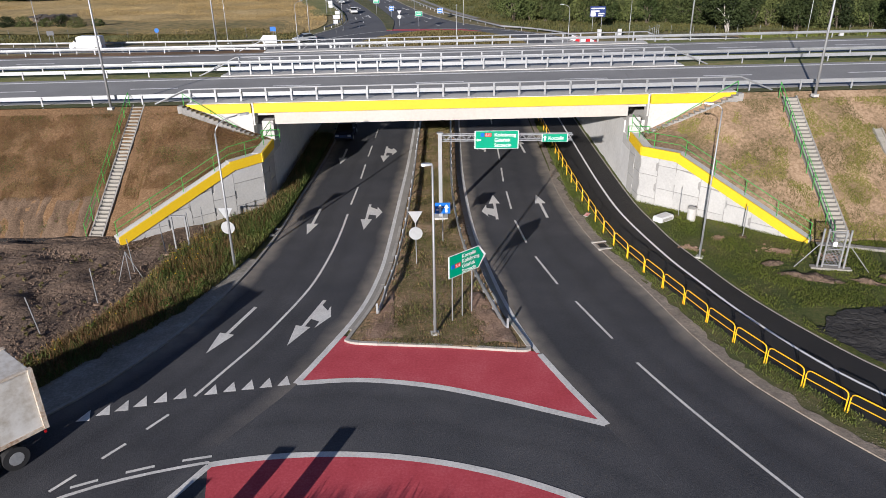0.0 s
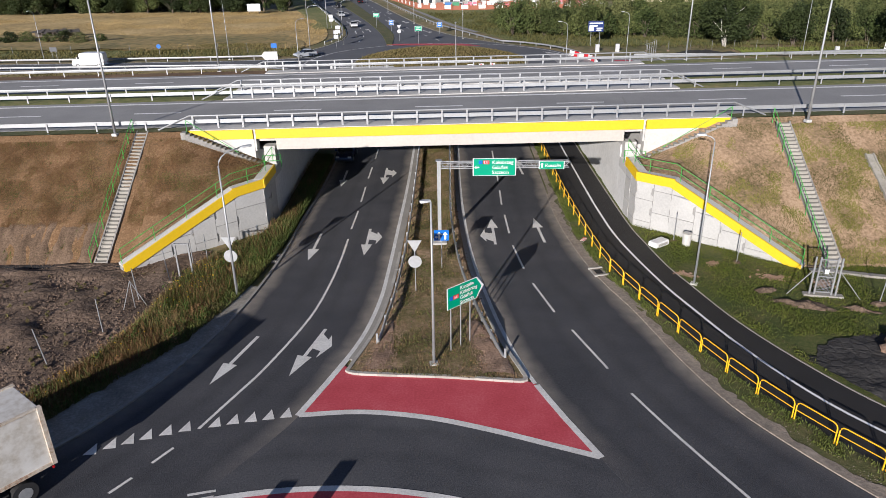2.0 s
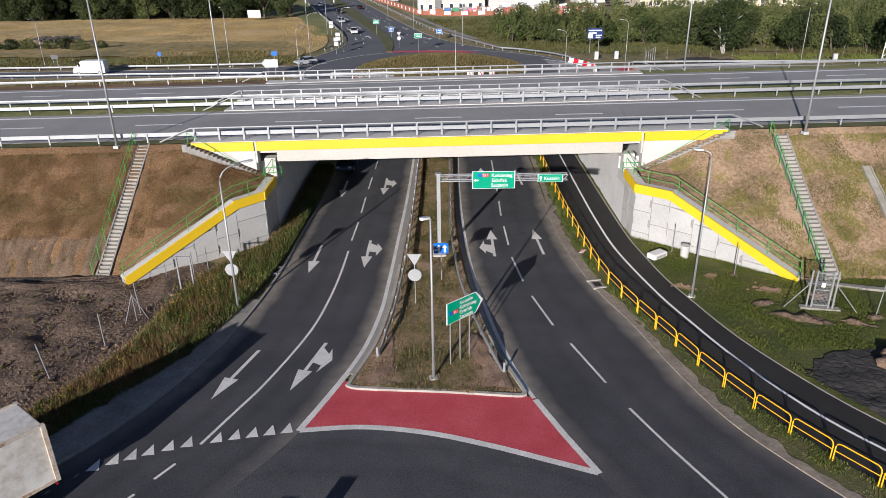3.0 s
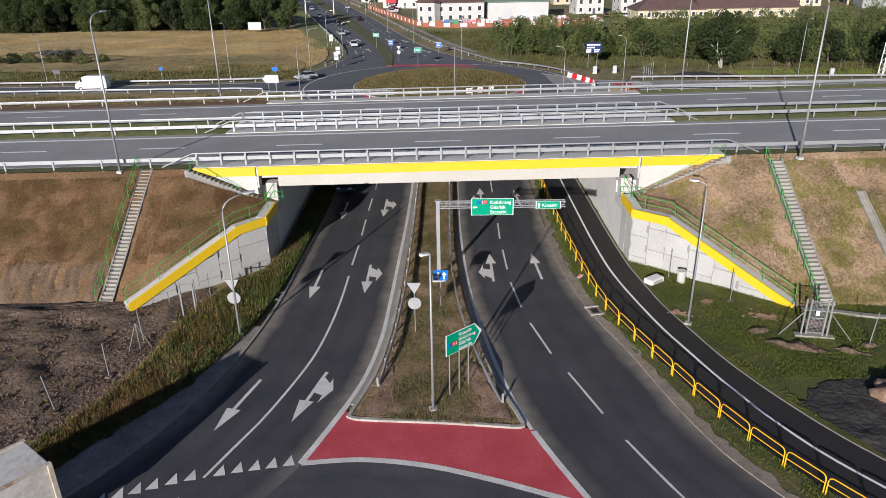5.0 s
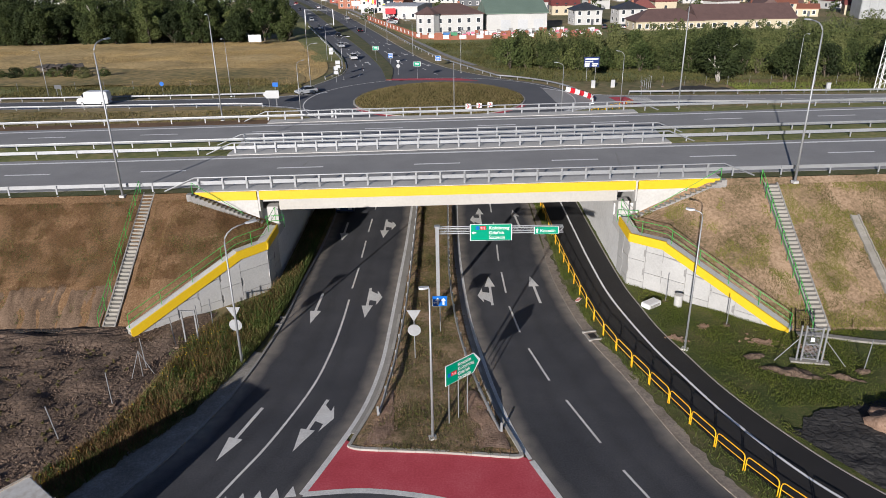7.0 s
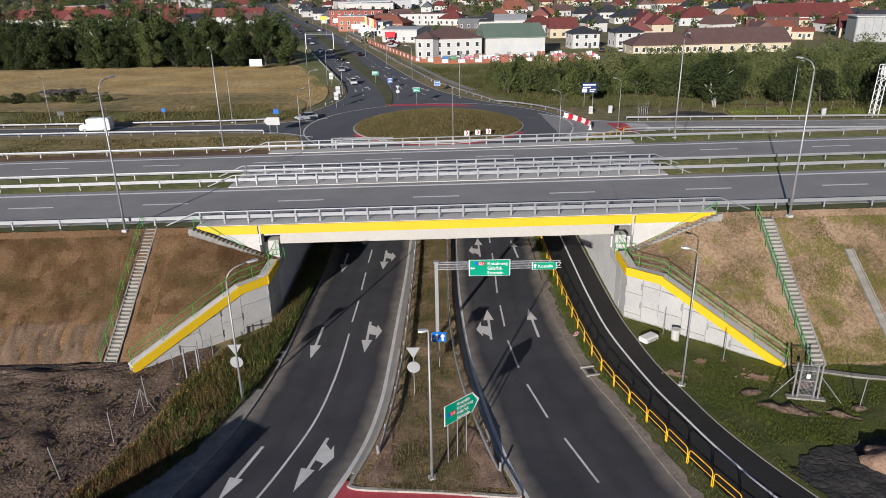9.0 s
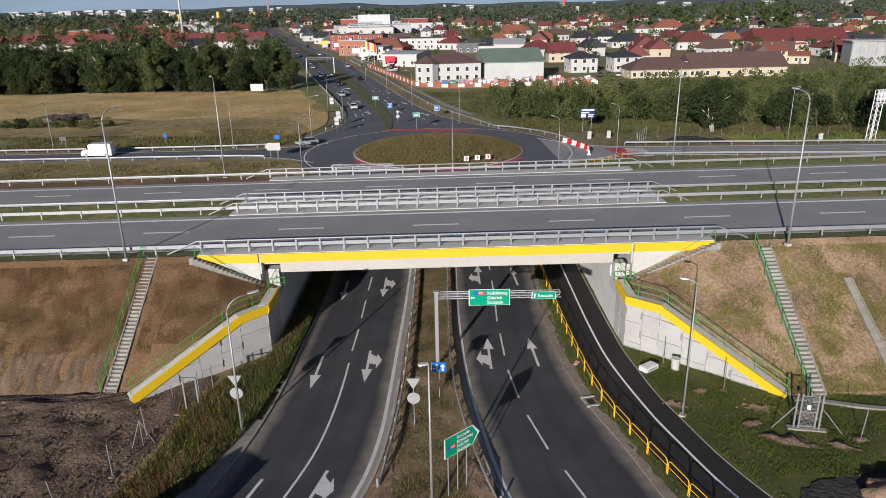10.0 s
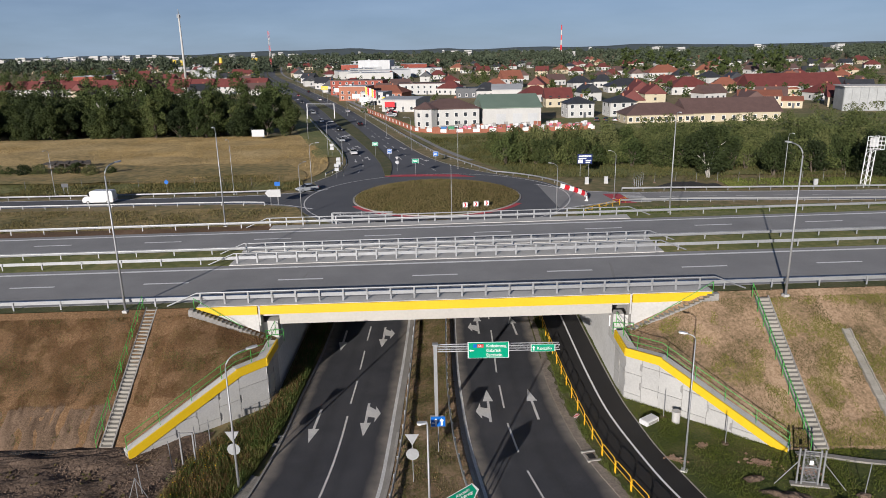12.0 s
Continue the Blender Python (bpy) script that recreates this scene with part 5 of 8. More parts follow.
plain_rail(offset(ramp_w[0], -1.2)[2:], "steel guard rail beside the western slip road")
plain_rail(offset(ramp_w[1], 1.2)[2:], "steel guard rail beside the western slip road")
plain_rail(offset(ramp_e[0], 1.2)[3:], "steel guard rail beside the eastern slip road")
plain_rail(offset(ramp_e[1], -1.2)[2:], "steel guard rail beside the eastern slip road")
plain_rail(offset(NL, 1.4)[1:17], "steel guard rail beside the town road")
plain_rail([p for p in arc(FX, FY, 27.0, 8, 62, 16)] + offset(NR, -4.0)[4:26], "steel guard rail round the far roundabout")

# ---- trees ----
LEAF = {
    "dark": leafy("dark_leaves", [(0.018, 0.027, 0.009), (0.034, 0.047, 0.014), (0.06, 0.075, 0.022)], 0.15, 1.5),
    "mid": leafy("green_leaves", [(0.034, 0.05, 0.014), (0.064, 0.084, 0.025), (0.11, 0.125, 0.04)], 0.15, 1.5),
    "pale": leafy("willow_leaves", [(0.042, 0.056, 0.018), (0.078, 0.094, 0.03), (0.13, 0.138, 0.052)], 0.12, 1.2),
}
# horizon leaves: distance haze is put into the colour, paler and greyer
LEAF["far"] = leafy("hazed_far_leaves", [(0.055, 0.07, 0.045), (0.08, 0.1, 0.062), (0.11, 0.13, 0.085)], 0.05, 0.5)
BARK = material("bark", [(0.07, 0.055, 0.04), (0.16, 0.13, 0.1)], 0.95, 0, 1, 8, 0.5, local=True)
BIRCH = material("birch_bark", [(0.3, 0.28, 0.25), (0.6, 0.58, 0.54)], 0.9, 0, 1.5, 6, 0.3, local=True)


def leaf_cloud(rng, blobs, per, size):
    """Small random leaves round a set of blobs (centre, radii); more of them near the skin."""
    vs = []
    for c, r in blobs:
        k = max(12, int(per * (r[0] * r[1] * r[2]) ** (2 / 3)))
        d = rng.normal(size=(k, 3))
        d /= np.linalg.norm(d, axis=1)[:, None]
        rad = rng.uniform(0.55, 1.08, size=(k, 1)) ** 0.6
        p = np.array(c) + d * rad * np.array(r)
        u = rng.normal(size=(k, 3)) + d * 0.2
        u /= np.linalg.norm(u, axis=1)[:, None]
        w = np.cross(u, d + rng.normal(size=(k, 3)) * 0.5)
        w /= np.linalg.norm(w, axis=1)[:, None] + 1e-9
        s = size * rng.uniform(0.6, 1.4, size=(k, 1))
        vs.append(np.stack([p - u * s, p + w * s * 0.55, p + u * s, p - w * s * 0.55], 1))
    return np.concatenate(vs)


def quads_mesh(name, q, mat):
    me = bpy.data.meshes.new(name)
    n = len(q)
    me.from_pydata(q.reshape(-1, 3).tolist(), [], (np.arange(n * 4).reshape(n, 4)).tolist())
    me.materials.append(mat)
    return me


def crown_blobs(rng, h, w, trunk, n):
    out = []
    for _ in range(n):
        f = rng.uniform(0, 1)
        z = trunk + (h - trunk) * (0.08 + 0.84 * f)
        spread = w * math.sin(math.pi * (0.24 + 0.68 * f)) * 0.72
        a = rng.uniform(0, 2 * math.pi)
        q = spread * math.sqrt(rng.uniform(0.05, 1))
        r = w * rng.uniform(0.14, 0.36)
        out.append(((q * math.cos(a), q * math.sin(a), z), (r, r, r * rng.uniform(0.75, 1.25))))
    return out


def tree(name, x, y, h, w, trunk, leaf, label, seed, group="", per=22, size=0.34, n=15, bark=None, stems=1):
    rng = np.random.default_rng(seed)
    t = thing(name, label, "tree" if name != "bush" else "bush", group, at=(x, y, 0))
    bm = bmesh.new()
    for k in range(stems):
        a = rng.uniform(0, 6.28)
        lean = (0.35 if stems > 1 else 0.06) * w
        tube(bm, [(0.15 * k, 0, -0.3), (lean * 0.3 * math.cos(a), lean * 0.3 * math.sin(a), trunk * 0.6 + 0.2), (lean * math.cos(a), lean * math.sin(a), max(trunk * 1.2, h * 0.55))], 0.03 * h * (0.6 if stems > 1 else 1), 7, 0.008 * h)
    for k in range(5):
        a, z = rng.uniform(0, 6.28), trunk + (h - trunk) * rng.uniform(0.05, 0.5)
        tube(bm, [(0, 0, z - 0.1 * h), (w * 0.25 * math.cos(a), w * 0.25 * math.sin(a), z + 0.05 * h), (w * 0.5 * math.cos(a), w * 0.5 * math.sin(a), z + 0.16 * h)], 0.011 * h, 5, 0.003 * h)
    part("trunk", bm, bark or BARK, t, "", True)
    part_of("crown", quads_mesh("crown", leaf_cloud(rng, crown_blobs(rng, h, w, trunk, n), per, size), LEAF[leaf]), None, t)
    return t


rnd = random.Random(7)
kinds = [tree("tree", -50, 236, 13, 4.8, 0.4, "dark", "dark green broadleaf tree at the meadow edge", 1, "meadow edge trees", 95, 0.27, 36),
         tree("tree", -58, 238, 15, 4.8, 0.5, "mid", "green broadleaf tree at the meadow edge", 2, "meadow edge trees", 95, 0.27, 36),
         tree("tree", -66, 236, 11, 5.2, 0.2, "dark", "dark green broadleaf tree at the meadow edge", 3, "meadow edge trees", 95, 0.27, 36),
         tree("tree", -111, 235, 16, 3.6, 3.5, "mid", "slender birch with a pale trunk at the meadow edge", 4, "meadow edge trees", 80, 0.24, 24, BIRCH),
         tree("tree", -74, 238, 14, 5.0, 0.4, "dark", "dark green broadleaf tree at the meadow edge", 5, "meadow edge trees", 95, 0.27, 36)]
for row in range(4):
    for k in range(44):
        x = -64 - 4.6 * k + rnd.uniform(-2.5, 2.5)
        y = 236 + row * 9 + rnd.uniform(-3, 3) - 0.02 * k
        if k < 4 and row > 1:
            continue
        o = copy_thing(kinds[rnd.choice((0, 1, 2, 4, 0, 2, 3 if k % 5 == 0 else 1))], pose(x, y, 0, 0, 0, rnd.uniform(0, 360)))
        sc = rnd.uniform(0.68, 1.05)
        o.scale = (sc * 1.15, sc * 1.15, sc * rnd.uniform(0.8, 1.12))
bushes = [tree("bush", 20, 168, 5.5, 3.2, 0.3, "mid", "dense green willow bush in the thicket", 11, "willow thicket", 95, 0.2, 26, None, 4),
          tree("bush", 26, 166, 6.2, 3.6, 0.3, "pale", "grey-green willow bush in the thicket", 12, "willow thicket", 95, 0.2, 28, None, 4),
          tree("bush", 33, 164, 6.8, 3.6, 0.3, "dark", "dark green bush in the thicket", 13, "willow thicket", 95, 0.2, 28, None, 4)]
for row in range(7):
    for k in range(32):
        x = 16 + 3.8 * k + rnd.uniform(-2, 2) + (0 if row < 5 else 30)
        y = 169 - 0.29 * (x - 14) * (1 if x < 90 else 0.29 * 0 + 76 / (x - 14)) + row * 5.5 + rnd.uniform(-2, 2)
        if x > 132:
            continue
        i = rnd.choice((0, 1, 2, 0)) if row < 2 else rnd.choice((1, 1, 0))
        o = copy_thing(bushes[i], pose(x, y, 0, 0, 0, rnd.uniform(0, 360)))
        sc = rnd.uniform(0.8, 1.25) if row < 2 or x < 55 else rnd.uniform(0.7, 1.05)
        o.scale = (sc, sc, sc * rnd.uniform(0.85, 1.15))
tree("tree", 56.5, 145.5, 11.5, 6.2, 2.6, "dark", "spreading dark green tree with pale forked stems", 21, "", 95, 0.22, 40, BIRCH, 4)
tree("tree", 71, 146.5, 8.5, 4.6, 1.5, "dark", "dark green tree beside the spreading one", 22, "", 95, 0.22, 28, BARK, 3)
tree("tree", 90, 143, 9.0, 5.2, 0.8, "dark", "dark green rounded tree", 23, "", 95, 0.22, 30)
for x, y, s in ((-55, 246, 0.85), (-77, 316, 0.75), (-96, 354, 0.8)):
    copy_thing(kinds[1], pose(x, y, 0, 0, 0, 40 * s)).scale = (s, s, s)
for k in range(9):
    o = copy_thing(bushes[k % 3], pose(-78 - 4.0 * k + rnd.uniform(-1, 1), 164 + rnd.uniform(-2, 2), 0, 0, 0, 50 * k))
    o.scale = (0.7, 0.6, 0.42)


def wood(name, spots, mat, label, seed, per=10, size=0.9):
    """A far wood as one mesh: spots are (x, y, height, width)."""
    rng = np.random.default_rng(seed)
    q = []
    for x, y, h, w in spots:
        blobs = [((x + c[0], y + c[1], c[2]), r) for c, r in crown_blobs(rng, h, w, h * 0.06, 6)]
        q.append(leaf_cloud(rng, blobs, per * 8 / max(4.0, h) , size * (0.7 + 0.3 * h / 10)))
    tagged(part_of(name, quads_mesh(name, np.concatenate(q), mat), None), label, "woodland", "", "stuff")


def road_x(y):
    return float(np.interp(y, [150, 219, 345, 440, 600, 860, 1250], [-10, -24, -56, -83, -131, -205, -291]))


def town_spots(n, y0, y1, lo, hi):
    """Garden trees, clear of the road and its shops."""
    out = []
    while len(out) < n:
        y = rnd.uniform(y0, y1)
        x = rnd.uniform(-0.62, 0.62) * y
        near = x - road_x(y)
        if -16 < near < 14 or (near < (120 if y < 520 else 40) and near > 0 and rnd.random() > 0.22):
            continue
        if 40 < x < 150 and y < 330:
            continue
        h = rnd.uniform(lo, hi) * (1.25 if near < 0 else 0.55 if near < 120 else 0.8)
        out.append((x, y, h, rnd.uniform(0.5, 0.75) * h))
    return out


wood("far_wood_west", [(rnd.uniform(-330, -95), rnd.uniform(275, 400), rnd.uniform(6, 11), rnd.uniform(4, 6)) for _ in range(260)], LEAF["dark"], "dark green woodland west of the town road", 31, 18, 0.5)
wood("far_wood_east", [(rnd.uniform(62, 135), rnd.uniform(172, 228), rnd.uniform(3.5, 6.5), rnd.uniform(2.5, 4)) for _ in range(190)] + [(rnd.uniform(128, 330), rnd.uniform(170, 255), rnd.uniform(4, 8), rnd.uniform(3, 4.5)) for _ in range(190)], LEAF["pale"], "grey-green scrub east of the town road", 32, 22, 0.32)
wood("town_trees", town_spots(620, 300, 900, 6, 12), LEAF["mid"], "garden and street trees of the town", 33, 20, 0.5)
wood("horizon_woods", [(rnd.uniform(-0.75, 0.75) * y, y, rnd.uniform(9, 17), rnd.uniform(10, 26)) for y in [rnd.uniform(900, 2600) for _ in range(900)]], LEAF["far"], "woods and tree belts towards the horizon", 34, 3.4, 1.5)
wood("poplar_row", [(235 + rnd.uniform(-70, 70), 640 + rnd.uniform(-20, 20), rnd.uniform(20, 27), rnd.uniform(4, 7)) for _ in range(40)], LEAF["mid"], "dense stand of tall green trees behind the houses", 35, 9, 1.1)
# the blue-grey is aerial haze painted into the hills' base colour
HILL = material("hazed_hill_woods", [(0.07, 0.095, 0.098), (0.1, 0.13, 0.132)], 0.95, 0, 0.004, 0.04, 0.5, 0.05)
bm = bmesh.new()
prev = None
for k in range(161):
    a = radians(20 + 140 * k / 160)
    h = (16 + 20 * noise.fractal(Vector((k * 0.09, 4.2, 0)), 0.8, 2, 3)) * (0.3 + 0.7 * math.exp(-((k - 88) / 34) ** 2))
    f = 4300
    row = [bm.verts.new((f * r * math.cos(a), f * r * math.sin(a), z)) for r, z in ((0.8, -1), (0.9, max(4, h) * 0.55), (1.0, max(6, h) + 8), (1.06, -1))]
    if prev:
        for i in range(3):
            bm.faces.new((prev[i], row[i], row[i + 1], prev[i + 1]))
    prev = row
bmesh.ops.recalc_face_normals(bm, faces=bm.faces)
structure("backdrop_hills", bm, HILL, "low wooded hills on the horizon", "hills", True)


# ruined timber shed and bits in the meadow
OLDWOOD = material("weathered_wood", [(0.06, 0.05, 0.042), (0.14, 0.12, 0.1)], 0.95, 0, 1, 9, 0.4, local=True)
t = thing("ruined_shed", "collapsed timber shed in the dry meadow", "shed", at=(-92, 172, 0), turn=8)
for x in (-5, -2.5, 0, 2.5, 5):
    for y in (-1.5, 1.5):
        part("post", boxed(x - 0.12, x + 0.12, y - 0.12, y + 0.12, -0.1, 1.7), OLDWOOD, t)
for k in range(11):
    o = part("roof_board", boxed(-0.5, 0.5, -2.0, 2.0, 0, 0.08), OLDWOOD, t)
    o.location, o.rotation_euler = (-5 + k, 0, 1.75 + 0.08 * (k % 3)), (0.05 * (k % 4), 0.06 * (k % 2), 0.03 * k)
part("back_wall", boxed(-5, 5, 1.4, 1.5, 0, 1.6), OLDWOOD, t)

# ---- buildings of the town ----
WALLS = {"white": material("white_render", [(0.46, 0.455, 0.44), (0.57, 0.565, 0.545)], 0.85, 0, 0.2, 2, 0.05, local=True),
         "cream": material("cream_render", [(0.46, 0.4, 0.28), (0.56, 0.49, 0.36)], 0.85, 0, 0.2, 2, 0.05, local=True),
         "red": material("red_render", [(0.27, 0.065, 0.045), (0.34, 0.09, 0.06)], 0.85, 0, 0.2, 2, 0.05, local=True),
         "orange": material("orange_render", [(0.33, 0.13, 0.08), (0.4, 0.17, 0.105)], 0.85, 0, 0.2, 2, 0.05, local=True),
         "grey": material("grey_cladding", [(0.42, 0.43, 0.44), (0.55, 0.56, 0.57)], 0.6, 0, 0.2, 2, 0.05, local=True),
         "yellow": material("yellow_cladding", [(0.7, 0.5, 0.05), (0.8, 0.6, 0.08)], 0.6, 0, 0.2, 2, 0.05, local=True),
         "dark": material("dark_cladding", [(0.06, 0.065, 0.075), (0.1, 0.105, 0.115)], 0.5, 0, 0.2, 2, 0.05, local=True)}
ROOFS = {"red": material("red_tiles", [(0.12, 0.032, 0.028), (0.18, 0.05, 0.044)], 0.7, 0, 0.5, 5, 0.4, local=True),
         "orange": material("orange_tiles", [(0.22, 0.08, 0.05), (0.29, 0.11, 0.068)], 0.75, 0, 0.5, 5, 0.4, local=True),
         "dark": material("graphite_tiles", [(0.03, 0.032, 0.038), (0.055, 0.058, 0.065)], 0.5, 0, 0.5, 5, 0.3, local=True),
         "brown": material("brown_tiles", [(0.1, 0.062, 0.055), (0.15, 0.092, 0.082)], 0.7, 0, 0.5, 5, 0.4, local=True),
         "green": material("green_metal_roof", [(0.16, 0.22, 0.17), (0.21, 0.28, 0.22)], 0.5, 0.1, 0.2, 3, 0.1, local=True),
         "grey": material("grey_metal_roof", [(0.38, 0.39, 0.4), (0.5, 0.51, 0.52)], 0.5, 0.1, 0.2, 3, 0.1, local=True)}
GLASS = material("window_glass", [(0.03, 0.035, 0.042), (0.06, 0.068, 0.08)], 0.08, 0, 0.3, 3, 0, local=True)
FRAME = material("window_frame_white", shades((0.75, 0.75, 0.74), 0.04), 0.5, 0, 1, 5, 0)
PANE = shared("pane", lambda: boxed(-0.55, 0.55, -0.03, 0.05, -0.7, 0.7), GLASS)
CASING = shared("window_frame", lambda: box(box(box(box(bmesh.new(), -0.68, 0.68, -0.05, 0.02, 0.7, 0.82), -0.68, 0.68, -0.07, 0.02, -0.84, -0.7), -0.68, -0.55, -0.05, 0.02, -0.7, 0.7), 0.55, 0.68, -0.05, 0.02, -0.7, 0.7), FRAME)


def roof_mesh(w, d, h, rise, hip, over=0.5, thick=0.22):
    """Gable (hip 0) or hipped roof with its ridge along x."""
    bm = bmesh.new()
    W, D = w / 2 + over, d / 2 + over
    rx = max(0.02, W - hip)
    v = [bm.verts.new(c) for c in ((-W, -D, h), (W, -D, h), (W, D, h), (-W, D, h), (-rx, 0, h + rise), (rx, 0, h + rise))]
    u = [bm.verts.new((c.co.x, c.co.y, c.co.z - thick)) for c in v[:4]]
    for f in ((v[0], v[1], v[5], v[4]), (v[2], v[3], v[4], v[5]), (v[1], v[2], v[5]), (v[3], v[0], v[4]), (u[3], u[2], u[1], u[0]), (v[0], u[0], u[1], v[1]), (v[1], u[1], u[2], v[2]), (v[2], u[2], u[3], v[3]), (v[3], u[3], u[0], v[0])):
        bm.faces.new(f)
    bmesh.ops.recalc_face_normals(bm, faces=bm.faces)
    return bm


def house(x, y, w, d, h, rise, hip, turn, wall, roof, label, category="house", group="town houses", windows=None, storeys=1, flat=False, chimney=True, door=True, far=False):
    t = thing("house" if category == "house" else category.replace(" ", "_"), label, category, group, at=(x, y, 0), turn=turn)
    bm = boxed(-w / 2, w / 2, -d / 2, d / 2, -0.2, h)
    if not flat and hip < 0.5:
        for s in (-1, 1):
            a = [bm.verts.new((s * w / 2, yy, zz)) for yy, zz in ((-d / 2, h), (d / 2, h), (0, h + rise * 0.93))]
            bm.faces.new(a)
    part("wall", bm, WALLS[wall], t)
    if flat:
        r = part("roof", box(boxed(-w / 2 - 0.15, w / 2 + 0.15, -d / 2 - 0.15, d / 2 + 0.15, h + 0.003, h + 0.35), -w / 4, -w / 4 + 1.5, -1, 1, h + 0.35, h + 1.1), ROOFS[roof], t)
    else:
        r = part("roof", roof_mesh(w, d, h, rise, hip), ROOFS[roof], t)
    if chimney and not flat:
        part("chimney", boxed(w * 0.12, w * 0.12 + 0.7, 0.4, 1.0, h + rise * 0.4, h + rise + 0.7), WALLS["orange"], r)
    n = windows if windows is not None else max(2, int(w / 3.2))
    for s in range(storeys):
        for k in range(n):
            wx = -w / 2 + w * (k + 0.5) / n
            wz = 1.6 + s * 2.8
            o = part_of("window", PANE if far else CASING, None, t)
            o.location = (wx, -d / 2, wz)
            if not far:
                part_of("pane", PANE, None, o)
        for k in range(max(1, int(d / (9 if far else 4.5)))):
            o = part_of("window", PANE if far else CASING, None, t)
            o.location, o.rotation_euler = (-w / 2, -d / 2 + d * (k + 0.5) / max(1, int(d / (9 if far else 4.5))), 1.6 + s * 2.8), (0, 0, -math.pi / 2)
            if not far:
                part_of("pane", PANE, None, o)
    if door:
        part("door", boxed(w * 0.1, w * 0.1 + 1.0, -d / 2 - 0.04, -d / 2 + 0.02, 0.0, 2.1), WALLS["dark"], t)
    return t


# shop with a corner tower and the goods hall behind it
shop = house(3.5, 259, 20, 15, 6.6, 3.0, 7.4, 8, "white", "brown", "white two-storey shop with a dark hipped roof", "shop", "shops", 6, 2)
tw = bmesh.new()
prism(tw, [(-9.2 + 4.2 * math.cos(k * math.pi / 4 + 0.39), -6.5 + 4.2 * math.sin(k * math.pi / 4 + 0.39)) for k in range(8)], -0.1, 6.9)
part("corner_tower", tw, WALLS["white"], shop)
tw = bmesh.new()
c = tw.verts.new((-9.2, -6.5, 9.2))
rim = [tw.verts.new((-9.2 + 4.8 * math.cos(k * math.pi / 4 + 0.39), -6.5 + 4.8 * math.sin(k * math.pi / 4 + 0.39), 6.8)) for k in range(8)]
for k in range(8):
    tw.faces.new((c, rim[k], rim[(k + 1) % 8]))
tw.faces.new(rim[::-1])
part("tower_roof", tw, ROOFS["brown"], shop)
for k in (5, 6):
    ang = (k - 0.5) * math.pi / 4 + 0.39
    for z in (1.7, 4.7):
        o = part_of("window", CASING, None, shop)
        o.location, o.rotation_euler = (-9.2 + 3.92 * math.cos(ang), -6.5 + 3.92 * math.sin(ang), z), (0, 0, ang + math.pi / 2)
        part_of("pane", PANE, None, o)
hall = house(25.5, 266, 21, 24, 6.4, 4.0, 0.0, 4, "white", "green", "white storage hall with a green metal roof", "warehouse", "shops", 0, 1, False, False, False)
for x in (-4, 2, 7.5):
    part("roller_door", boxed(x - 1.7, x + 1.7, -12.06, -11.98, 0, 4.2), WALLS["grey"], hall)
# bungalow in two wings
house(78, 257, 23, 13, 3.3, 3.6, 6.5, 2, "cream", "brown", "long cream bungalow with a brown tiled roof", "house", "bungalow wings", 9, 1, False, False)
house(105, 259, 34, 15, 3.5, 4.6, 0.0, 2, "cream", "brown", "long cream bungalow wing with a steep brown roof", "house", "bungalow wings", 9, 1, False, False)
for x, y in ((55, 281), (72, 283)):
    house(x, y, 10.5, 9.5, 5.6, 2.4, 5.4, 6, "white", "dark", "white two-storey villa with a graphite hipped roof", "house", "white villas", 3, 2)
house(139, 309, 17, 12, 5.2, 2.2, 0.0, -20, "cream", "orange", "cream house with an orange tiled roof", storeys=2)
house(150, 304, 10, 8, 3.2, 1.6, 0.0, -20, "cream", "orange", "low cream house with an orange tiled roof")
house(182, 372, 46, 16, 5.5, 6.0, 0.0, 0, "white", "red", "long white building with a tall red roof", windows=10)
house(140, 402, 22, 15, 4.2, 5.2, 9, 0, "white", "red", "white house with a large red hipped roof", windows=5)
house(186, 432, 20, 14, 3.6, 4.6, 8, 0, "cream", "red", "cream house with a red hipped roof")
house(112, 428, 24, 14, 3.6, 4.2, 8, 0, "white", "dark", "white house with a dark hipped roof")
house(175, 560, 26, 16, 6.0, 5.5, 9, 0, "white", "orange", "white house with an orange hipped roof", storeys=2)
house(50, 500, 14, 12, 6.0, 5.5, 0, 15, "white", "orange", "white gabled house with an orange roof", storeys=2)
house(-30, 418, 24, 16, 3.2, 4.0, 7, -18, "orange", "orange", "low building with a large orange roof")
house(-50, 452, 34, 12, 8.6, 0, 0, -12, "red", "brown", "flat-roofed red two-storey building", "office", "shops", 8, 3, True)
house(-46, 402, 16, 14, 7.6, 0, 0, -14, "orange", "grey", "flat-roofed orange block beside the road", "office", "shops", 4, 2, True)
house(-15, 330, 16, 22, 5.4, 0.8, 0, -16, "white", "grey", "white sales hall with a shallow grey roof", "shop", "shops", 4, 1, False, False)
house(-32, 368, 12, 14, 6.0, 0, 0, -16, "white", "grey", "white flat-roofed shop with yellow signs", "shop", "shops", 3, 2, True)
house(-24, 352, 7, 4, 4.6, 0, 0, -16, "yellow", "grey", "yellow kiosk beside the shops", "kiosk", "shops", 2, 1, True)
house(-70, 815, 36, 26, 15, 0, 0, -8, "grey", "grey", "large grey warehouse block", "warehouse", "shops", 6, 1, True)
house(-10, 445, 30, 14, 6.4, 0, 0, -5, "white", "brown", "white flat-roofed building with dark bands", "office", "shops", 8, 2, True)
house(18, 405, 16, 12, 5.2, 0, 0, -5, "dark", "dark", "dark flat-roofed workshop beside the road", "workshop", "shops", 4, 1, True)
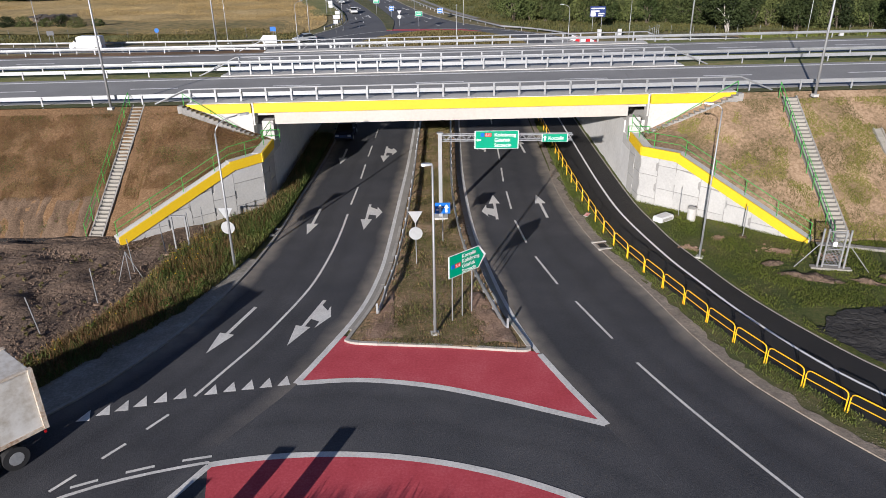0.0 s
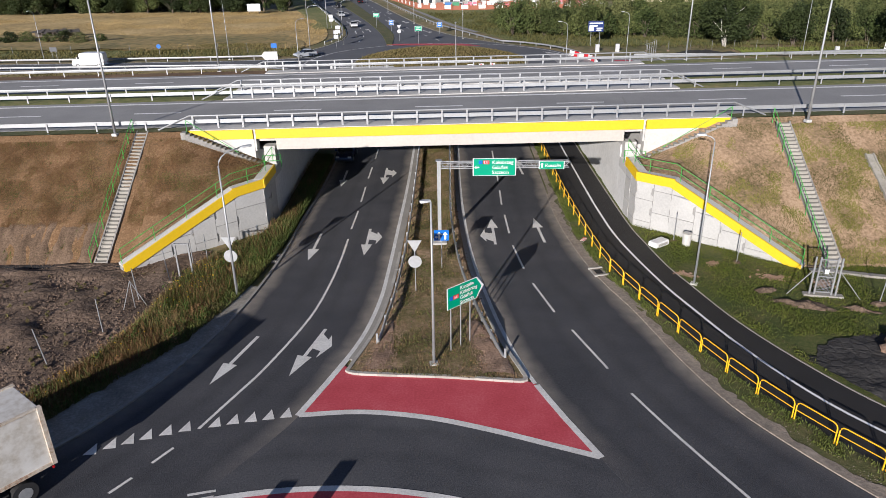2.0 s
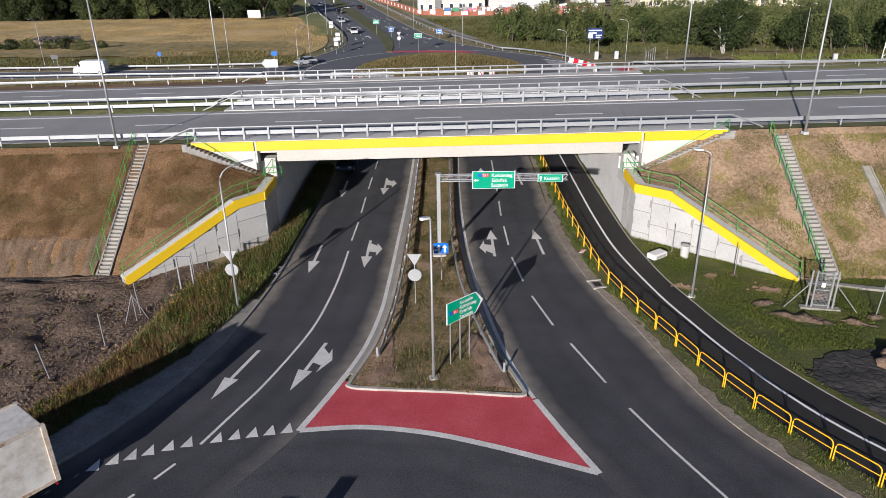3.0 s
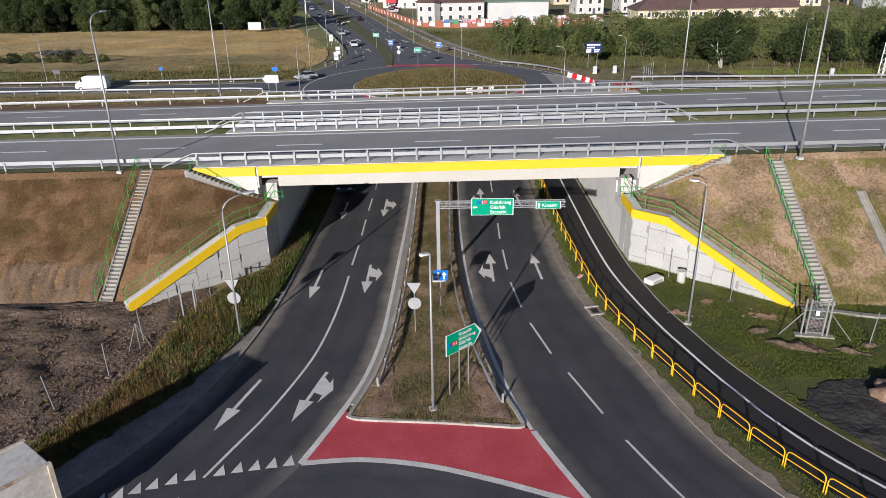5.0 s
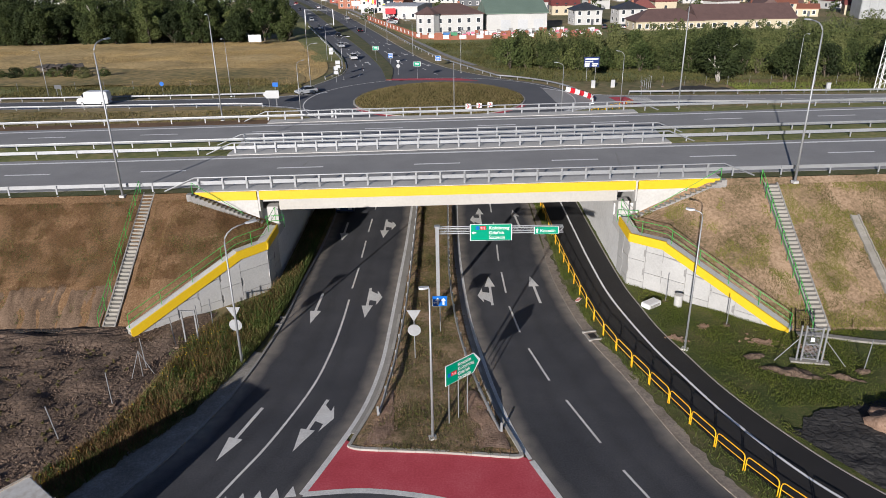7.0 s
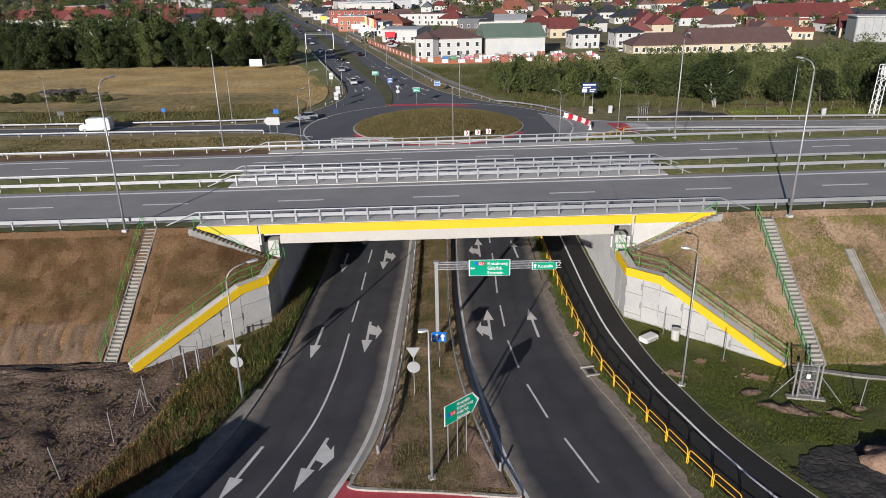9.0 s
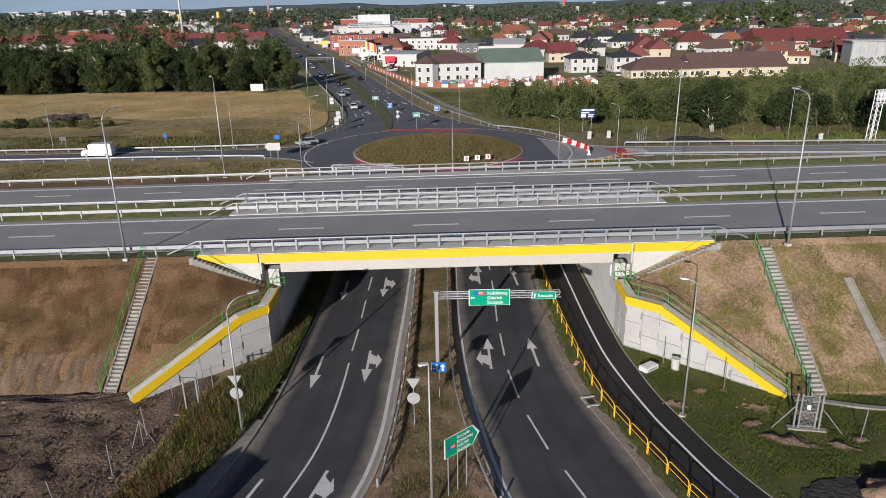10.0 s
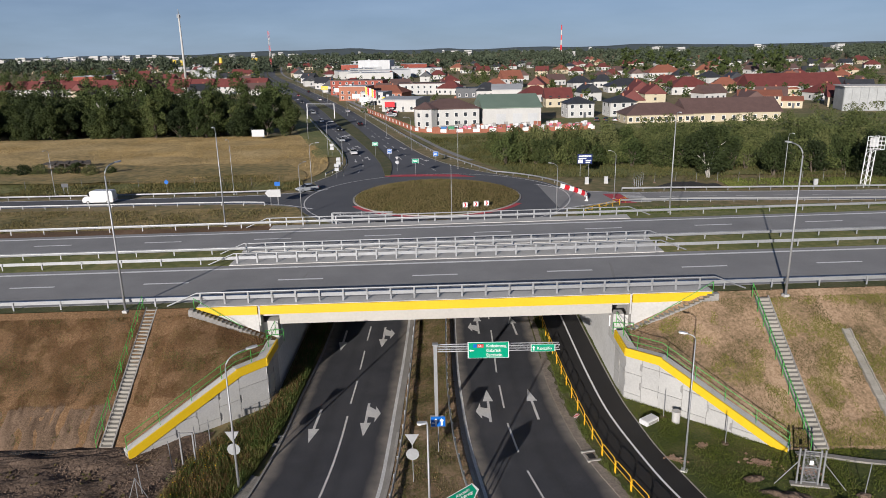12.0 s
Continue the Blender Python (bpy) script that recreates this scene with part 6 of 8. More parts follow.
house(38, 400, 16, 20, 4.8, 2.6, 0, -5, "white", "grey", "white workshop with a grey roof", "workshop", "shops", 4, 1)
sheet = thing("wrapped_building", "building shell wrapped in pale grey sheeting", "building", at=(172, 288, 0), turn=-12)
SHEET = material("grey_sheeting", [(0.3, 0.31, 0.31), (0.42, 0.43, 0.43)], 0.7, 0, 0.4, 2, 0.6, 0.8, local=True)
bm = boxed(-9, 9, -6, 6, 0, 9.4)
bmesh.ops.bevel(bm, geom=bm.edges[:], offset=0.3, segments=2, affect="EDGES")
part("sheeting", bm, SHEET, sheet)
for k in range(7):
    part("scaffold_pole", tubed([(-9 + 3 * k, -6.25, -0.1), (-9 + 3 * k, -6.25, 10)], 0.06, 6), STEEL_DULL, sheet)
part("slab", boxed(-9.6, 9.6, -6.6, 6.6, 9.41, 9.75), CONCRETE, sheet)

# rows of houses, each kind built once
row_house = house(-122, 482, 15, 11, 5.0, 5.2, 0.0, -6, "white", "red", "white terraced house with a steep red roof", "house", "red-roofed terrace", 4, 2, far=True)
for k in range(1, 11):
    copy_thing(row_house, pose(-122 - 18.2 * k, 482 + 1.5 * k + (6 if k % 3 == 0 else 0), 0, 0, 0, -6 if k % 4 else 84))
kinds_h = [house(-150, 452, 12, 10, 4.4, 4.0, 0.0, 30, "white", "dark", "white house with a dark gabled roof", storeys=2, far=True),
           house(92, 468, 13, 11, 4.0, 4.2, 5.0, 12, "white", "dark", "white house with a dark hipped roof", far=True),
           house(62, 452, 12, 10, 4.2, 4.4, 0.0, 75, "cream", "red", "cream house with a red gabled roof", storeys=2, far=True),
           house(230, 470, 15, 12, 4.0, 4.5, 6.0, 5, "cream", "orange", "cream house with an orange hipped roof", far=True),
           house(84, 520, 13, 10, 3.8, 3.8, 0.0, 20, "white", "brown", "white house with a brown gabled roof", far=True),
           house(260, 520, 14, 11, 3.8, 4.0, 5.5, -10, "white", "red", "white house with a red hipped roof", far=True)]
spots = []
while len(spots) < 200:
    y = 300 + 1000 * rnd.random() ** 1.5
    x = rnd.uniform(-0.56, 0.62) * y
    road = np.interp(y, [300, 440, 600, 860, 1250], [-40, -83, -131, -205, -291])
    if abs(x - road) < 20 or (x < road and y < 440) or (x > road and y < 400 and x < 40) or (40 < x < 130 and y < 300) or any((x - a) ** 2 + (y - b) ** 2 < 26 ** 2 for a, b in spots):
        continue
    spots.append((x, y))
    east = x > 0
    i = rnd.choice((0, 1, 1, 2, 3, 4, 4, 5, 5)) if east else rnd.choice((0, 2, 5, 2, 4))
    copy_thing(kinds_h[i], pose(x, y, 0, 0, 0, rnd.choice((0, 90, 15, -20, 105)) + rnd.uniform(-6, 6)))

# big sheds along the road into town, and far blocks of flats
big = [house(-60, 640, 40, 22, 7, 0, 0, 0, "white", "grey", "long white commercial shed in the town", "warehouse", "far sheds", 8, 1, True, far=True),
       house(-20, 720, 46, 20, 8, 0, 0, 0, "grey", "grey", "long grey commercial shed in the town", "warehouse", "far sheds", 8, 1, True),
       house(-100, 900, 40, 24, 9, 0, 0, 0, "red", "grey", "red commercial shed in the town", "warehouse", "far sheds", 8, 1, True)]
for k in range(34):
    y = 640 + 34 * k + rnd.uniform(-10, 10)
    road = float(np.interp(y, [440, 600, 860, 1250, 1800], [-83, -131, -205, -291, -420]))
    side = 1 if k % 3 else -1
    copy_thing(big[k % 2 if k % 7 else 2], pose(road + side * rnd.uniform(45, 200), y, 0, 0, 0, 15 + rnd.choice((0, 90))))
flats = thing("apartment_block", "pale block of flats on the horizon", "apartment block", "far flats", at=(-900, 2300, 0))
part("wall", boxed(-24, 24, -6, 6, -0.5, 16), WALLS["white"], flats)
for s in range(3):
    part("window_band", boxed(-23, 23, -6.05, -5.98, 4.3 + 4 * s, 5.5 + 4 * s), GLASS, flats)
for k in range(110):
    y = rnd.uniform(1750, 2300) if k < 80 else rnd.uniform(1900, 2900)
    x = y * (rnd.uniform(-0.62, -0.34) if k < 80 else rnd.uniform(-0.3, 0.6))
    copy_thing(flats, pose(x, y, 0, 0, 0, rnd.choice((0, 0, 12, -15)))).scale = (rnd.uniform(0.15, 0.5), 1, rnd.uniform(0.6, 1.45))
for x, y, h, r in ((-470, 1290, 15, 3.2), (-461, 1300, 14, 3), (-400, 1330, 17, 2.8), (-330, 1280, 16, 3), (-323, 1284, 16, 3)):
    t = thing("silo", "bright yellow silo tower beyond the woods", "silo", "yellow silos", at=(x, y, 0))
    part("shell", tubed([(0, 0, 0), (0, 0, h)], r, 20), WALLS["yellow"], t)
    part("cap", tubed([(0, 0, h), (0, 0, h + 1.5)], r, 20, r * 0.3), ROOFS["grey"], t)

# masts and chimneys
t = thing("radio_mast", "tall white tubular radio mast above the woods", "mast", at=(-233, 663, 0))
part("tube", tubed([(0, 0, 0), (0, 0, 32), (0, 0, 60)], 1.15, 16, 0.7), WALLS["white"], t, "", True)
for k in range(6):
    a = k * math.pi / 3
    part("antenna_panel", tubed([(1.3 * math.cos(a), 1.3 * math.sin(a), 57.2), (1.3 * math.cos(a), 1.3 * math.sin(a), 60.4)], 0.4, 6), ROOFS["grey"], t)
part("tip", tubed([(0, 0, 60), (0, 0, 65)], 0.3, 6), STEEL, t)
t = thing("chimney_stack", "red and white banded chimney on the horizon", "chimney", at=(372, 2200, 0))
for k in range(6):
    part("band", tubed([(0, 0, 14.4 * k), (0, 0, 14.4 * k + 14.4)], 2.9 - 0.24 * k, 16, 2.66 - 0.24 * k), SIGN_RED if k % 2 else WALLS["white"], t)
t = thing("lattice_mast", "thin red and white lattice mast over the town", "mast", at=(-232, 1000, 0))
for k in range(6):
    b = bmesh.new()
    for q in range(3):
        a = q * 2.09
        tube(b, [(1.2 * math.cos(a), 1.2 * math.sin(a), 9 * k), (1.1 * math.cos(a), 1.1 * math.sin(a), 9 * k + 9)], 0.16, 5)
        tube(b, [(1.2 * math.cos(a), 1.2 * math.sin(a), 9 * k), (1.1 * math.cos(a + 2.09), 1.1 * math.sin(a + 2.09), 9 * k + 9)], 0.12, 5)
    part("section", b, SIGN_RED if k % 2 else WALLS["white"], t)

# goods yard in front of the shop
WRAP = {"pink": material("pink_wrap", [(0.6, 0.12, 0.2), (0.72, 0.25, 0.32)], 0.4, 0, 0.6, 4, 0.3, local=True),
        "white": material("white_wrap", [(0.6, 0.6, 0.6), (0.78, 0.78, 0.78)], 0.4, 0, 0.6, 4, 0.3, local=True),
        "brick": material("brick_pallet", [(0.26, 0.09, 0.055), (0.36, 0.14, 0.085)], 0.9, 0, 0.6, 4, 0.4, local=True),
        "grey": material("paver_pallet", [(0.26, 0.25, 0.24), (0.38, 0.37, 0.35)], 0.9, 0, 0.6, 4, 0.4, local=True),
        "green": material("green_container", shades((0.05, 0.25, 0.12), 0.1), 0.6, 0, 0.6, 4, 0.1, local=True),
        "blue": material("blue_container", shades((0.04, 0.16, 0.4), 0.1), 0.6, 0, 0.6, 4, 0.1, local=True)}
PALLET_BASE = shared("pallet_base", lambda: box(box(box(boxed(-0.6, 0.6, -0.5, 0.5, 0.1, 0.15), -0.6, 0.6, -0.5, -0.4, 0, 0.1), -0.6, 0.6, -0.05, 0.05, 0, 0.1), -0.6, 0.6, 0.4, 0.5, 0, 0.1), BARK)
loads = {}
for c in WRAP:
    b = boxed(-0.58, 0.58, -0.48, 0.48, 0.151, 1.6)
    bmesh.ops.bevel(b, geom=b.edges[:], offset=0.07, segments=1, affect="EDGES")
    loads[c] = shared("load", lambda: b, WRAP[c])
for row in range(4):
    for k in range(34):
        if rnd.random() < 0.22:
            continue
        c = rnd.choice(("pink", "white", "pink", "brick", "grey", "white", "brick")) if row < 2 else rnd.choice(("white", "brick", "grey"))
        x, y = 3.0 + 1.45 * k, 235.5 + 3.1 * row + rnd.uniform(-0.3, 0.3)
        t = thing("pallet", {"pink": "pallet of goods in pink plastic wrap", "white": "pallet of goods in white plastic wrap", "brick": "pallet stacked with red bricks", "grey": "pallet stacked with grey pavers", "green": "", "blue": ""}[c], "pallet", "yard pallets", at=(x, y, 0.02), turn=rnd.uniform(-6, 6))
        part_of("pallet_base", PALLET_BASE, None, t)
        o = part_of("load", loads[c], None, t)
        o.scale = (1, 1, rnd.uniform(0.75, 1.5))
for x, c in ((-1, "brick"), (1.6, "blue"), (4.0, "green")):
    t = thing("skip_container", "painted steel container at the yard fence", "container", "yard containers", at=(x, 233.8, 0.02))
    b = boxed(-1.1, 1.1, -0.9, 0.9, 0, 2.3)
    bmesh.ops.bevel(b, geom=b.edges[:], offset=0.06, segments=1, affect="EDGES")
    part("shell", b, WRAP[c], t)
    part("lid", boxed(-1.14, 1.14, -0.94, 0.94, 2.31, 2.4), WRAP["grey"], t)
fence = thing("yard_fence", "brick and panel fence of the goods yard", "fence", at=(2, 231.5, 0))
pier = shared("pier", lambda: boxed(-0.25, 0.25, -0.25, 0.25, -0.1, 1.9), WRAP["brick"])
slab = shared("fence_panel", lambda: boxed(-1.3, 1.3, -0.04, 0.04, 0.1, 1.4), WRAP["brick"])
board = shared("notice_panel", lambda: boxed(-1.2, 1.2, -0.1, -0.05, 0.45, 1.5), SIGN_WHITE)
line = resample([Vector((-32, 318, 0)), Vector((-8, 238, 0)), Vector((2, 231.5, 0)), Vector((52, 234.5, 0))], 54)
for k, (a, b) in enumerate(zip(line, line[1:])):
    turn = math.atan2(b.y - a.y, b.x - a.x)
    for nm, me, p in (("pier", pier, a), ("fence_panel", slab, a.lerp(b, 0.5)), ("notice_panel", board, a.lerp(b, 0.5))):
        if nm == "notice_panel" and k % 2:
            continue
        o = under(part_of(nm, me, None, fence), fence)
        o.location, o.rotation_euler = p, (0, 0, turn)

# ---- vehicles ----
CAR = {c: material("car_" + c, shades(v, 0.05), 0.25, 0.2, 1, 6, 0) for c, v in (("white", (0.75, 0.75, 0.74)), ("silver", (0.42, 0.44, 0.46)), ("black", (0.015, 0.016, 0.018)), ("navy", (0.015, 0.025, 0.07)), ("red", (0.35, 0.03, 0.03)))}
CAR_GLASS = material("car_glass", shades((0.015, 0.017, 0.02), 0.1), 0.05, 0, 1, 5, 0)
HEADLIGHT = material("headlight_glass", shades((0.75, 0.76, 0.78), 0.04), 0.1, 0.2, 1, 5, 0)
TAIL = material("tail_light", shades((0.4, 0.01, 0.012), 0.05), 0.2, 0, 1, 5, 0)
TYRE = shared("tyre", lambda: tubed([(0, -0.1, 0), (0, 0.1, 0)], 0.32, 16), BLACK)
RIM = shared("rim", lambda: tubed([(0, -0.112, 0), (0, 0.112, 0)], 0.2, 12), STEEL)


def side_shape(profile, y0, y1, inset=0.0):
    """Extrude a side profile (x, z) between y0 and y1, narrowed towards the top."""
    bm = bmesh.new()
    zs = [z for _, z in profile]
    top = max(zs)
    low = min(zs)
    rows = []
    for s, y in ((1, y0), (-1, y1)):
        rows.append([bm.verts.new((x, y + s * inset * (z - low) / (top - low), z)) for x, z in profile])
    bm.faces.new(rows[0][::-1])
    bm.faces.new(rows[1])
    n = len(profile)
    for i in range(n):
        bm.faces.new((rows[0][i], rows[0][(i + 1) % n], rows[1][(i + 1) % n], rows[1][i]))
    bmesh.ops.recalc_face_normals(bm, faces=bm.faces)
    return bm


def car(x, y, turn, colour, label, van=False, z=0.015):
    t = thing("van" if van else "car", label, "van" if van else "car", "traffic", at=(x, y, z), turn=turn)
    if van:
        body = [(-2.9, 0.3), (-2.95, 0.9), (-2.85, 2.35), (-2.6, 2.5), (1.0, 2.5), (1.35, 2.4), (2.2, 1.45), (2.8, 1.2), (2.95, 0.7), (2.9, 0.3)]
        b = side_shape(body, -1.0, 1.0, 0.1)
        wheel_x, L = (-1.9, 1.9), 2.95
        glass = [(1.42, 1.5), (1.52, 2.2), (2.12, 1.5)]
        g = side_shape(glass, -1.0, 1.0, 0.05)
        w = boxed(1.36, 1.5, -0.8, 0.8, 1.5, 2.25)
    else:
        body = [(-2.15, 0.28), (-2.2, 0.6), (-2.12, 0.95), (-1.6, 1.02), (0.75, 1.0), (1.75, 0.86), (2.1, 0.68), (2.18, 0.4), (2.1, 0.25)]
        b = side_shape(body, -0.88, 0.88, 0.06)
        wheel_x, L = (-1.3, 1.32), 2.2
        g = side_shape([(-1.75, 1.0), (-1.2, 1.4), (-0.1, 1.46), (0.25, 1.4), (1.0, 0.98)], -0.8, 0.8, 0.16)
    bmesh.ops.bevel(b, geom=b.edges[:], offset=0.07, segments=2, affect="EDGES")
    bd = part("body", b, CAR[colour], t)
    part("glazing", g, CAR_GLASS, t, "dark window glass")
    if van:
        part("windscreen", w, CAR_GLASS, t)
    else:
        part("roof", side_shape([(-1.2, 1.405), (-1.15, 1.44), (-0.1, 1.5), (0.2, 1.45), (0.22, 1.41)], -0.66, 0.66, 0.03), CAR[colour], t)
    for wx in wheel_x:
        for wy in (-0.8, 0.8):
            o = part_of("wheel", TYRE, None, t)
            o.location = (wx, wy + (0.1 if van and wy > 0 else -0.1 if van else 0), 0.32)
            part_of("rim", RIM, None, o)
    for wy in (-0.6, 0.6):
        part("headlight", boxed(L - 0.14, L + 0.012, wy - 0.17, wy + 0.17, 0.6, 0.76), HEADLIGHT, t)
        part("tail_light", boxed(-L - 0.02, -L + 0.12, wy - 0.17, wy + 0.17, 0.7, 0.88), TAIL, t)
    part("bumper", boxed(L - 0.1, L + 0.05, -0.78, 0.78, 0.28, 0.45), BLACK, t)
    for wy in (-1, 1):
        part("mirror", boxed(0.75 if not van else 1.7, 0.95 if not van else 1.9, wy * (0.93 if not van else 1.06) - 0.08, wy * (0.93 if not van else 1.06) + 0.08, 1.0 if not van else 1.5, 1.16 if not van else 1.8), CAR[colour], t)
    return t


car(-65, 131.2, 180, "white", "white panel van on the slip road", True)
car(-10.1, 70.0, -91, "navy", "dark blue car in the shade under the bridge")
car(-26.8, 139, 215, "silver", "silver car entering the far roundabout")
for a, b, f, k, c, lb in ((NL, NML, 0.3, 14, "white", "white car on the town road"), (NL, NML, 0.3, 24, "silver", "silver car on the town road"), (NL, NML, 0.72, 34, "black", "black car on the town road"), (NL, NML, 0.3, 46, "white", "white car on the town road"),
                          (NMR, NR, 0.3, 40, "black", "black car on the town road"), (NMR, NR, 0.7, 62, "silver", "silver car on the town road"), (NL, NML, 0.3, 60, "silver", "silver car on the town road"), (NL, NML, 0.3, 84, "black", "black car on the town road"),
                          (NMR, NR, 0.3, 90, "white", "white car on the town road"), (NL, NML, 0.7, 105, "red", "red car on the town road"), (NMR, NR, 0.7, 120, "black", "black car on the town road"), (NL, NML, 0.3, 130, "white", "white car on the town road")):
    ln = between(a, b, f)
    p, q = ln[k], ln[k + 1]
    car(p.x, p.y, math.degrees(math.atan2(q.y - p.y, q.x - p.x)) + (180 if a is NL else 0), c, lb)
for k, c in enumerate(("silver", "white", "black", "red", "white", "silver", "navy")):
    car(-20 + 2.6 * k * 0.4 - k * 1.2, 296 + 5.2 * k, 5 + 8 * (k % 3), c, "parked %s car outside the shops" % ("dark" if c in ("navy", "black") else c))
for k, c in enumerate(("black", "navy", "silver")):
    car(58.5 + 3.4 * k, 262, 80, c, "parked car beside the bungalow")

# lorry with a container, on the western lanes
WHITE_CAB = material("lorry_paint", [(0.74, 0.74, 0.73), (0.82, 0.82, 0.81)], 0.25, 0, 0.6, 5, 0)
BOX = material("container_paint", [(0.42, 0.38, 0.32), (0.6, 0.58, 0.54), (0.7, 0.69, 0.66)], 0.55, 0, 0.5, 3.0, 0.15, local=True)
RUST = material("rusty_container_frame", [(0.22, 0.1, 0.045), (0.5, 0.42, 0.33), (0.62, 0.58, 0.52)], 0.8, 0, 1.2, 7, 0.3, local=True)
lorry = thing("container_lorry", "white articulated lorry carrying a worn white container", "lorry", at=(-17.0, 23.2, 0.015), turn=232)
b = boxed(0.0, 12.1, -1.19, 1.19, 1.26, 3.98)
part("container", b, BOX, lorry, "dirty white smooth-sided container with rust stains")
cont = lorry.children[0]
for x in (0.0, 12.1):
    for y in (-1.19, 1.19):
        part("corner_post", boxed(x - 0.09, x + 0.09, y - 0.09, y + 0.09, 1.22, 4.02), RUST, cont)
for y in (-1.19, 1.19):
    part("top_rail", boxed(0.1, 12.0, y - 0.06, y + 0.06, 3.93, 4.03), RUST, cont)
    part("bottom_rail", boxed(0.1, 12.0, y - 0.06, y + 0.06, 1.2, 1.34), RUST, cont)
for y in (-0.6, 0.6):
    part("container_door", boxed(-0.07, -0.005, y - 0.57, y + 0.57, 1.36, 3.86), BOX, cont)
    for d in (-0.25, 0.25):
        part("lock_rod", tubed([(-0.1, y + d, 1.4), (-0.1, y + d, 3.85)], 0.025, 6), STEEL_DULL, cont)
part("chassis", box(boxed(0.1, 12.6, -0.55, -0.35, 0.85, 1.2), 0.1, 12.6, 0.35, 0.55, 0.85, 1.2), BLACK, lorry)
LW = shared("lorry_tyre", lambda: tubed([(0, -0.16, 0), (0, 0.16, 0)], 0.5, 20), BLACK)
LR = shared("lorry_rim", lambda: tubed([(0, -0.172, 0), (0, 0.172, 0)], 0.28, 14), STEEL_DULL)
for x in (1.3, 2.6, 3.9, 11.5, 15.3):
    for y in (-1.02, 1.02):
        o = part_of("wheel", LW, None, lorry)
        o.location = (x, y, 0.5)
        part_of("rim", LR, None, o)
part("side_guard", box(box(boxed(5.2, 9.6, -1.2, -1.15, 0.55, 0.72), 5.2, 9.6, -1.2, -1.15, 0.85, 1.0), 5.2, 9.6, 1.15, 1.2, 0.55, 1.0), WHITE_CAB, lorry)
b = side_shape([(14.0, 0.45), (14.0, 3.5), (14.3, 3.85), (15.4, 3.75), (16.1, 3.2), (16.3, 2.3), (16.35, 0.45)], -1.24, 1.24, 0.06)
bmesh.ops.bevel(b, geom=b.edges[:], offset=0.1, segments=3, affect="EDGES")
part("cab", b, WHITE_CAB, lorry)
part("windscreen", side_shape([(16.16, 2.9), (16.3, 2.1), (16.37, 2.1), (16.24, 2.9)], -1.1, 1.1), CAR_GLASS, lorry)
part("side_window", boxed(15.0, 15.9, -1.26, 1.26, 2.1, 2.85), CAR_GLASS, lorry)
part("grille", boxed(16.34, 16.4, -0.75, 0.75, 0.8, 1.7), STEEL_DULL, lorry)
part("roof_hatch", boxed(14.7, 15.2, -0.35, 0.35, 3.78, 3.86), CAR_GLASS, lorry)
for y in (-0.85, 0.85):
    part("headlight", boxed(16.3, 16.42, y - 0.2, y + 0.2, 0.6, 0.82), HEADLIGHT, lorry)
    part("tail_light", boxed(-0.02, 0.06, y - 0.2, y + 0.2, 0.9, 1.02), TAIL, lorry)
part("tank", tubed([(12.7, -0.95, 0.75), (14.0, -0.95, 0.75)], 0.32, 14), STEEL, lorry)
for k, m in enumerate((CAR["navy"], SIGN_RED, SIGN_RED, CAR["navy"])):
    part("logo_patch", boxed(11.2, 11.75, -1.24, -1.232, 3.35 - 0.5 * k, 3.7 - 0.5 * k), m, lorry)
    part("logo_patch", boxed(11.2, 11.75, 1.232, 1.24, 3.35 - 0.5 * k, 3.7 - 0.5 * k), m, lorry)

# ---- small things by the roads ----
t = thing("steel_gate", "galvanised mesh gate leaf in a frame on the grass", "gate", at=(22.7, 38.5, 0.1), turn=-12)
for x in (0.0, 0.28, 1.25, 1.5):
    part("post", boxed(x - 0.05, x + 0.05, -0.05, 0.05, -0.2, 2.6), FENCE_GREY, t)
for z in (0.25, 1.3, 2.45):
    part("cross_bar", boxed(0.28, 1.25, -0.03, 0.03, z - 0.03, z + 0.03), FENCE_GREY, t)
mesh_wire = bmesh.new()
for k in range(12):
    tube(mesh_wire, [(0.33 + 0.075 * k, 0, 0.25), (0.33 + 0.075 * k, 0, 2.45)], 0.008, 4)
for k in range(22):
    tube(mesh_wire, [(0.3, 0, 0.3 + 0.1 * k), (1.22, 0, 0.3 + 0.1 * k)], 0.008, 4)
part("wire_mesh", mesh_wire, FENCE_GREY, t)
part("notice", boxed(0.62, 0.85, -0.05, -0.03, 1.5, 1.8), SIGN_WHITE, t)
for s, x in ((-1, 0.0), (1, 1.5)):
    part("brace", tubed([(x, 0, 1.7), (x + s * 1.35, -0.25, 0.05)], 0.03, 6), FENCE_GREY, t)
part("base_strip", boxed(-0.35, 1.95, -0.22, 0.22, -0.2, 0.1), GUTTER, t, "rough concrete footing strip")


def fence_post(x, y, h=2.4, lean=0.0, label="galvanised fence post standing in the grass"):
    t = thing("fence_post", label, "fence post", "fence posts", at=(x, y, 0.0))
    part("post", tubed([(0, 0, -0.3), (lean, 0, h)], 0.032, 6), FENCE_GREY, t)
    b = bmesh.new()
    tube(b, [(0, 0, -0.1), (0, 0, 0.14)], 0.32, 9, 0.22)
    part("footing", b, SOIL, t)
    return t


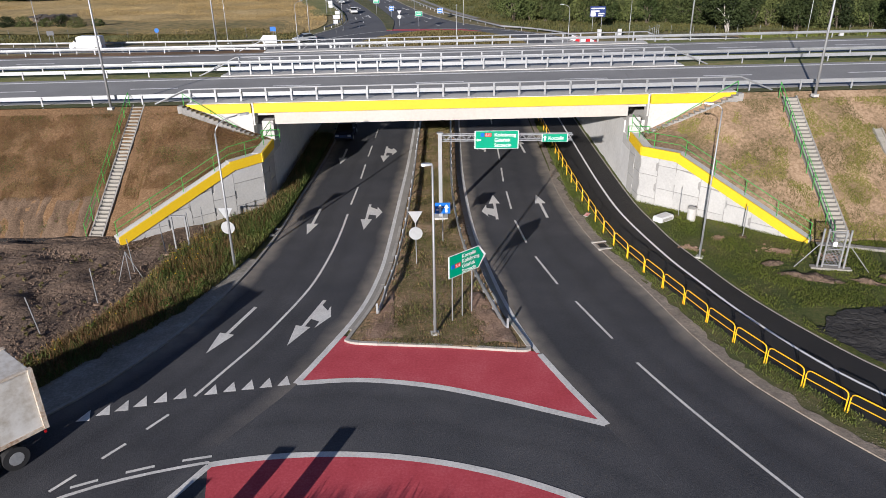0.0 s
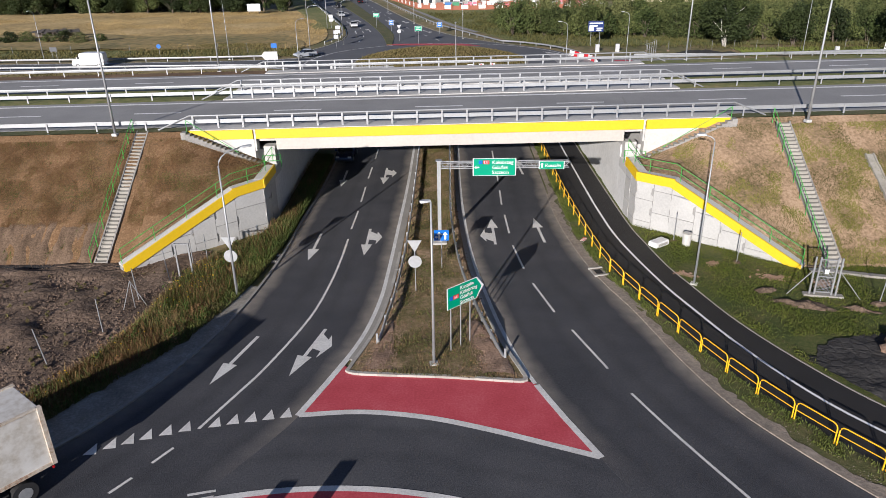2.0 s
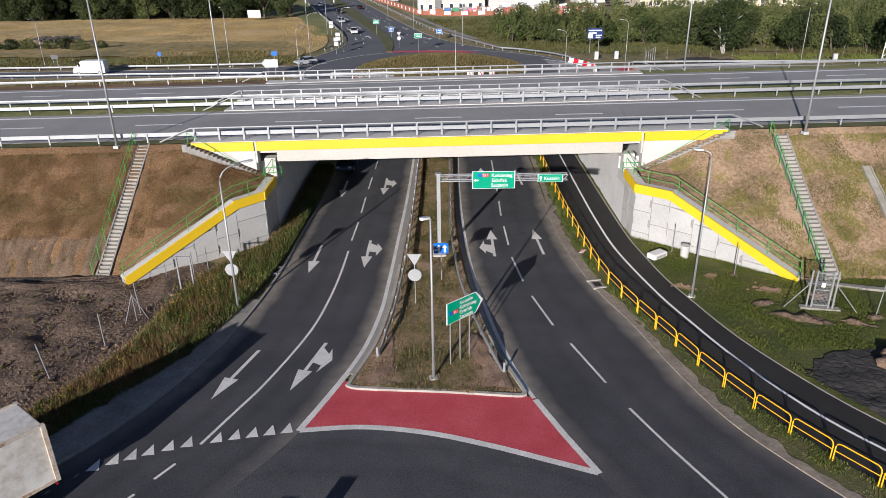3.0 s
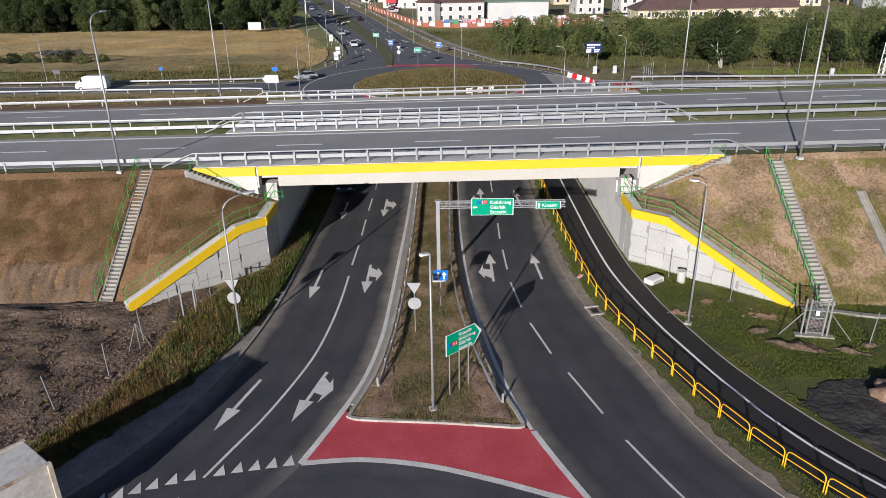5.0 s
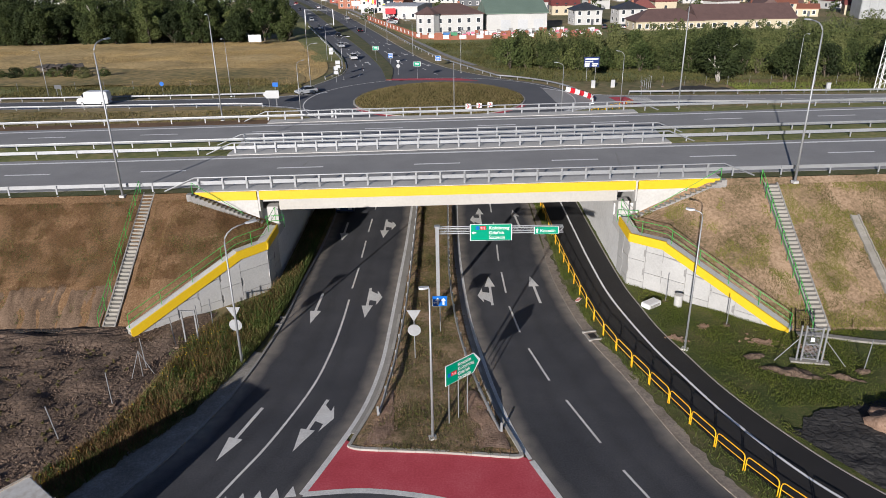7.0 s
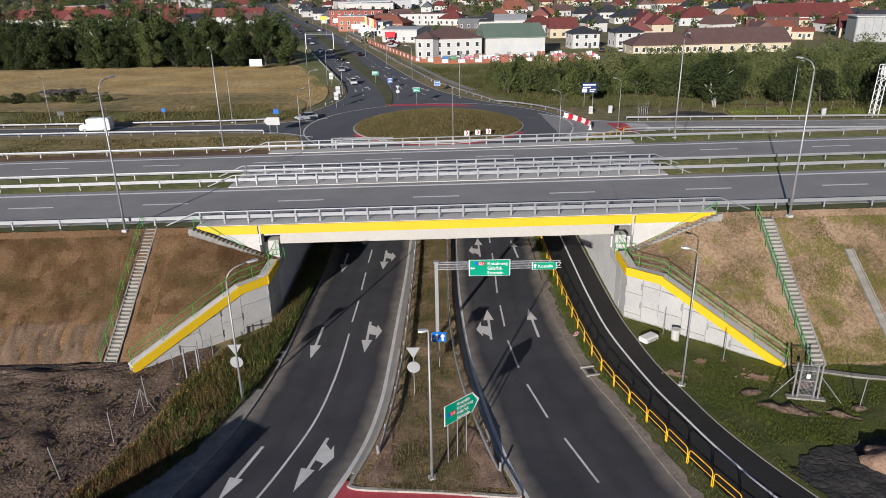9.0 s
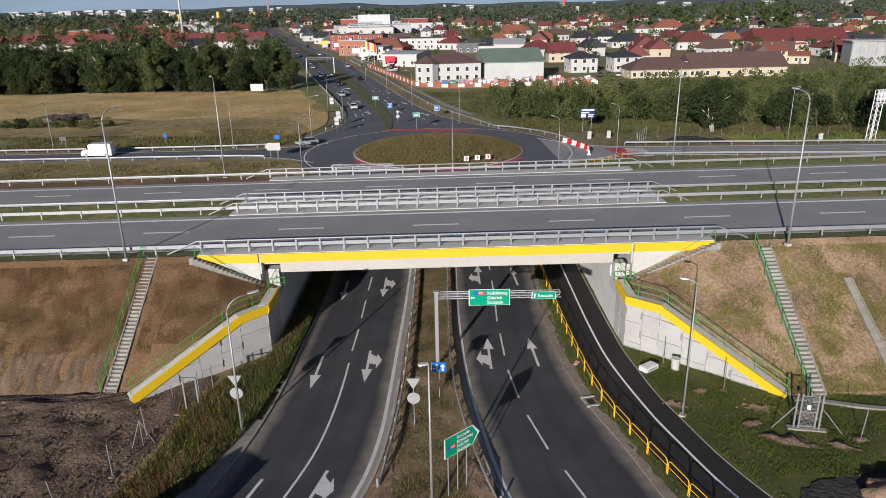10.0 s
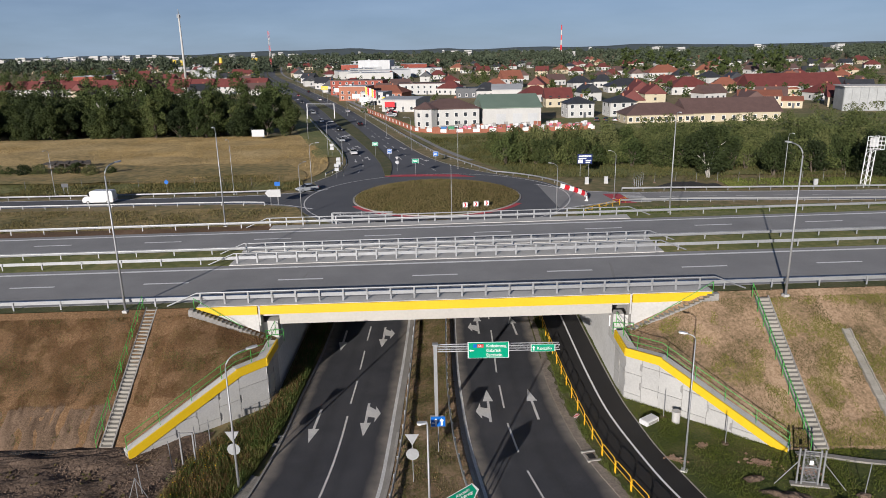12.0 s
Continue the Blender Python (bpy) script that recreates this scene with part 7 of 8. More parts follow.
for x, y, l in ((20.1, 43.4, 0), (26.4, 37.3, 0.15), (31, 36.3, 0), (16.9, 47.2, 0.0)):
    fence_post(x, y, 2.3, l)
for x, y, l in ((-19.3, 38.8, -0.1), (-19.8, 34.8, 0), (-21.3, 31.5, -0.3), (-23.0, 28.4, -0.1), (-17.3, 43.3, 0.0), (-16.6, 44.2, 0.0), (-18.3, 41.5, -0.15)):
    fence_post(x, y, 2.3, l, "leaning galvanised fence post in turned soil")
t = thing("gate_opening", "bare galvanised gate frame in the turned soil", "gate", at=(-17.9, 42.2, 0))
for x in (0, 0.9):
    part("post", boxed(x - 0.05, x + 0.05, -0.05, 0.05, -0.2, 2.5), FENCE_GREY, t)
part("head_bar", boxed(-0.05, 0.95, -0.04, 0.04, 2.4, 2.48), FENCE_GREY, t)
for k in range(3):
    part("brace", tubed([(-1.3 + 0.0 * k, -4.2 - 0.1, 1.9), (-1.9 + 0.6 * k, -4.6 + 0.3 * k, 0.02)], 0.025, 5), FENCE_GREY, t)
# right side litter: bin, discarded box, mound of earth
t = thing("concrete_bin", "round pale concrete shaft cover on the grass", "concrete ring", at=(17.6, 46.5, 0.05))
part("ring", tubed([(0, 0, -0.1), (0, 0, 0.85)], 0.3, 16), CONCRETE, t)
part("rim", tubed([(0, 0, 0.85), (0, 0, 0.93)], 0.34, 16), CONCRETE, t)
t = thing("discarded_box", "white plastic box lying beside the path", "box", at=(15.6, 46.5, 0.06), turn=35)
b = boxed(-0.7, 0.7, -0.4, 0.4, 0, 0.4)
bmesh.ops.bevel(b, geom=b.edges[:], offset=0.06, segments=2, affect="EDGES")
part("shell", b, WRAP["white"], t)
part("opening", boxed(-0.5, 0.5, -0.42, -0.39, 0.1, 0.3), WRAP["grey"], t)
rough_sheet("ground_black_earth", fray(smooth_line([(18.9, 31.5), (20.5, 32.5), (22.6, 33.6), (26, 34.3), (34, 35)], 0.7), 1.0, -0.6, 0.5, 4.0), smooth_line([(21.5, 26.8), (23, 26), (26, 25), (30, 24), (38, 24)], 0.7), 0.1, 0.11, 0.9, BLACKSOIL, "bare black earth beside the path", "soil", 30)


def clods(name, pts, lo, hi, mat, label, seed):
    """Irregular lumps lying on the ground."""
    rng = np.random.default_rng(seed)
    base = np.array([(1, 0, 0), (-1, 0, 0), (0, 1, 0), (0, -1, 0), (0, 0, 0.8), (0, 0, -0.6)])
    tri = np.array([(0, 2, 4), (2, 1, 4), (1, 3, 4), (3, 0, 4), (2, 0, 5), (1, 2, 5), (3, 1, 5), (0, 3, 5)])
    n = len(pts)
    s = rng.uniform(lo, hi, size=(n, 1, 1)) * rng.uniform(0.6, 1.4, size=(n, 6, 3))
    ang = rng.uniform(0, 6.28, n)
    c, q = np.cos(ang), np.sin(ang)
    v = base[None] * s
    v = np.stack([v[:, :, 0] * c[:, None] - v[:, :, 1] * q[:, None], v[:, :, 0] * q[:, None] + v[:, :, 1] * c[:, None], v[:, :, 2]], -1) + np.array(pts)[:, None, :]
    f = (tri[None] + 6 * np.arange(n)[:, None, None]).reshape(-1, 3)
    me = bpy.data.meshes.new(name)
    me.from_pydata(v.reshape(-1, 3).tolist(), [], f.tolist())
    me.materials.append(mat)
    return tagged(part_of(name, me, None), label, "soil", "", "stuff")


t = thing("earth_heap", "heap of stones and pale earth beside the path", "earth heap", at=(25.2, 31.8, 0.15))
hp = bmesh.new()
bmesh.ops.create_icosphere(hp, subdivisions=3, radius=1.0)
for v in hp.verts:
    k = 1 + 0.35 * noise.fractal(v.co * 1.7, 0.9, 2, 3)
    v.co = Vector((v.co.x * 1.6 * k, v.co.y * 1.1 * k, max(-0.2, v.co.z * 0.9 * k)))
part("mound", hp, BARE, t, "", True)


# ---- grass, weeds and clods ----
def blade_field(name, pts, h, w, mat, label, seed, lean=0.45):
    """Thin upright blades at points (x, y, z); h and w: (least, most)."""
    rng = np.random.default_rng(seed)
    p = np.array(pts)
    n = len(p)
    a = rng.uniform(0, 2 * math.pi, n)
    hh, ww = rng.uniform(*h, n), rng.uniform(*w, n)
    d = np.stack([np.cos(a), np.sin(a), np.zeros(n)], 1) * ww[:, None]
    b = rng.uniform(0, 2 * math.pi, n)
    tip = np.stack([np.cos(b) * lean * hh, np.sin(b) * lean * hh, hh], 1) * rng.uniform(0.5, 1, (n, 1))
    v = np.stack([p - d, p + d, p + tip], 1)
    me = bpy.data.meshes.new(name)
    me.from_pydata(v.reshape(-1, 3).tolist(), [], np.arange(3 * n).reshape(n, 3).tolist())
    me.materials.append(mat)
    return tagged(part_of(name, me, None), label, "grass", "", "stuff")


def scatter(a, b, n, seed, z=0.05, lo=0.0, hi=1.0, clump=0.0, y_from=None):
    """Points spread between two lines, thinned by a noise pattern."""
    rng = np.random.default_rng(seed)
    m = max(len(a), len(b))
    A = np.array([tuple(p) for p in resample(a, m)])
    B = np.array([tuple(p) for p in resample(b, m)])
    seg = np.linalg.norm((A[1:] + B[1:] - A[:-1] - B[:-1]) / 2, axis=1) * (np.linalg.norm(A[1:] - B[1:], axis=1) + 0.05)
    i = rng.choice(m - 1, n, p=seg / seg.sum())
    f, g = rng.uniform(0, 1, (n, 1)), rng.uniform(lo, hi, (n, 1))
    q = (A[i] * (1 - f) + A[i + 1] * f) * (1 - g) + (B[i] * (1 - f) + B[i + 1] * f) * g
    q[:, 2] = z
    if clump:
        keep = [noise.noise(Vector((x * clump, y * clump, seed))) + 0.35 * r > 0.0 for (x, y, _), r in zip(q, rng.normal(size=n))]
        q = q[np.array(keep)]
    return q


BLADE = {"green": leafy("grass_blades", [(0.052, 0.072, 0.014), (0.095, 0.118, 0.024), (0.16, 0.16, 0.045)], 0.4, 5),
         "dry": leafy("dry_blades", [(0.15, 0.105, 0.04), (0.25, 0.18, 0.075), (0.34, 0.26, 0.12)], 0.4, 5),
         "olive": leafy("olive_blades", [(0.06, 0.062, 0.018), (0.1, 0.09, 0.03), (0.16, 0.125, 0.055)], 0.4, 5),
         "rust": leafy("rusty_blades", [(0.12, 0.066, 0.029), (0.2, 0.115, 0.052), (0.3, 0.19, 0.1)], 0.4, 5),
         "fresh": leafy("fresh_blades", [(0.066, 0.088, 0.01), (0.125, 0.142, 0.02), (0.19, 0.18, 0.042)], 0.3, 5),
         "weed": leafy("dark_weeds", [(0.03, 0.048, 0.01), (0.055, 0.085, 0.016), (0.09, 0.115, 0.03)], 0.4, 5),
         "straw": leafy("straw_blades", [(0.22, 0.155, 0.06), (0.4, 0.285, 0.12), (0.56, 0.42, 0.2)], 0.09, 2),
         "flower": leafy("yellow_flowers", [(0.45, 0.3, 0.01), (0.6, 0.42, 0.02)], 0.4, 5)}
near_verge = (WEST[:], V_OUT[:])
gw = scatter(*near_verge, 42000, 41, 0.08, 0.02, 0.95, 0.35)
blade_field("verge_green_weeds", gw[(gw[:, 1] > 35) | (np.random.default_rng(7).uniform(size=len(gw)) < 0.35)], (0.15, 0.6), (0.015, 0.04), BLADE["green"], "tall green weeds on the verge", 51)
blade_field("verge_dry_grass", scatter(*near_verge, 17000, 42, 0.08, 0.3, 1.0, 0.5), (0.3, 0.95), (0.01, 0.025), BLADE["dry"], "tall straw-coloured grass on the verge", 52, 0.3)
blade_field("verge_olive_grass", scatter(*near_verge, 40000, 43, 0.08, 0.0, 1.0), (0.1, 0.4), (0.015, 0.035), BLADE["olive"], "low olive grass on the verge", 53)
wd = scatter(*near_verge, 60000, 40, 0.08, 0.0, 0.9, 0.25)
blade_field("verge_dark_weeds", wd[(wd[:, 1] > 37) | (np.random.default_rng(6).uniform(size=len(wd)) < 0.3)], (0.25, 0.85), (0.02, 0.05), BLADE["weed"], "dense dark green weeds below the retaining wall", 50, 0.4)
blade_field("verge_rusty_grass", scatter(*near_verge, 34000, 39, 0.08, 0.15, 0.95, 0.4), (0.35, 0.95), (0.01, 0.025), BLADE["rust"], "tall rusty seed stalks on the verge", 49, 0.3)
fl = scatter(*near_verge, 900, 44, 0.5, 0.45, 0.95, 0.25)
fl[:, 2] = np.random.default_rng(5).uniform(0.4, 0.8, len(fl))
clods("verge_flowers", fl[fl[:, 1] < 44], 0.02, 0.05, BLADE["flower"], "small yellow flowers on the verge", 54)
def weed_clumps(name, pts, mat, label, seed, reach=(0.2, 0.5)):
    """Bushy weeds: small leaves massed round stems."""
    rng = np.random.default_rng(seed)
    blobs = []
    for x, y, z in pts:
        r = rng.uniform(*reach)
        for k in range(3):
            blobs.append(((x + rng.uniform(-0.6, 0.6) * r, y + rng.uniform(-0.6, 0.6) * r, z + r * rng.uniform(0.2, 1.3)), (r * 0.6, r * 0.6, r * rng.uniform(0.5, 0.9))))
    tagged(part_of(name, quads_mesh(name, leaf_cloud(rng, blobs, 420, 0.055), mat), None), label, "weeds", "", "stuff")


wc = scatter(*near_verge, 900, 141, 0.06, 0.05, 1.0, 0.4)
wc = wc[(wc[:, 1] < 47) & (wc[:, 1] > 20)]
weed_clumps("verge_leafy_weeds", wc[::3], BLADE["weed"], "bushy dark green weeds on the verge", 142)
weed_clumps("verge_pale_weeds", wc[1::3], BLADE["olive"], "bushy olive weeds on the verge", 143, (0.15, 0.4))
weed_clumps("verge_withered_weeds", wc[2::3][wc[2::3][:, 1] < 38], BLADE["rust"], "withered brown weeds on the verge", 144, (0.15, 0.4))
so = scatter(smooth_line([(-18.0, 42.6), (-18.9, 37), (-20.3, 32), (-22.1, 28.2), (-25, 24.5)]), smooth_line([(-30, 43), (-34, 38), (-36, 32), (-38, 28), (-40, 22)]), 260, 145, 0.12, 0, 1, 0.5)
weed_clumps("soil_seedlings", so, BLADE["olive"], "small weeds sprouting in the turned soil", 146, (0.05, 0.16))
blade_field("median_grass", scatter(ISL[:half], ISL[half:][::-1], 46000, 45, 0.12, 0.16, 0.84, 0.5), (0.05, 0.2), (0.012, 0.03), BLADE["olive"], "short olive grass of the median", 55)
blade_field("median_dry_grass", scatter(ISL[:half], ISL[half:][::-1], 26000, 46, 0.12, 0.03, 0.97, 0.8), (0.05, 0.18), (0.012, 0.03), BLADE["rust"], "short dry grass of the median", 56)
for k, (x0, x1, y1) in enumerate(((-4.2, -2.8, 35.2), (1.7, 3.1, 35.2))):
    rb = np.random.default_rng(90 + k)
    yy = rb.uniform(30.4, y1, 900)
    sh = (yy - 30.4) / 5
    clods("bare_earth_lumps", np.stack([rb.uniform(x0, x1, 900) + (0.55 if k == 0 else -0.7) * sh, yy, np.full(900, 0.18)], 1), 0.01, 0.035, BARE, "crumbled reddish earth lumps on the median", 92 + k)
blade_field("median_green_grass", scatter(ISL[:half], ISL[half:][::-1], 30000, 148, 0.12, 0.1, 0.9, 0.35), (0.05, 0.16), (0.012, 0.03), BLADE["green"], "short green grass of the median", 149)
clods("median_clods", scatter(ISL[:half], ISL[half:][::-1], 2200, 47, 0.12, 0.0, 1.0, 0.7), 0.02, 0.08, SOIL, "lumps of dry earth on the median", 57)
lawn_lines = (offset(P_OUT, 0.1)[30:], smooth_line([(15.6, 84), (15.4, 52), (17.6, 49), (24, 43), (28, 42), (44, 42), (50, 35), (50, 10)]))
lw = scatter(*lawn_lines, 260000, 48, 0.1, 0.0, 1.0, 0.45)
lw = lw[(lw[:, 1] < 52) & ~((lw[:, 0] > 19) & (lw[:, 1] < 33.5) & (lw[:, 0] - 19 > (33.5 - lw[:, 1]) * 0.2))]
for x, y, r in ((21.6, 41.0, 0.8), (24.4, 40.0, 1.2), (18.4, 43.2, 0.35), (16.0, 41.6, 0.45)):
    lw = lw[np.hypot(lw[:, 0] - x, (lw[:, 1] - y) * 1.3) > r * 0.75]
    rb = np.random.default_rng(int(x * 10))
    a = rb.uniform(0, 6.283, 260)
    q = r * np.abs(rb.normal(0, 0.5, 260)) * (1 + 0.5 * np.sin(2 * a + x) + 0.3 * np.sin(5 * a))
    clods("lawn_bare_spot", np.stack([x + q * np.cos(a), y + q * np.sin(a) / 1.3, np.full(260, 0.08)], 1), 0.03, 0.13, BARE, "bare spot of dug earth in the grass", 95)
for x, y, rx, ry, turn in ((21.9, 37.3, 1.9, 0.6, -0.45), (20.3, 39.2, 0.75, 0.45, 0.2), (24.9, 36.4, 1.2, 0.3, -0.5), (26.3, 37.2, 0.5, 0.35, 0.0)):
    dx, dy = lw[:, 0] - x, lw[:, 1] - y
    lw = lw[((dx * math.cos(turn) + dy * math.sin(turn)) / rx) ** 2 + ((dy * math.cos(turn) - dx * math.sin(turn)) / ry) ** 2 > 1.0]
    bm = bmesh.new()
    rows = []
    for i in range(7):
        row = []
        for k in range(28):
            a, q = k * math.pi / 14, i / 6
            u, v = rx * q * math.cos(a) * (1 + 0.18 * math.sin(3 * a + x)), ry * q * math.sin(a) * (1 + 0.2 * math.sin(2 * a + y))
            px, py = x + u * math.cos(turn) - v * math.sin(turn), y + u * math.sin(turn) + v * math.cos(turn)
            row.append(bm.verts.new((px, py, 0.02 + 0.22 * (1 - q * q) * (1 + 0.9 * noise.fractal(Vector((px * 1.6, py * 1.6, 2)), 0.8, 2.2, 4)))))
        rows.append(row)
    for a, b in zip(rows, rows[1:]):
        for k in range(28):
            bm.faces.new((a[k], b[k], b[(k + 1) % 28], a[(k + 1) % 28]))
    bmesh.ops.remove_doubles(bm, verts=bm.verts, dist=0.0005)
    bmesh.ops.recalc_face_normals(bm, faces=bm.faces)
    structure("ground_dug_earth", bm, SOIL, "low heap of dug brown earth on the grass", "soil", True)
structure("trim_toe_drain_east", along(smooth_line([(24.4, 41.9), (25.6, 41.75), (27.0, 41.3), (29.4, 40.6), (32, 40.2)]), 0.42, 0.2, -0.1), GUTTER, "pale concrete drain along the foot of the sandy bank", "drain")
blade_field("lawn_blades", lw, (0.05, 0.17), (0.014, 0.03), BLADE["fresh"], "fresh green grass blades beside the path", 58)
lw2 = lw[np.random.default_rng(8).uniform(size=len(lw)) < 0.3]
blade_field("lawn_pale_blades", lw2 + np.array([0.11, 0.07, 0]), (0.05, 0.17), (0.012, 0.028), BLADE["olive"], "yellowish grass blades beside the path", 59)
ve = scatter(R_OUT, P_IN, 90000, 49, 0.04, 0.4, 1.0, 0.6)
blade_field("fence_grass", ve[ve[:, 1] < 75], (0.06, 0.22), (0.014, 0.032), BLADE["green"], "grass along the yellow barriers", 60)
eg = scatter(R_OUT, P_IN, 16000, 63, 0.03, 0.0, 0.55)
clods("roadside_grit", eg[eg[:, 1] < 60], 0.01, 0.028, SAND, "grit and crumbs of sandy earth along the road edge", 64)
so = scatter(smooth_line([(-17.0, 46.5), (-17.6, 42.6), (-18.2, 37), (-19.3, 32), (-21.1, 28.2), (-23, 25.5), (-30, 19)]), smooth_line([(-20.5, 45), (-24, 44.2), (-45, 43.8), (-60, 40), (-62, 30), (-62, 22), (-60, 14)]), 14000, 50, 0.1, 0, 1)
clods("soil_clods", so, 0.02, 0.09, SOIL, "clods of turned brown soil", 61)


def slope_z(x, y, s, toe):
    """The height of a bank at a place; s: -1 west, 1 east."""
    walls, tops, tip = (WL, WL_T, 13.9) if s < 0 else (WR, WR_T, 15.2)
    ax = np.abs(x)
    px, py = [abs(p[0]) for p in walls[1:]], [p[1] for p in walls[1:]]
    inside = ax < px[-1]
    y0 = np.where(inside, np.interp(ax, px, py) + 0.35, toe)
    z0 = np.where(inside, np.interp(ax, px, tops[1:]) - 0.1, -0.1)
    k = np.clip((tip + 6.6 - ax) / 6.6, 0, 1)
    zc = (HZ + 0.0128 * x - 0.08) * (1 - k) + 4.0 * k
    return z0 + (zc - z0) * (y - y0) / (54.85 - y0), y0


def slope_points(x0, x1, toe, n, seed, clump, low=0.0, high=0.97, edge=0.25, bias=0.0, warm=0.0, outward=0.0):
    rng = np.random.default_rng(seed)
    x = rng.uniform(x0, x1, n)
    s = -1 if x0 < 0 else 1
    y = toe + (54.5 - toe) * rng.uniform(low, high, n)
    z, y0 = slope_z(x, y, s, toe)
    q = np.stack([x, y, z + 0.03], 1)[y > y0 + 0.5]
    r = rng.normal(size=len(q))
    stair = 24.0 if s < 0 else 26.4
    keep = [noise.fractal(Vector((a * clump, b * clump, seed)), 0.8, 2.0, 3) + bias + outward * max(-2.0, min(9.0, abs(a) - 25)) + warm * max(0.0, 1 - (b - toe) / 4) + edge * k > 0.0 and abs(abs(a) - stair) > 0.65 for (a, b, _), k in zip(q, r)]
    return q[np.array(keep)]


blade_field("bank_dry_grass", slope_points(-50, -14.5, 44.2, 150000, 71, 0.5, 0.28), (0.05, 0.17), (0.01, 0.024), BLADE["rust"], "dry rusty grass on the bank", 72)
blade_field("bank_straw_grass", slope_points(-50, -14.5, 44.2, 90000, 73, 0.7, 0.3, 0.97, 0.2, -0.04), (0.05, 0.16), (0.01, 0.022), BLADE["dry"], "straw-coloured grass on the bank", 74)
blade_field("bank_green_grass", slope_points(-50, -14.5, 44.2, 60000, 75, 0.35, 0.0, 0.97, 0.15, -0.24), (0.05, 0.18), (0.01, 0.026), BLADE["green"], "green grass patches on the dry bank", 76)
blade_field("bank_young_grass", slope_points(15.5, 54, 42.0, 100000, 77, 0.32, 0.0, 0.97, 0.1, -0.14, 0.6, 0.03), (0.05, 0.16), (0.015, 0.032), BLADE["olive"], "young grass on the sandy bank", 78)
blade_field("bank_fresh_grass", slope_points(15.5, 54, 42.0, 150000, 79, 0.3, 0.0, 0.97, 0.07, -0.22, 0.75, 0.03), (0.05, 0.18), (0.018, 0.04), BLADE["fresh"], "fresh grass patches on the sandy bank", 80)
isl = [(FX + r * math.cos(a), FY + r * math.sin(a), 0.1 + 1.9 * (1 - (r / 15.7) ** 2.2)) for r, a in ((15.6 * math.sqrt(rnd.random()), rnd.uniform(0, 6.283)) for _ in range(26000))]
blade_field("island_ground_cover", isl, (0.2, 0.55), (0.05, 0.12), BLADE["olive"], "olive brown ground cover of the far island", 85, 0.7)
isl = [(RBX + r * math.cos(a), RBY + r * math.sin(a), 0.1 + 0.5 * (1 - (r / 16.0) ** 2.2)) for r, a in ((15.9 * math.sqrt(0.55 + 0.45 * rnd.random()), rnd.uniform(0.9, 2.3)) for _ in range(9000))]
blade_field("near_island_grass", isl, (0.3, 0.8), (0.015, 0.04), BLADE["olive"], "tall grass on the near roundabout island", 86, 0.4)

# ---- furniture of the far roundabout ----
far_lamp = lamp("street_lamp", -23.7, 116.9, 0, 8.4, 1.3, 60, "galvanised street lamp beside the far roundabout", "far lamps", 0.08)
for x, y, tn, h in ((-26.5, 142.9, 20, 1), (-21.6, 155.7, 0, 1), (-29.9, 187.5, 0, 1), (4.4, 163.3, 180, 1), (-7.8, 195.3, 180, 1), (-17.2, 229.3, 180, 1), (-27.5, 264, 180, 1), (-39.4, 305, 180, 1), (2, 113.9, 90, 0.93), (20, 116.5, 130, 0.9), (32.2, 126.1, 120, 0.95), (-41.2, 137.6, -90, 1.2), (-78.5, 140.4, -90, 1.0), (67.4, 134.5, -90, 1.15),
                    (-42, 225, 10, 1), (-56, 275, 10, 1), (-75, 345, 10, 1), (-55, 352, 190, 1), (-100, 440, 10, 1), (-65, 400, 190, 1), (-82, 470, 190, 1), (-122, 530, 10, 1), (-148, 620, 10, 1), (-112, 570, 190, 1), (100, 133, -90, 1.1), (-115, 140, -90, 1.0)):
    copy_thing(far_lamp, pose(x, y, 0, 0, 0, tn)).scale = (1, 1, h)


def chevron_sign(x, y, z, label, group, back=False):
    t = thing("chevron_sign", label, "road sign", group, at=(x, y, z), turn=180 if back else 0)
    t.scale = (0.62, 1, 1) if back else (0.7, 1, 0.7)
    for s in (-0.3, 0.3):
        part("post", tubed([(s, 0.06, -0.3), (s, 0.06, 0.9)], 0.03, 6), STEEL_DULL, t)
    plate("sign_plate", t, [(-0.6, 0.55), (0.6, 0.55), (0.6, 1.75), (-0.6, 1.75)], SIGN_WHITE, "white square plate")
    part("chevron", panel_xz([(-0.3, 0.65), (0.02, 0.65), (0.4, 1.15), (0.02, 1.65), (-0.3, 1.65), (0.06, 1.15)], -0.02, 0.0), SIGN_RED, t, "red chevron")


for x, y in ((4.4, 117.6), (6.3, 118.3), (8.2, 119.2)):
    r = math.hypot(x - FX, y - FY)
    chevron_sign(x, y, 0.1 + 1.9 * (1 - (r / 15.7) ** 2.2), "white square sign with a red chevron on the far island", "far chevrons")
for x, y in ((-6.75, 17.2), (-9.1, 16.0), (-12.0, 14.2)):
    chevron_sign(x, y, 0.2, "white square sign with a red chevron on the near island", "near chevrons", True)

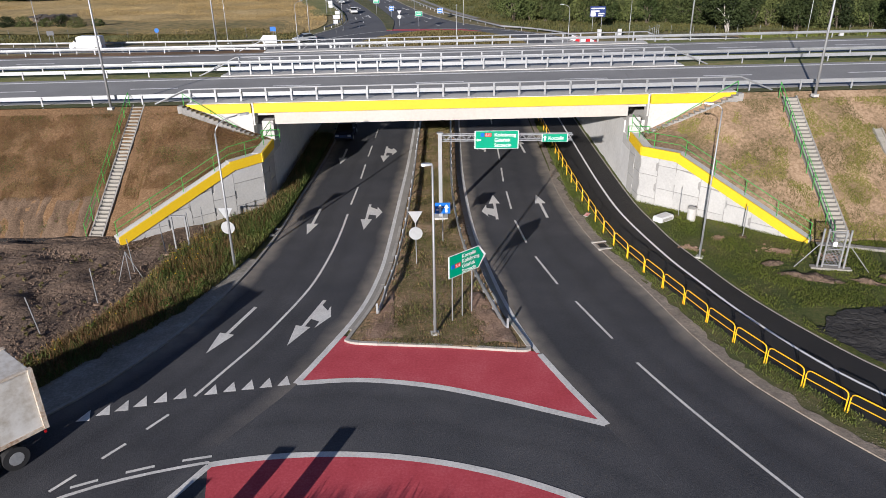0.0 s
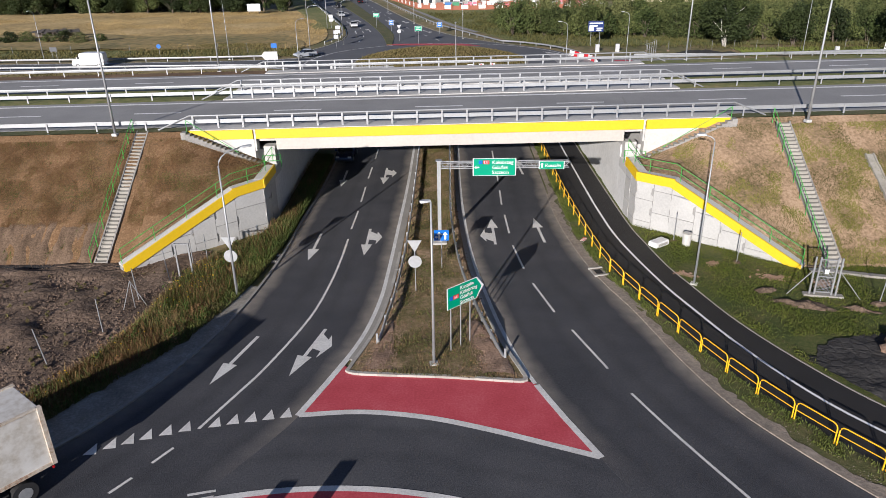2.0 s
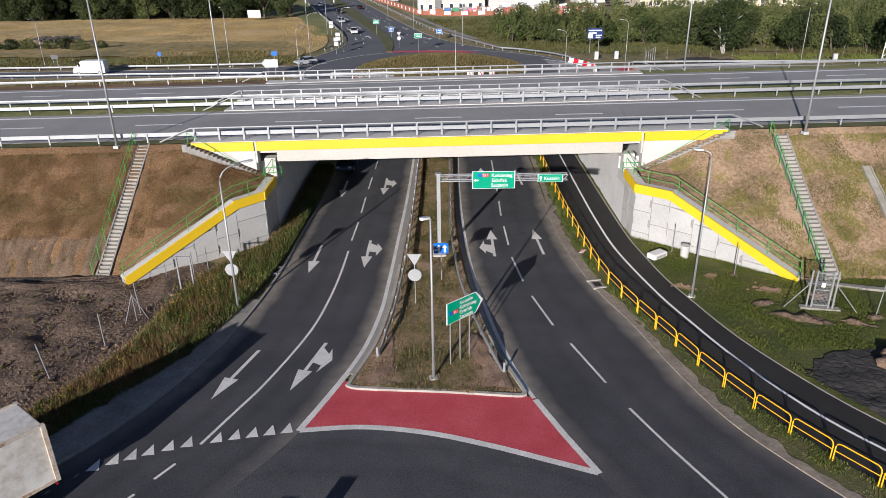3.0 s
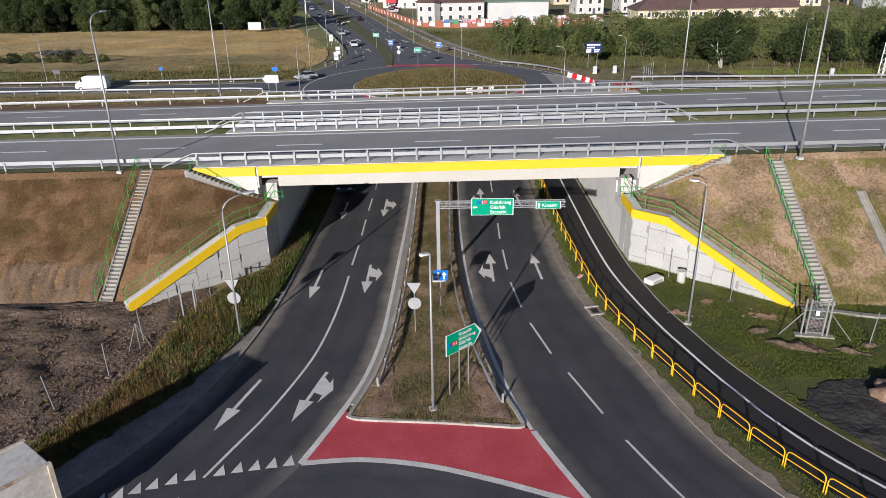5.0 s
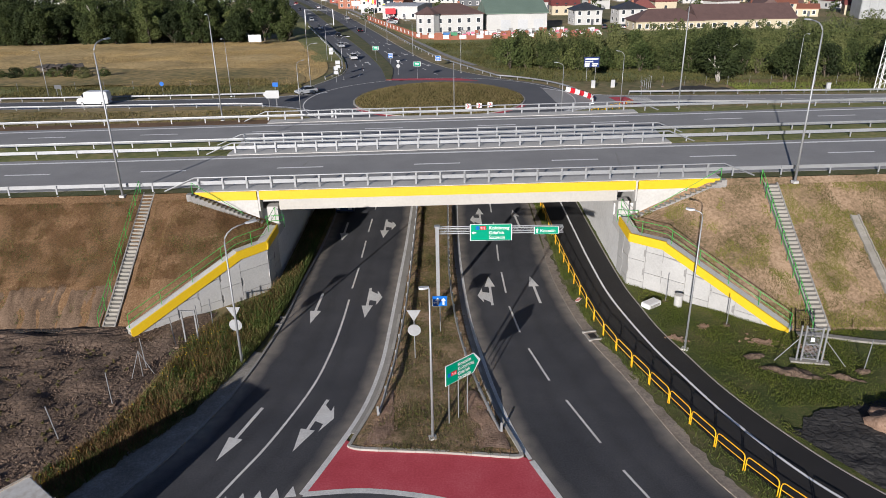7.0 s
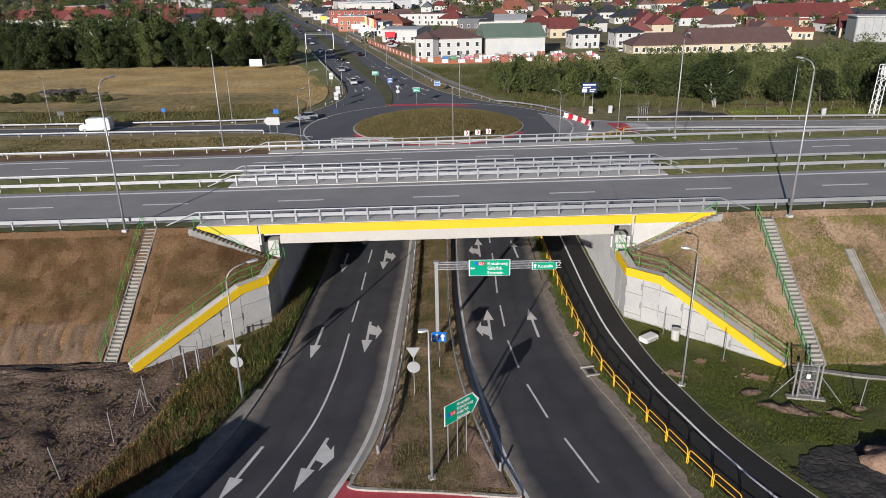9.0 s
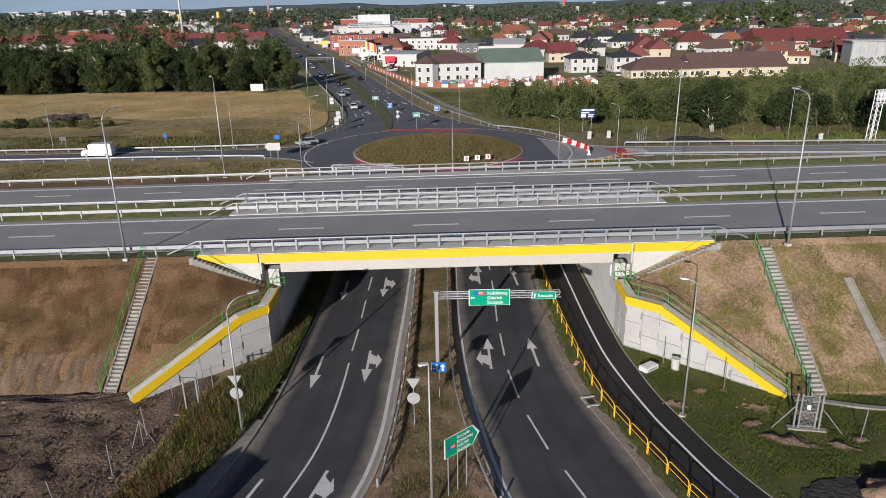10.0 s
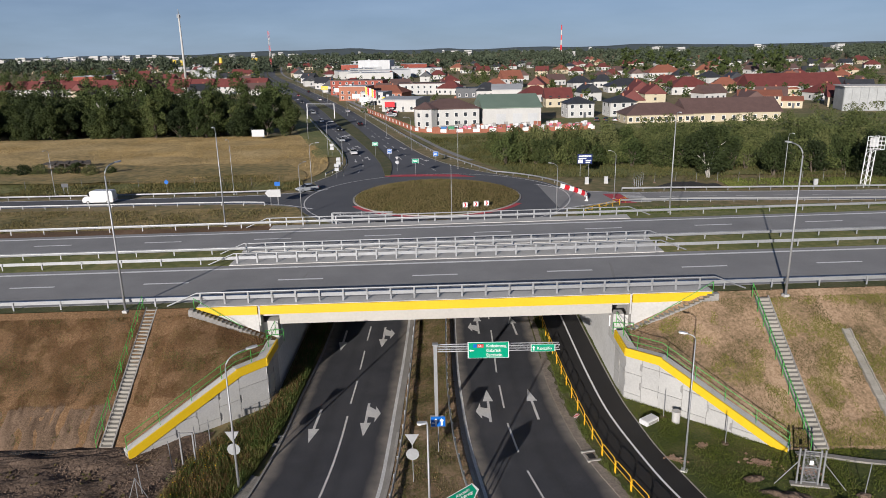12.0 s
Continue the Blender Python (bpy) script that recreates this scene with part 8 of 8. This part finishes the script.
# water-filled barriers
BARRIER = shared("segment", lambda: side_shape([(-0.3, 0), (-0.3, 0.12), (-0.12, 0.35), (-0.1, 0.9), (0.1, 0.9), (0.12, 0.35), (0.3, 0.12), (0.3, 0)], -0.72, 0.72), SIGN_WHITE)
BARRIER_RED = shared("segment", lambda: side_shape([(-0.3, 0), (-0.3, 0.12), (-0.12, 0.35), (-0.1, 0.9), (0.1, 0.9), (0.12, 0.35), (0.3, 0.12), (0.3, 0)], -0.72, 0.72), SIGN_RED)
line = resample(smooth_line([(24.3, 137.5), (26.6, 132.5), (27.6, 128), (26.8, 124.5)]), 10)
for k, (a, b) in enumerate(zip(line, line[1:])):
    t = thing("plastic_barrier", ("red" if k % 2 else "white") + " plastic road barrier at the closed path", "barrier", "plastic barriers", at=tuple(a.lerp(b, 0.5)), turn=math.degrees(math.atan2(b.y - a.y, b.x - a.x)) - 90)
    part_of("shell", BARRIER_RED if k % 2 else BARRIER, None, t)
    part("cap", boxed(-0.07, 0.07, -0.3, 0.3, 0.9, 0.98), BLACK, t)

# red and white crossing and yellow rails beside it
structure("road_cycle_crossing", banded([Vector((31.0, 130.5, 0)), Vector((34.2, 130.5, 0))], [Vector((32.2, 122.2, 0)), Vector((35.4, 122.2, 0))], 0.03), RED, "red surfaced cycle crossing over the slip road", "road")
for k in range(7):
    structure("marking_zebra", banded([Vector((34.6 + 0.0 * k, 130.2 - 1.15 * k, 0)), Vector((38.2, 130.2 - 1.15 * k, 0))], [Vector((34.6, 129.6 - 1.15 * k, 0)), Vector((38.2, 129.6 - 1.15 * k, 0))], 0.032), PAINT, "white zebra bar over the slip road", "road marking")
for k in range(6):
    copy_thing(first, pose(24.5 + 1.5 * k, 114.5 + 1.35 * k, 0.02, 0, 0, 42))

# signs along the town road
for x, y, c, h, w in ((-16.9, 184.8, SIGN_GREEN, 1.1, 1.9), (-5.3, 154.6, SIGN_GREEN, 1.1, 1.9), (-12.8, 179.4, SIGN_BLUE, 1.3, 1.4), (-0.9, 173.3, SIGN_BLUE, 1.3, 1.6)):
    t = thing("direction_sign", ("green" if c is SIGN_GREEN else "blue") + " sign on a post by the town road", "road sign", "far signs", at=(x, y, 0))
    t.scale = (0.8, 1, 0.9)
    part("post", tubed([(0, 0.06, -0.2), (0, 0.06, 4.2 if c is SIGN_GREEN else 2.9)], 0.05, 6), STEEL_DULL, t)
    z = 3.1 if c is SIGN_GREEN else 1.6
    plate("board", t, [(-w / 2, z), (w / 2, z), (w / 2, z + h), (-w / 2, z + h)], c, "", 0, 0.07, SIGN_WHITE)
    for k in range(2):
        part("text_bar", panel_xz([(-w * 0.3, z + h * (0.28 + 0.32 * k)), (w * 0.3, z + h * (0.28 + 0.32 * k)), (w * 0.3, z + h * (0.4 + 0.32 * k)), (-w * 0.3, z + h * (0.4 + 0.32 * k))], -0.03, -0.005), SIGN_WHITE, t)
o = post_signs(-9.8, 161, 3.2, (("triangle", 2.9, SIGN_BACK), ("round", 2.0, SIGN_BACK)), "grey backs of two signs at the far splitter island")
t = thing("sign_gantry", "galvanised lattice gantry over the town road", "sign gantry", at=(-45, 292, 0), turn=-8)
for x in (-9.5, 2.0):
    part("column", boxed(x - 0.15, x + 0.15, -0.15, 0.15, -0.2, 6.2), STEEL, t)
b = bmesh.new()
for z in (5.7, 6.3):
    for y in (-0.25, 0.25):
        tube(b, [(-9.5, y, z), (2, y, z)], 0.05, 6)
for k in range(16):
    tube(b, [(-9.5 + 0.72 * k, -0.25, 5.7 if k % 2 else 6.3), (-9.5 + 0.72 * (k + 1), -0.25, 6.3 if k % 2 else 5.7)], 0.03, 5)
part("truss", b, STEEL, t)
t = thing("sign_gantry", "galvanised lattice arm seen behind the highway railing", "sign gantry", at=(-14.6, 92.8, 0))
part("column", boxed(-0.15, 0.15, -0.15, 0.15, -0.2, 6.0), STEEL, t)
b = bmesh.new()
for z in (5.5, 6.0):
    for y in (-0.25, 0.25):
        tube(b, [(0, y, z), (8.2, y, z)], 0.045, 6)
for k in range(19):
    tube(b, [(0.43 * k, -0.25, 5.5 if k % 2 else 6.0), (0.43 * (k + 1), -0.25, 6.0 if k % 2 else 5.5)], 0.03, 5)
part("truss", b, STEEL, t)
for k in range(3):
    part("bracket", boxed(1.0 + 2.9 * k, 1.1 + 2.9 * k, 0.26, 0.32, 5.4, 6.1), SIGN_BACK, t)

NAVY = material("navy_print", shades((0.012, 0.03, 0.14), 0.2), 0.4, 0, 1, 4, 0)
post_signs(-55.4, 139.9, 2.6, (("round", 2.2, SIGN_BLUE),), "round blue sign on a post beside the slip road")
post_signs(-29.9, 126.9, 4.2, (("square", 3.8, SIGN_BLUE),), "blue sign on a tall post at the slip road")
for x, y in ((-23.4, 161), (-22.6, 152), (-28.6, 186)):
    post_signs(x, y, 3.4, (("square", 3.0, SIGN_BACK), ("square", 2.1, SIGN_BACK)), "grey backs of road signs beside the town road")
t = thing("road_sign", "grey back of an arrow-shaped sign on two posts", "road sign", "far signs", at=(-30.6, 126.4, 0))
for x in (-0.6, 0.7):
    part("post", tubed([(x, 0.1, -0.1), (x, 0.1, 2.8)], 0.05, 6), STEEL_DULL, t)
part("board", panel_xz([(-1.6, 2.2), (-1.0, 1.5), (1.3, 1.5), (1.3, 2.9), (-1.0, 2.9)], 0, 0.05), SIGN_BACK, t)
t = thing("road_sign", "small dark sign on two posts beside the slip road", "road sign", "far signs", at=(-76.2, 140.2, 0))
for x in (-0.4, 0.4):
    part("post", tubed([(x, 0.1, -0.1), (x, 0.1, 2.2)], 0.05, 6), STEEL_DULL, t)
part("board", boxed(-0.7, 0.7, 0, 0.05, 1.5, 2.3), WALLS["dark"], t)

# billboard with blue panels, cabinets and a lattice camera mast beyond the slip road
t = thing("billboard", "blue and white billboard on two posts", "billboard", at=(31.3, 149, 0))
t.scale = (0.75, 1, 0.95)
for x in (-1.2, 1.2):
    part("post", tubed([(x, 0.1, -0.2), (x, 0.1, 3.4)], 0.07, 8), STEEL_DULL, t)
part("board", boxed(-2.1, 2.1, -0.06, 0.06, 3.0, 5.2), NAVY, t, "blue board")
for z, x0, x1 in ((4.75, -1.8, 1.8), (4.2, -1.8, 0.4), (3.7, 0.2, 1.8), (3.3, 0.2, 1.5)):
    part("text_bar", boxed(x0, x1, -0.085, -0.062, z - 0.13, z + 0.13), SIGN_WHITE, t)
part("picture_panel", boxed(-1.9, -0.6, -0.085, -0.062, 3.15, 3.95), SIGN_WHITE, t)
t = thing("notice_board", "blank grey notice board at the wood edge", "notice board", at=(-58.2, 226, 0))
for x in (-1.5, 1.5):
    part("post", tubed([(x, 0.1, -0.2), (x, 0.1, 2.0)], 0.06, 6), BARK, t)
part("board", boxed(-2.0, 2.0, -0.05, 0.05, 1.0, 3.2), SIGN_BACK, t)
for x, y in ((30.2, 141), (34.2, 141.3), (73.6, 134.2)):
    t = thing("control_cabinet", "pale grey roadside control cabinet", "cabinet", "control cabinets", at=(x, y, 0.03))
    part("plinth", boxed(-0.4, 0.4, -0.2, 0.2, -0.1, 0.2), CONCRETE, t)
    part("body", boxed(-0.38, 0.38, -0.19, 0.19, 0.2, 1.4), LAMP_GREY, t)
    part("door", boxed(-0.34, 0.34, -0.205, -0.192, 0.25, 1.35), LAMP_GREY, t)
mast = thing("camera_mast", "white lattice mast with a caged platform", "mast", at=(82.3, 132.6, 0), turn=10)
b = bmesh.new()
for sx in (-0.6, 0.6):
    for sy in (-0.5, 0.5):
        tube(b, [(sx, sy, -0.1), (sx + 0.3, sy, 7.2)], 0.07, 6)
for k in range(8):
    z0, z1 = 0.9 * k, 0.9 * (k + 1)
    o0, o1 = 0.3 * z0 / 7.2, 0.3 * z1 / 7.2
    for sy in (-0.5, 0.5):
        tube(b, [((-0.6 if k % 2 else 0.6) + o0, sy, z0), ((0.6 if k % 2 else -0.6) + o1, sy, z1)], 0.06, 5)
part("lattice", b, FRAME, mast)
for x in (0.0, 0.8, 1.6, 2.4):
    for y in (-0.8, 0.8):
        part("cage_post", tubed([(x, y, 7.2), (x, y, 9.6)], 0.06, 5), FRAME, mast)
for z in (7.2, 8.0, 8.8, 9.6):
    for y in (-0.8, 0.8):
        part("cage_rail", tubed([(0, y, z), (2.4, y, z)], 0.05, 5), FRAME, mast)
    for x in (0, 2.4):
        part("cage_rail", tubed([(x, -0.8, z), (x, 0.8, z)], 0.05, 5), FRAME, mast)
part("panel", boxed(0.4, 2.0, 0.5, 0.7, 7.6, 9.3), FRAME, mast)
for k in range(16):
    fence_post(40 + 4.2 * k, 141.5 - 0.12 * k * 4.2 + 0.06 * k * 4.2, 2.0, 0.05 * (k % 3 - 1))
for k in range(14):
    fence_post(-34 - 6 * k, 146.5, 1.9, 0.04 * (k % 3 - 1), "thin fence post beside the dry meadow")
t = thing("panel_fence", "galvanised mesh panel fence beside the black earth", "fence", at=(36.5, 130.8, 0))
for k in range(5):
    o = under(part("fence_panel", box(box(box(boxed(-0.03, 0.03, -0.03, 0.03, -0.1, 2.4), -0.02, 0.02, 0.03, 1.6, 0.2, 0.25), -0.02, 0.02, 0.03, 1.6, 1.2, 1.25), -0.02, 0.02, 0.03, 1.6, 2.2, 2.25), STEEL_DULL, t), t)
    o.location = (37.6 + 0.9 * k, 132.5 + 1.7 * k, 0)

# shop front flags, signs and red bands
for k in range(5):
    t = thing("flag_pole", "white flag pole in front of the shops", "flag pole", "shop flags", at=(-30 - 1.7 * k, 330 + 7 * k, 0))
    part("pole", tubed([(0, 0, -0.2), (0, 0, 9.5)], 0.07, 6), SIGN_WHITE, t)
    part("flag", boxed(0.05, 0.9, -0.02, 0.02, 5.5, 9.2), (SIGN_RED, WALLS["yellow"], SIGN_WHITE)[k % 3], t)
for x, y, m, lb in ((-37, 352, SIGN_WHITE, "white"), (-58, 432, SIGN_RED, "red"), (-62, 440, SIGN_WHITE, "white"), (-75, 470, WALLS["yellow"], "yellow"), (-22, 318, SIGN_RED, "red"), (-44, 380, SIGN_WHITE, "white")):
    t = thing("shop_sign", lb + " advertising board beside the town road", "advertising board", "shop boards", at=(x, y, 0))
    for s in (-1.3, 1.3):
        part("post", boxed(s - 0.1, s + 0.1, 0.05, 0.2, -0.1, 3), STEEL_DULL, t)
    part("board", boxed(-2.2, 2.2, -0.05, 0.05, 2.2, 4.6), m, t)

# tufts in the meadows
mead = scatter(smooth_line([(-30, 150), (-27, 165), (-31, 190), (-42, 222), (-47, 236)], 4), smooth_line([(-160, 150), (-160, 165), (-165, 190), (-170, 215), (-170, 232)], 4), 150000, 91, 0.1, 0, 1, 0.09)
blade_field("meadow_straw", mead, (0.2, 0.55), (0.02, 0.05), BLADE["straw"], "tall straw-coloured grass of the meadow", 92, 0.4)
mead = scatter(smooth_line([(-28, 139), (-29, 146), (-32, 158)], 2), smooth_line([(-160, 139), (-160, 148), (-160, 160)], 2), 60000, 93, 0.1, 0, 1, 0.1)
blade_field("meadow_green", mead, (0.2, 0.6), (0.05, 0.14), BLADE["olive"], "green rough grass beside the slip road", 94, 0.4)
mead = scatter(smooth_line([(22, 97), (22, 108), (24, 119)], 3), smooth_line([(90, 97), (90, 106), (90, 116)], 3), 40000, 97, 0.12, 0, 1, 0.15)
blade_field("ramp_grass", mead, (0.15, 0.45), (0.05, 0.12), BLADE["green"], "green grass between highway and slip road", 98, 0.4)
mead = scatter(smooth_line([(38, 133), (38, 139), (38, 144)], 3), smooth_line([(100, 131), (100, 136), (100, 141)], 3), 26000, 99, 0.12, 0, 1, 0.15)
blade_field("thicket_edge_grass", mead[(mead[:, 0] > 57)], (0.15, 0.45), (0.05, 0.12), BLADE["green"], "green grass in front of the thicket", 100, 0.4)
mead = scatter(smooth_line([(-24, 98), (-24, 110), (-28, 123)], 3), smooth_line([(-100, 98), (-100, 110), (-100, 124)], 3), 30000, 101, 0.12, 0, 1, 0.15)
blade_field("ditch_grass", mead, (0.15, 0.4), (0.05, 0.12), BLADE["olive"], "rough grass between highway and slip road", 102, 0.4)
mead = scatter(smooth_line([(18, 150), (12, 166), (2, 195), (-6, 225)], 4), smooth_line([(110, 131), (110, 150), (100, 190), (90, 225)], 4), 60000, 95, 0.1, 0, 1, 0.1)
blade_field("scrub_grass", mead, (0.25, 0.8), (0.06, 0.16), BLADE["olive"], "rough grass in front of the thicket", 96, 0.4)

vg = scatter([p for p in WEST if 38 < p.y < 56], [p for p in V_OUT if 38 < p.y < 56], 26000, 103, 0.1, 0.0, 0.9)
blade_field("verge_lush_grass", vg, (0.12, 0.42), (0.015, 0.04), BLADE["green"], "lush green grass below the retaining wall", 104)

# road drains
for x, y, tn in ((10.35, 42.2, 12), (-12.15, 45.0, -4)):
    t = thing("drain_inlet", "concrete road drain inlet in the kerb", "drain", "road drains", at=(x, y, 0.0), turn=tn)
    part("slab", boxed(-0.45, 0.45, -0.5, 0.5, -0.1, 0.05), KERB, t)
    part("grate", boxed(-0.25, 0.25, -0.3, 0.3, 0.051, 0.07), BLACK, t)
    for s in (-1, 1):
        part("wing_kerb", boxed(-0.5, 0.5, s * 0.56 - 0.07, s * 0.56 + 0.07, -0.1, 0.12), KERB, t)

# bare eroded soil along the foot of the dry bank
bm = bmesh.new()
grid = []
for i in range(150):
    x = -24.9 - 0.22 * i
    row = []
    for j in range(15):
        y = 44.15 + 3.3 * j / 14 * (1 + 0.16 * noise.noise(Vector((x * 0.5, 2, 0))))
        z = float(slope_z(np.array(x), np.array(y), -1, 44.2)[0])
        e = min(1.0, j / 2, (14 - j) / 2)
        h = noise.fractal(Vector((x * 1.9, y * 0.3, 5)), 0.7, 2.2, 4) * 0.3
        row.append(bm.verts.new((x, y, z + 0.1 * e - 0.03 + h * e)))
    grid.append(row)
for a, b in zip(grid, grid[1:]):
    for j in range(14):
        bm.faces.new((a[j], b[j], b[j + 1], a[j + 1]))
bmesh.ops.recalc_face_normals(bm, faces=bm.faces)
if sum(fc.normal.z for fc in bm.faces) < 0:
    bmesh.ops.reverse_faces(bm, faces=bm.faces)
FOOT = material("eroded_earth", [(0.06, 0.038, 0.022), (0.14, 0.092, 0.057), (0.22, 0.15, 0.1)], 0.95, 0, 0.5, 8.0, 1.0, 7)
tagged(part("embankment_foot", bm, FOOT, None, "", True), "bare eroded soil with runnels at the foot of the bank", "embankment", "", "structure")

# concrete drainage chute lying on the sandy bank
t = thing("drainage_chute", "pale concrete drainage chute down the sandy bank", "drainage chute", at=(33.0, 42.6, 0), kind="structure")
TROUGH = shared("chute_section", lambda: box(box(boxed(-0.3, 0.3, -0.24, 0.24, -0.12, 0.02), -0.34, -0.26, -0.24, 0.24, -0.12, 0.13), 0.26, 0.34, -0.24, 0.24, -0.12, 0.13), STAIR)
for k in range(24):
    y = 43.0 + 7.9 * k / 23
    x = 32.2 + 0.02 * (k % 3)
    o = under(part_of("chute_section", TROUGH, None, t), t)
    o.location, o.rotation_euler = (x, y, float(slope_z(np.array(x), np.array(y), 1, 42.0)[0]) + 0.1), (math.atan2(7.4, 12.85), 0, 0.02 * (k % 4 - 1.5))
t = thing("fallen_marker", "small red and white striped plate beside the barriers", "marker plate", at=(10.35, 47.6, 0.1), turn=60)
part("plate", boxed(-0.35, 0.35, -0.15, 0.15, 0, 0.03), SIGN_WHITE, t)
for k in range(3):
    part("stripe", boxed(-0.28 + 0.24 * k, -0.17 + 0.24 * k, -0.15, 0.15, 0.031, 0.035), SIGN_RED, t)
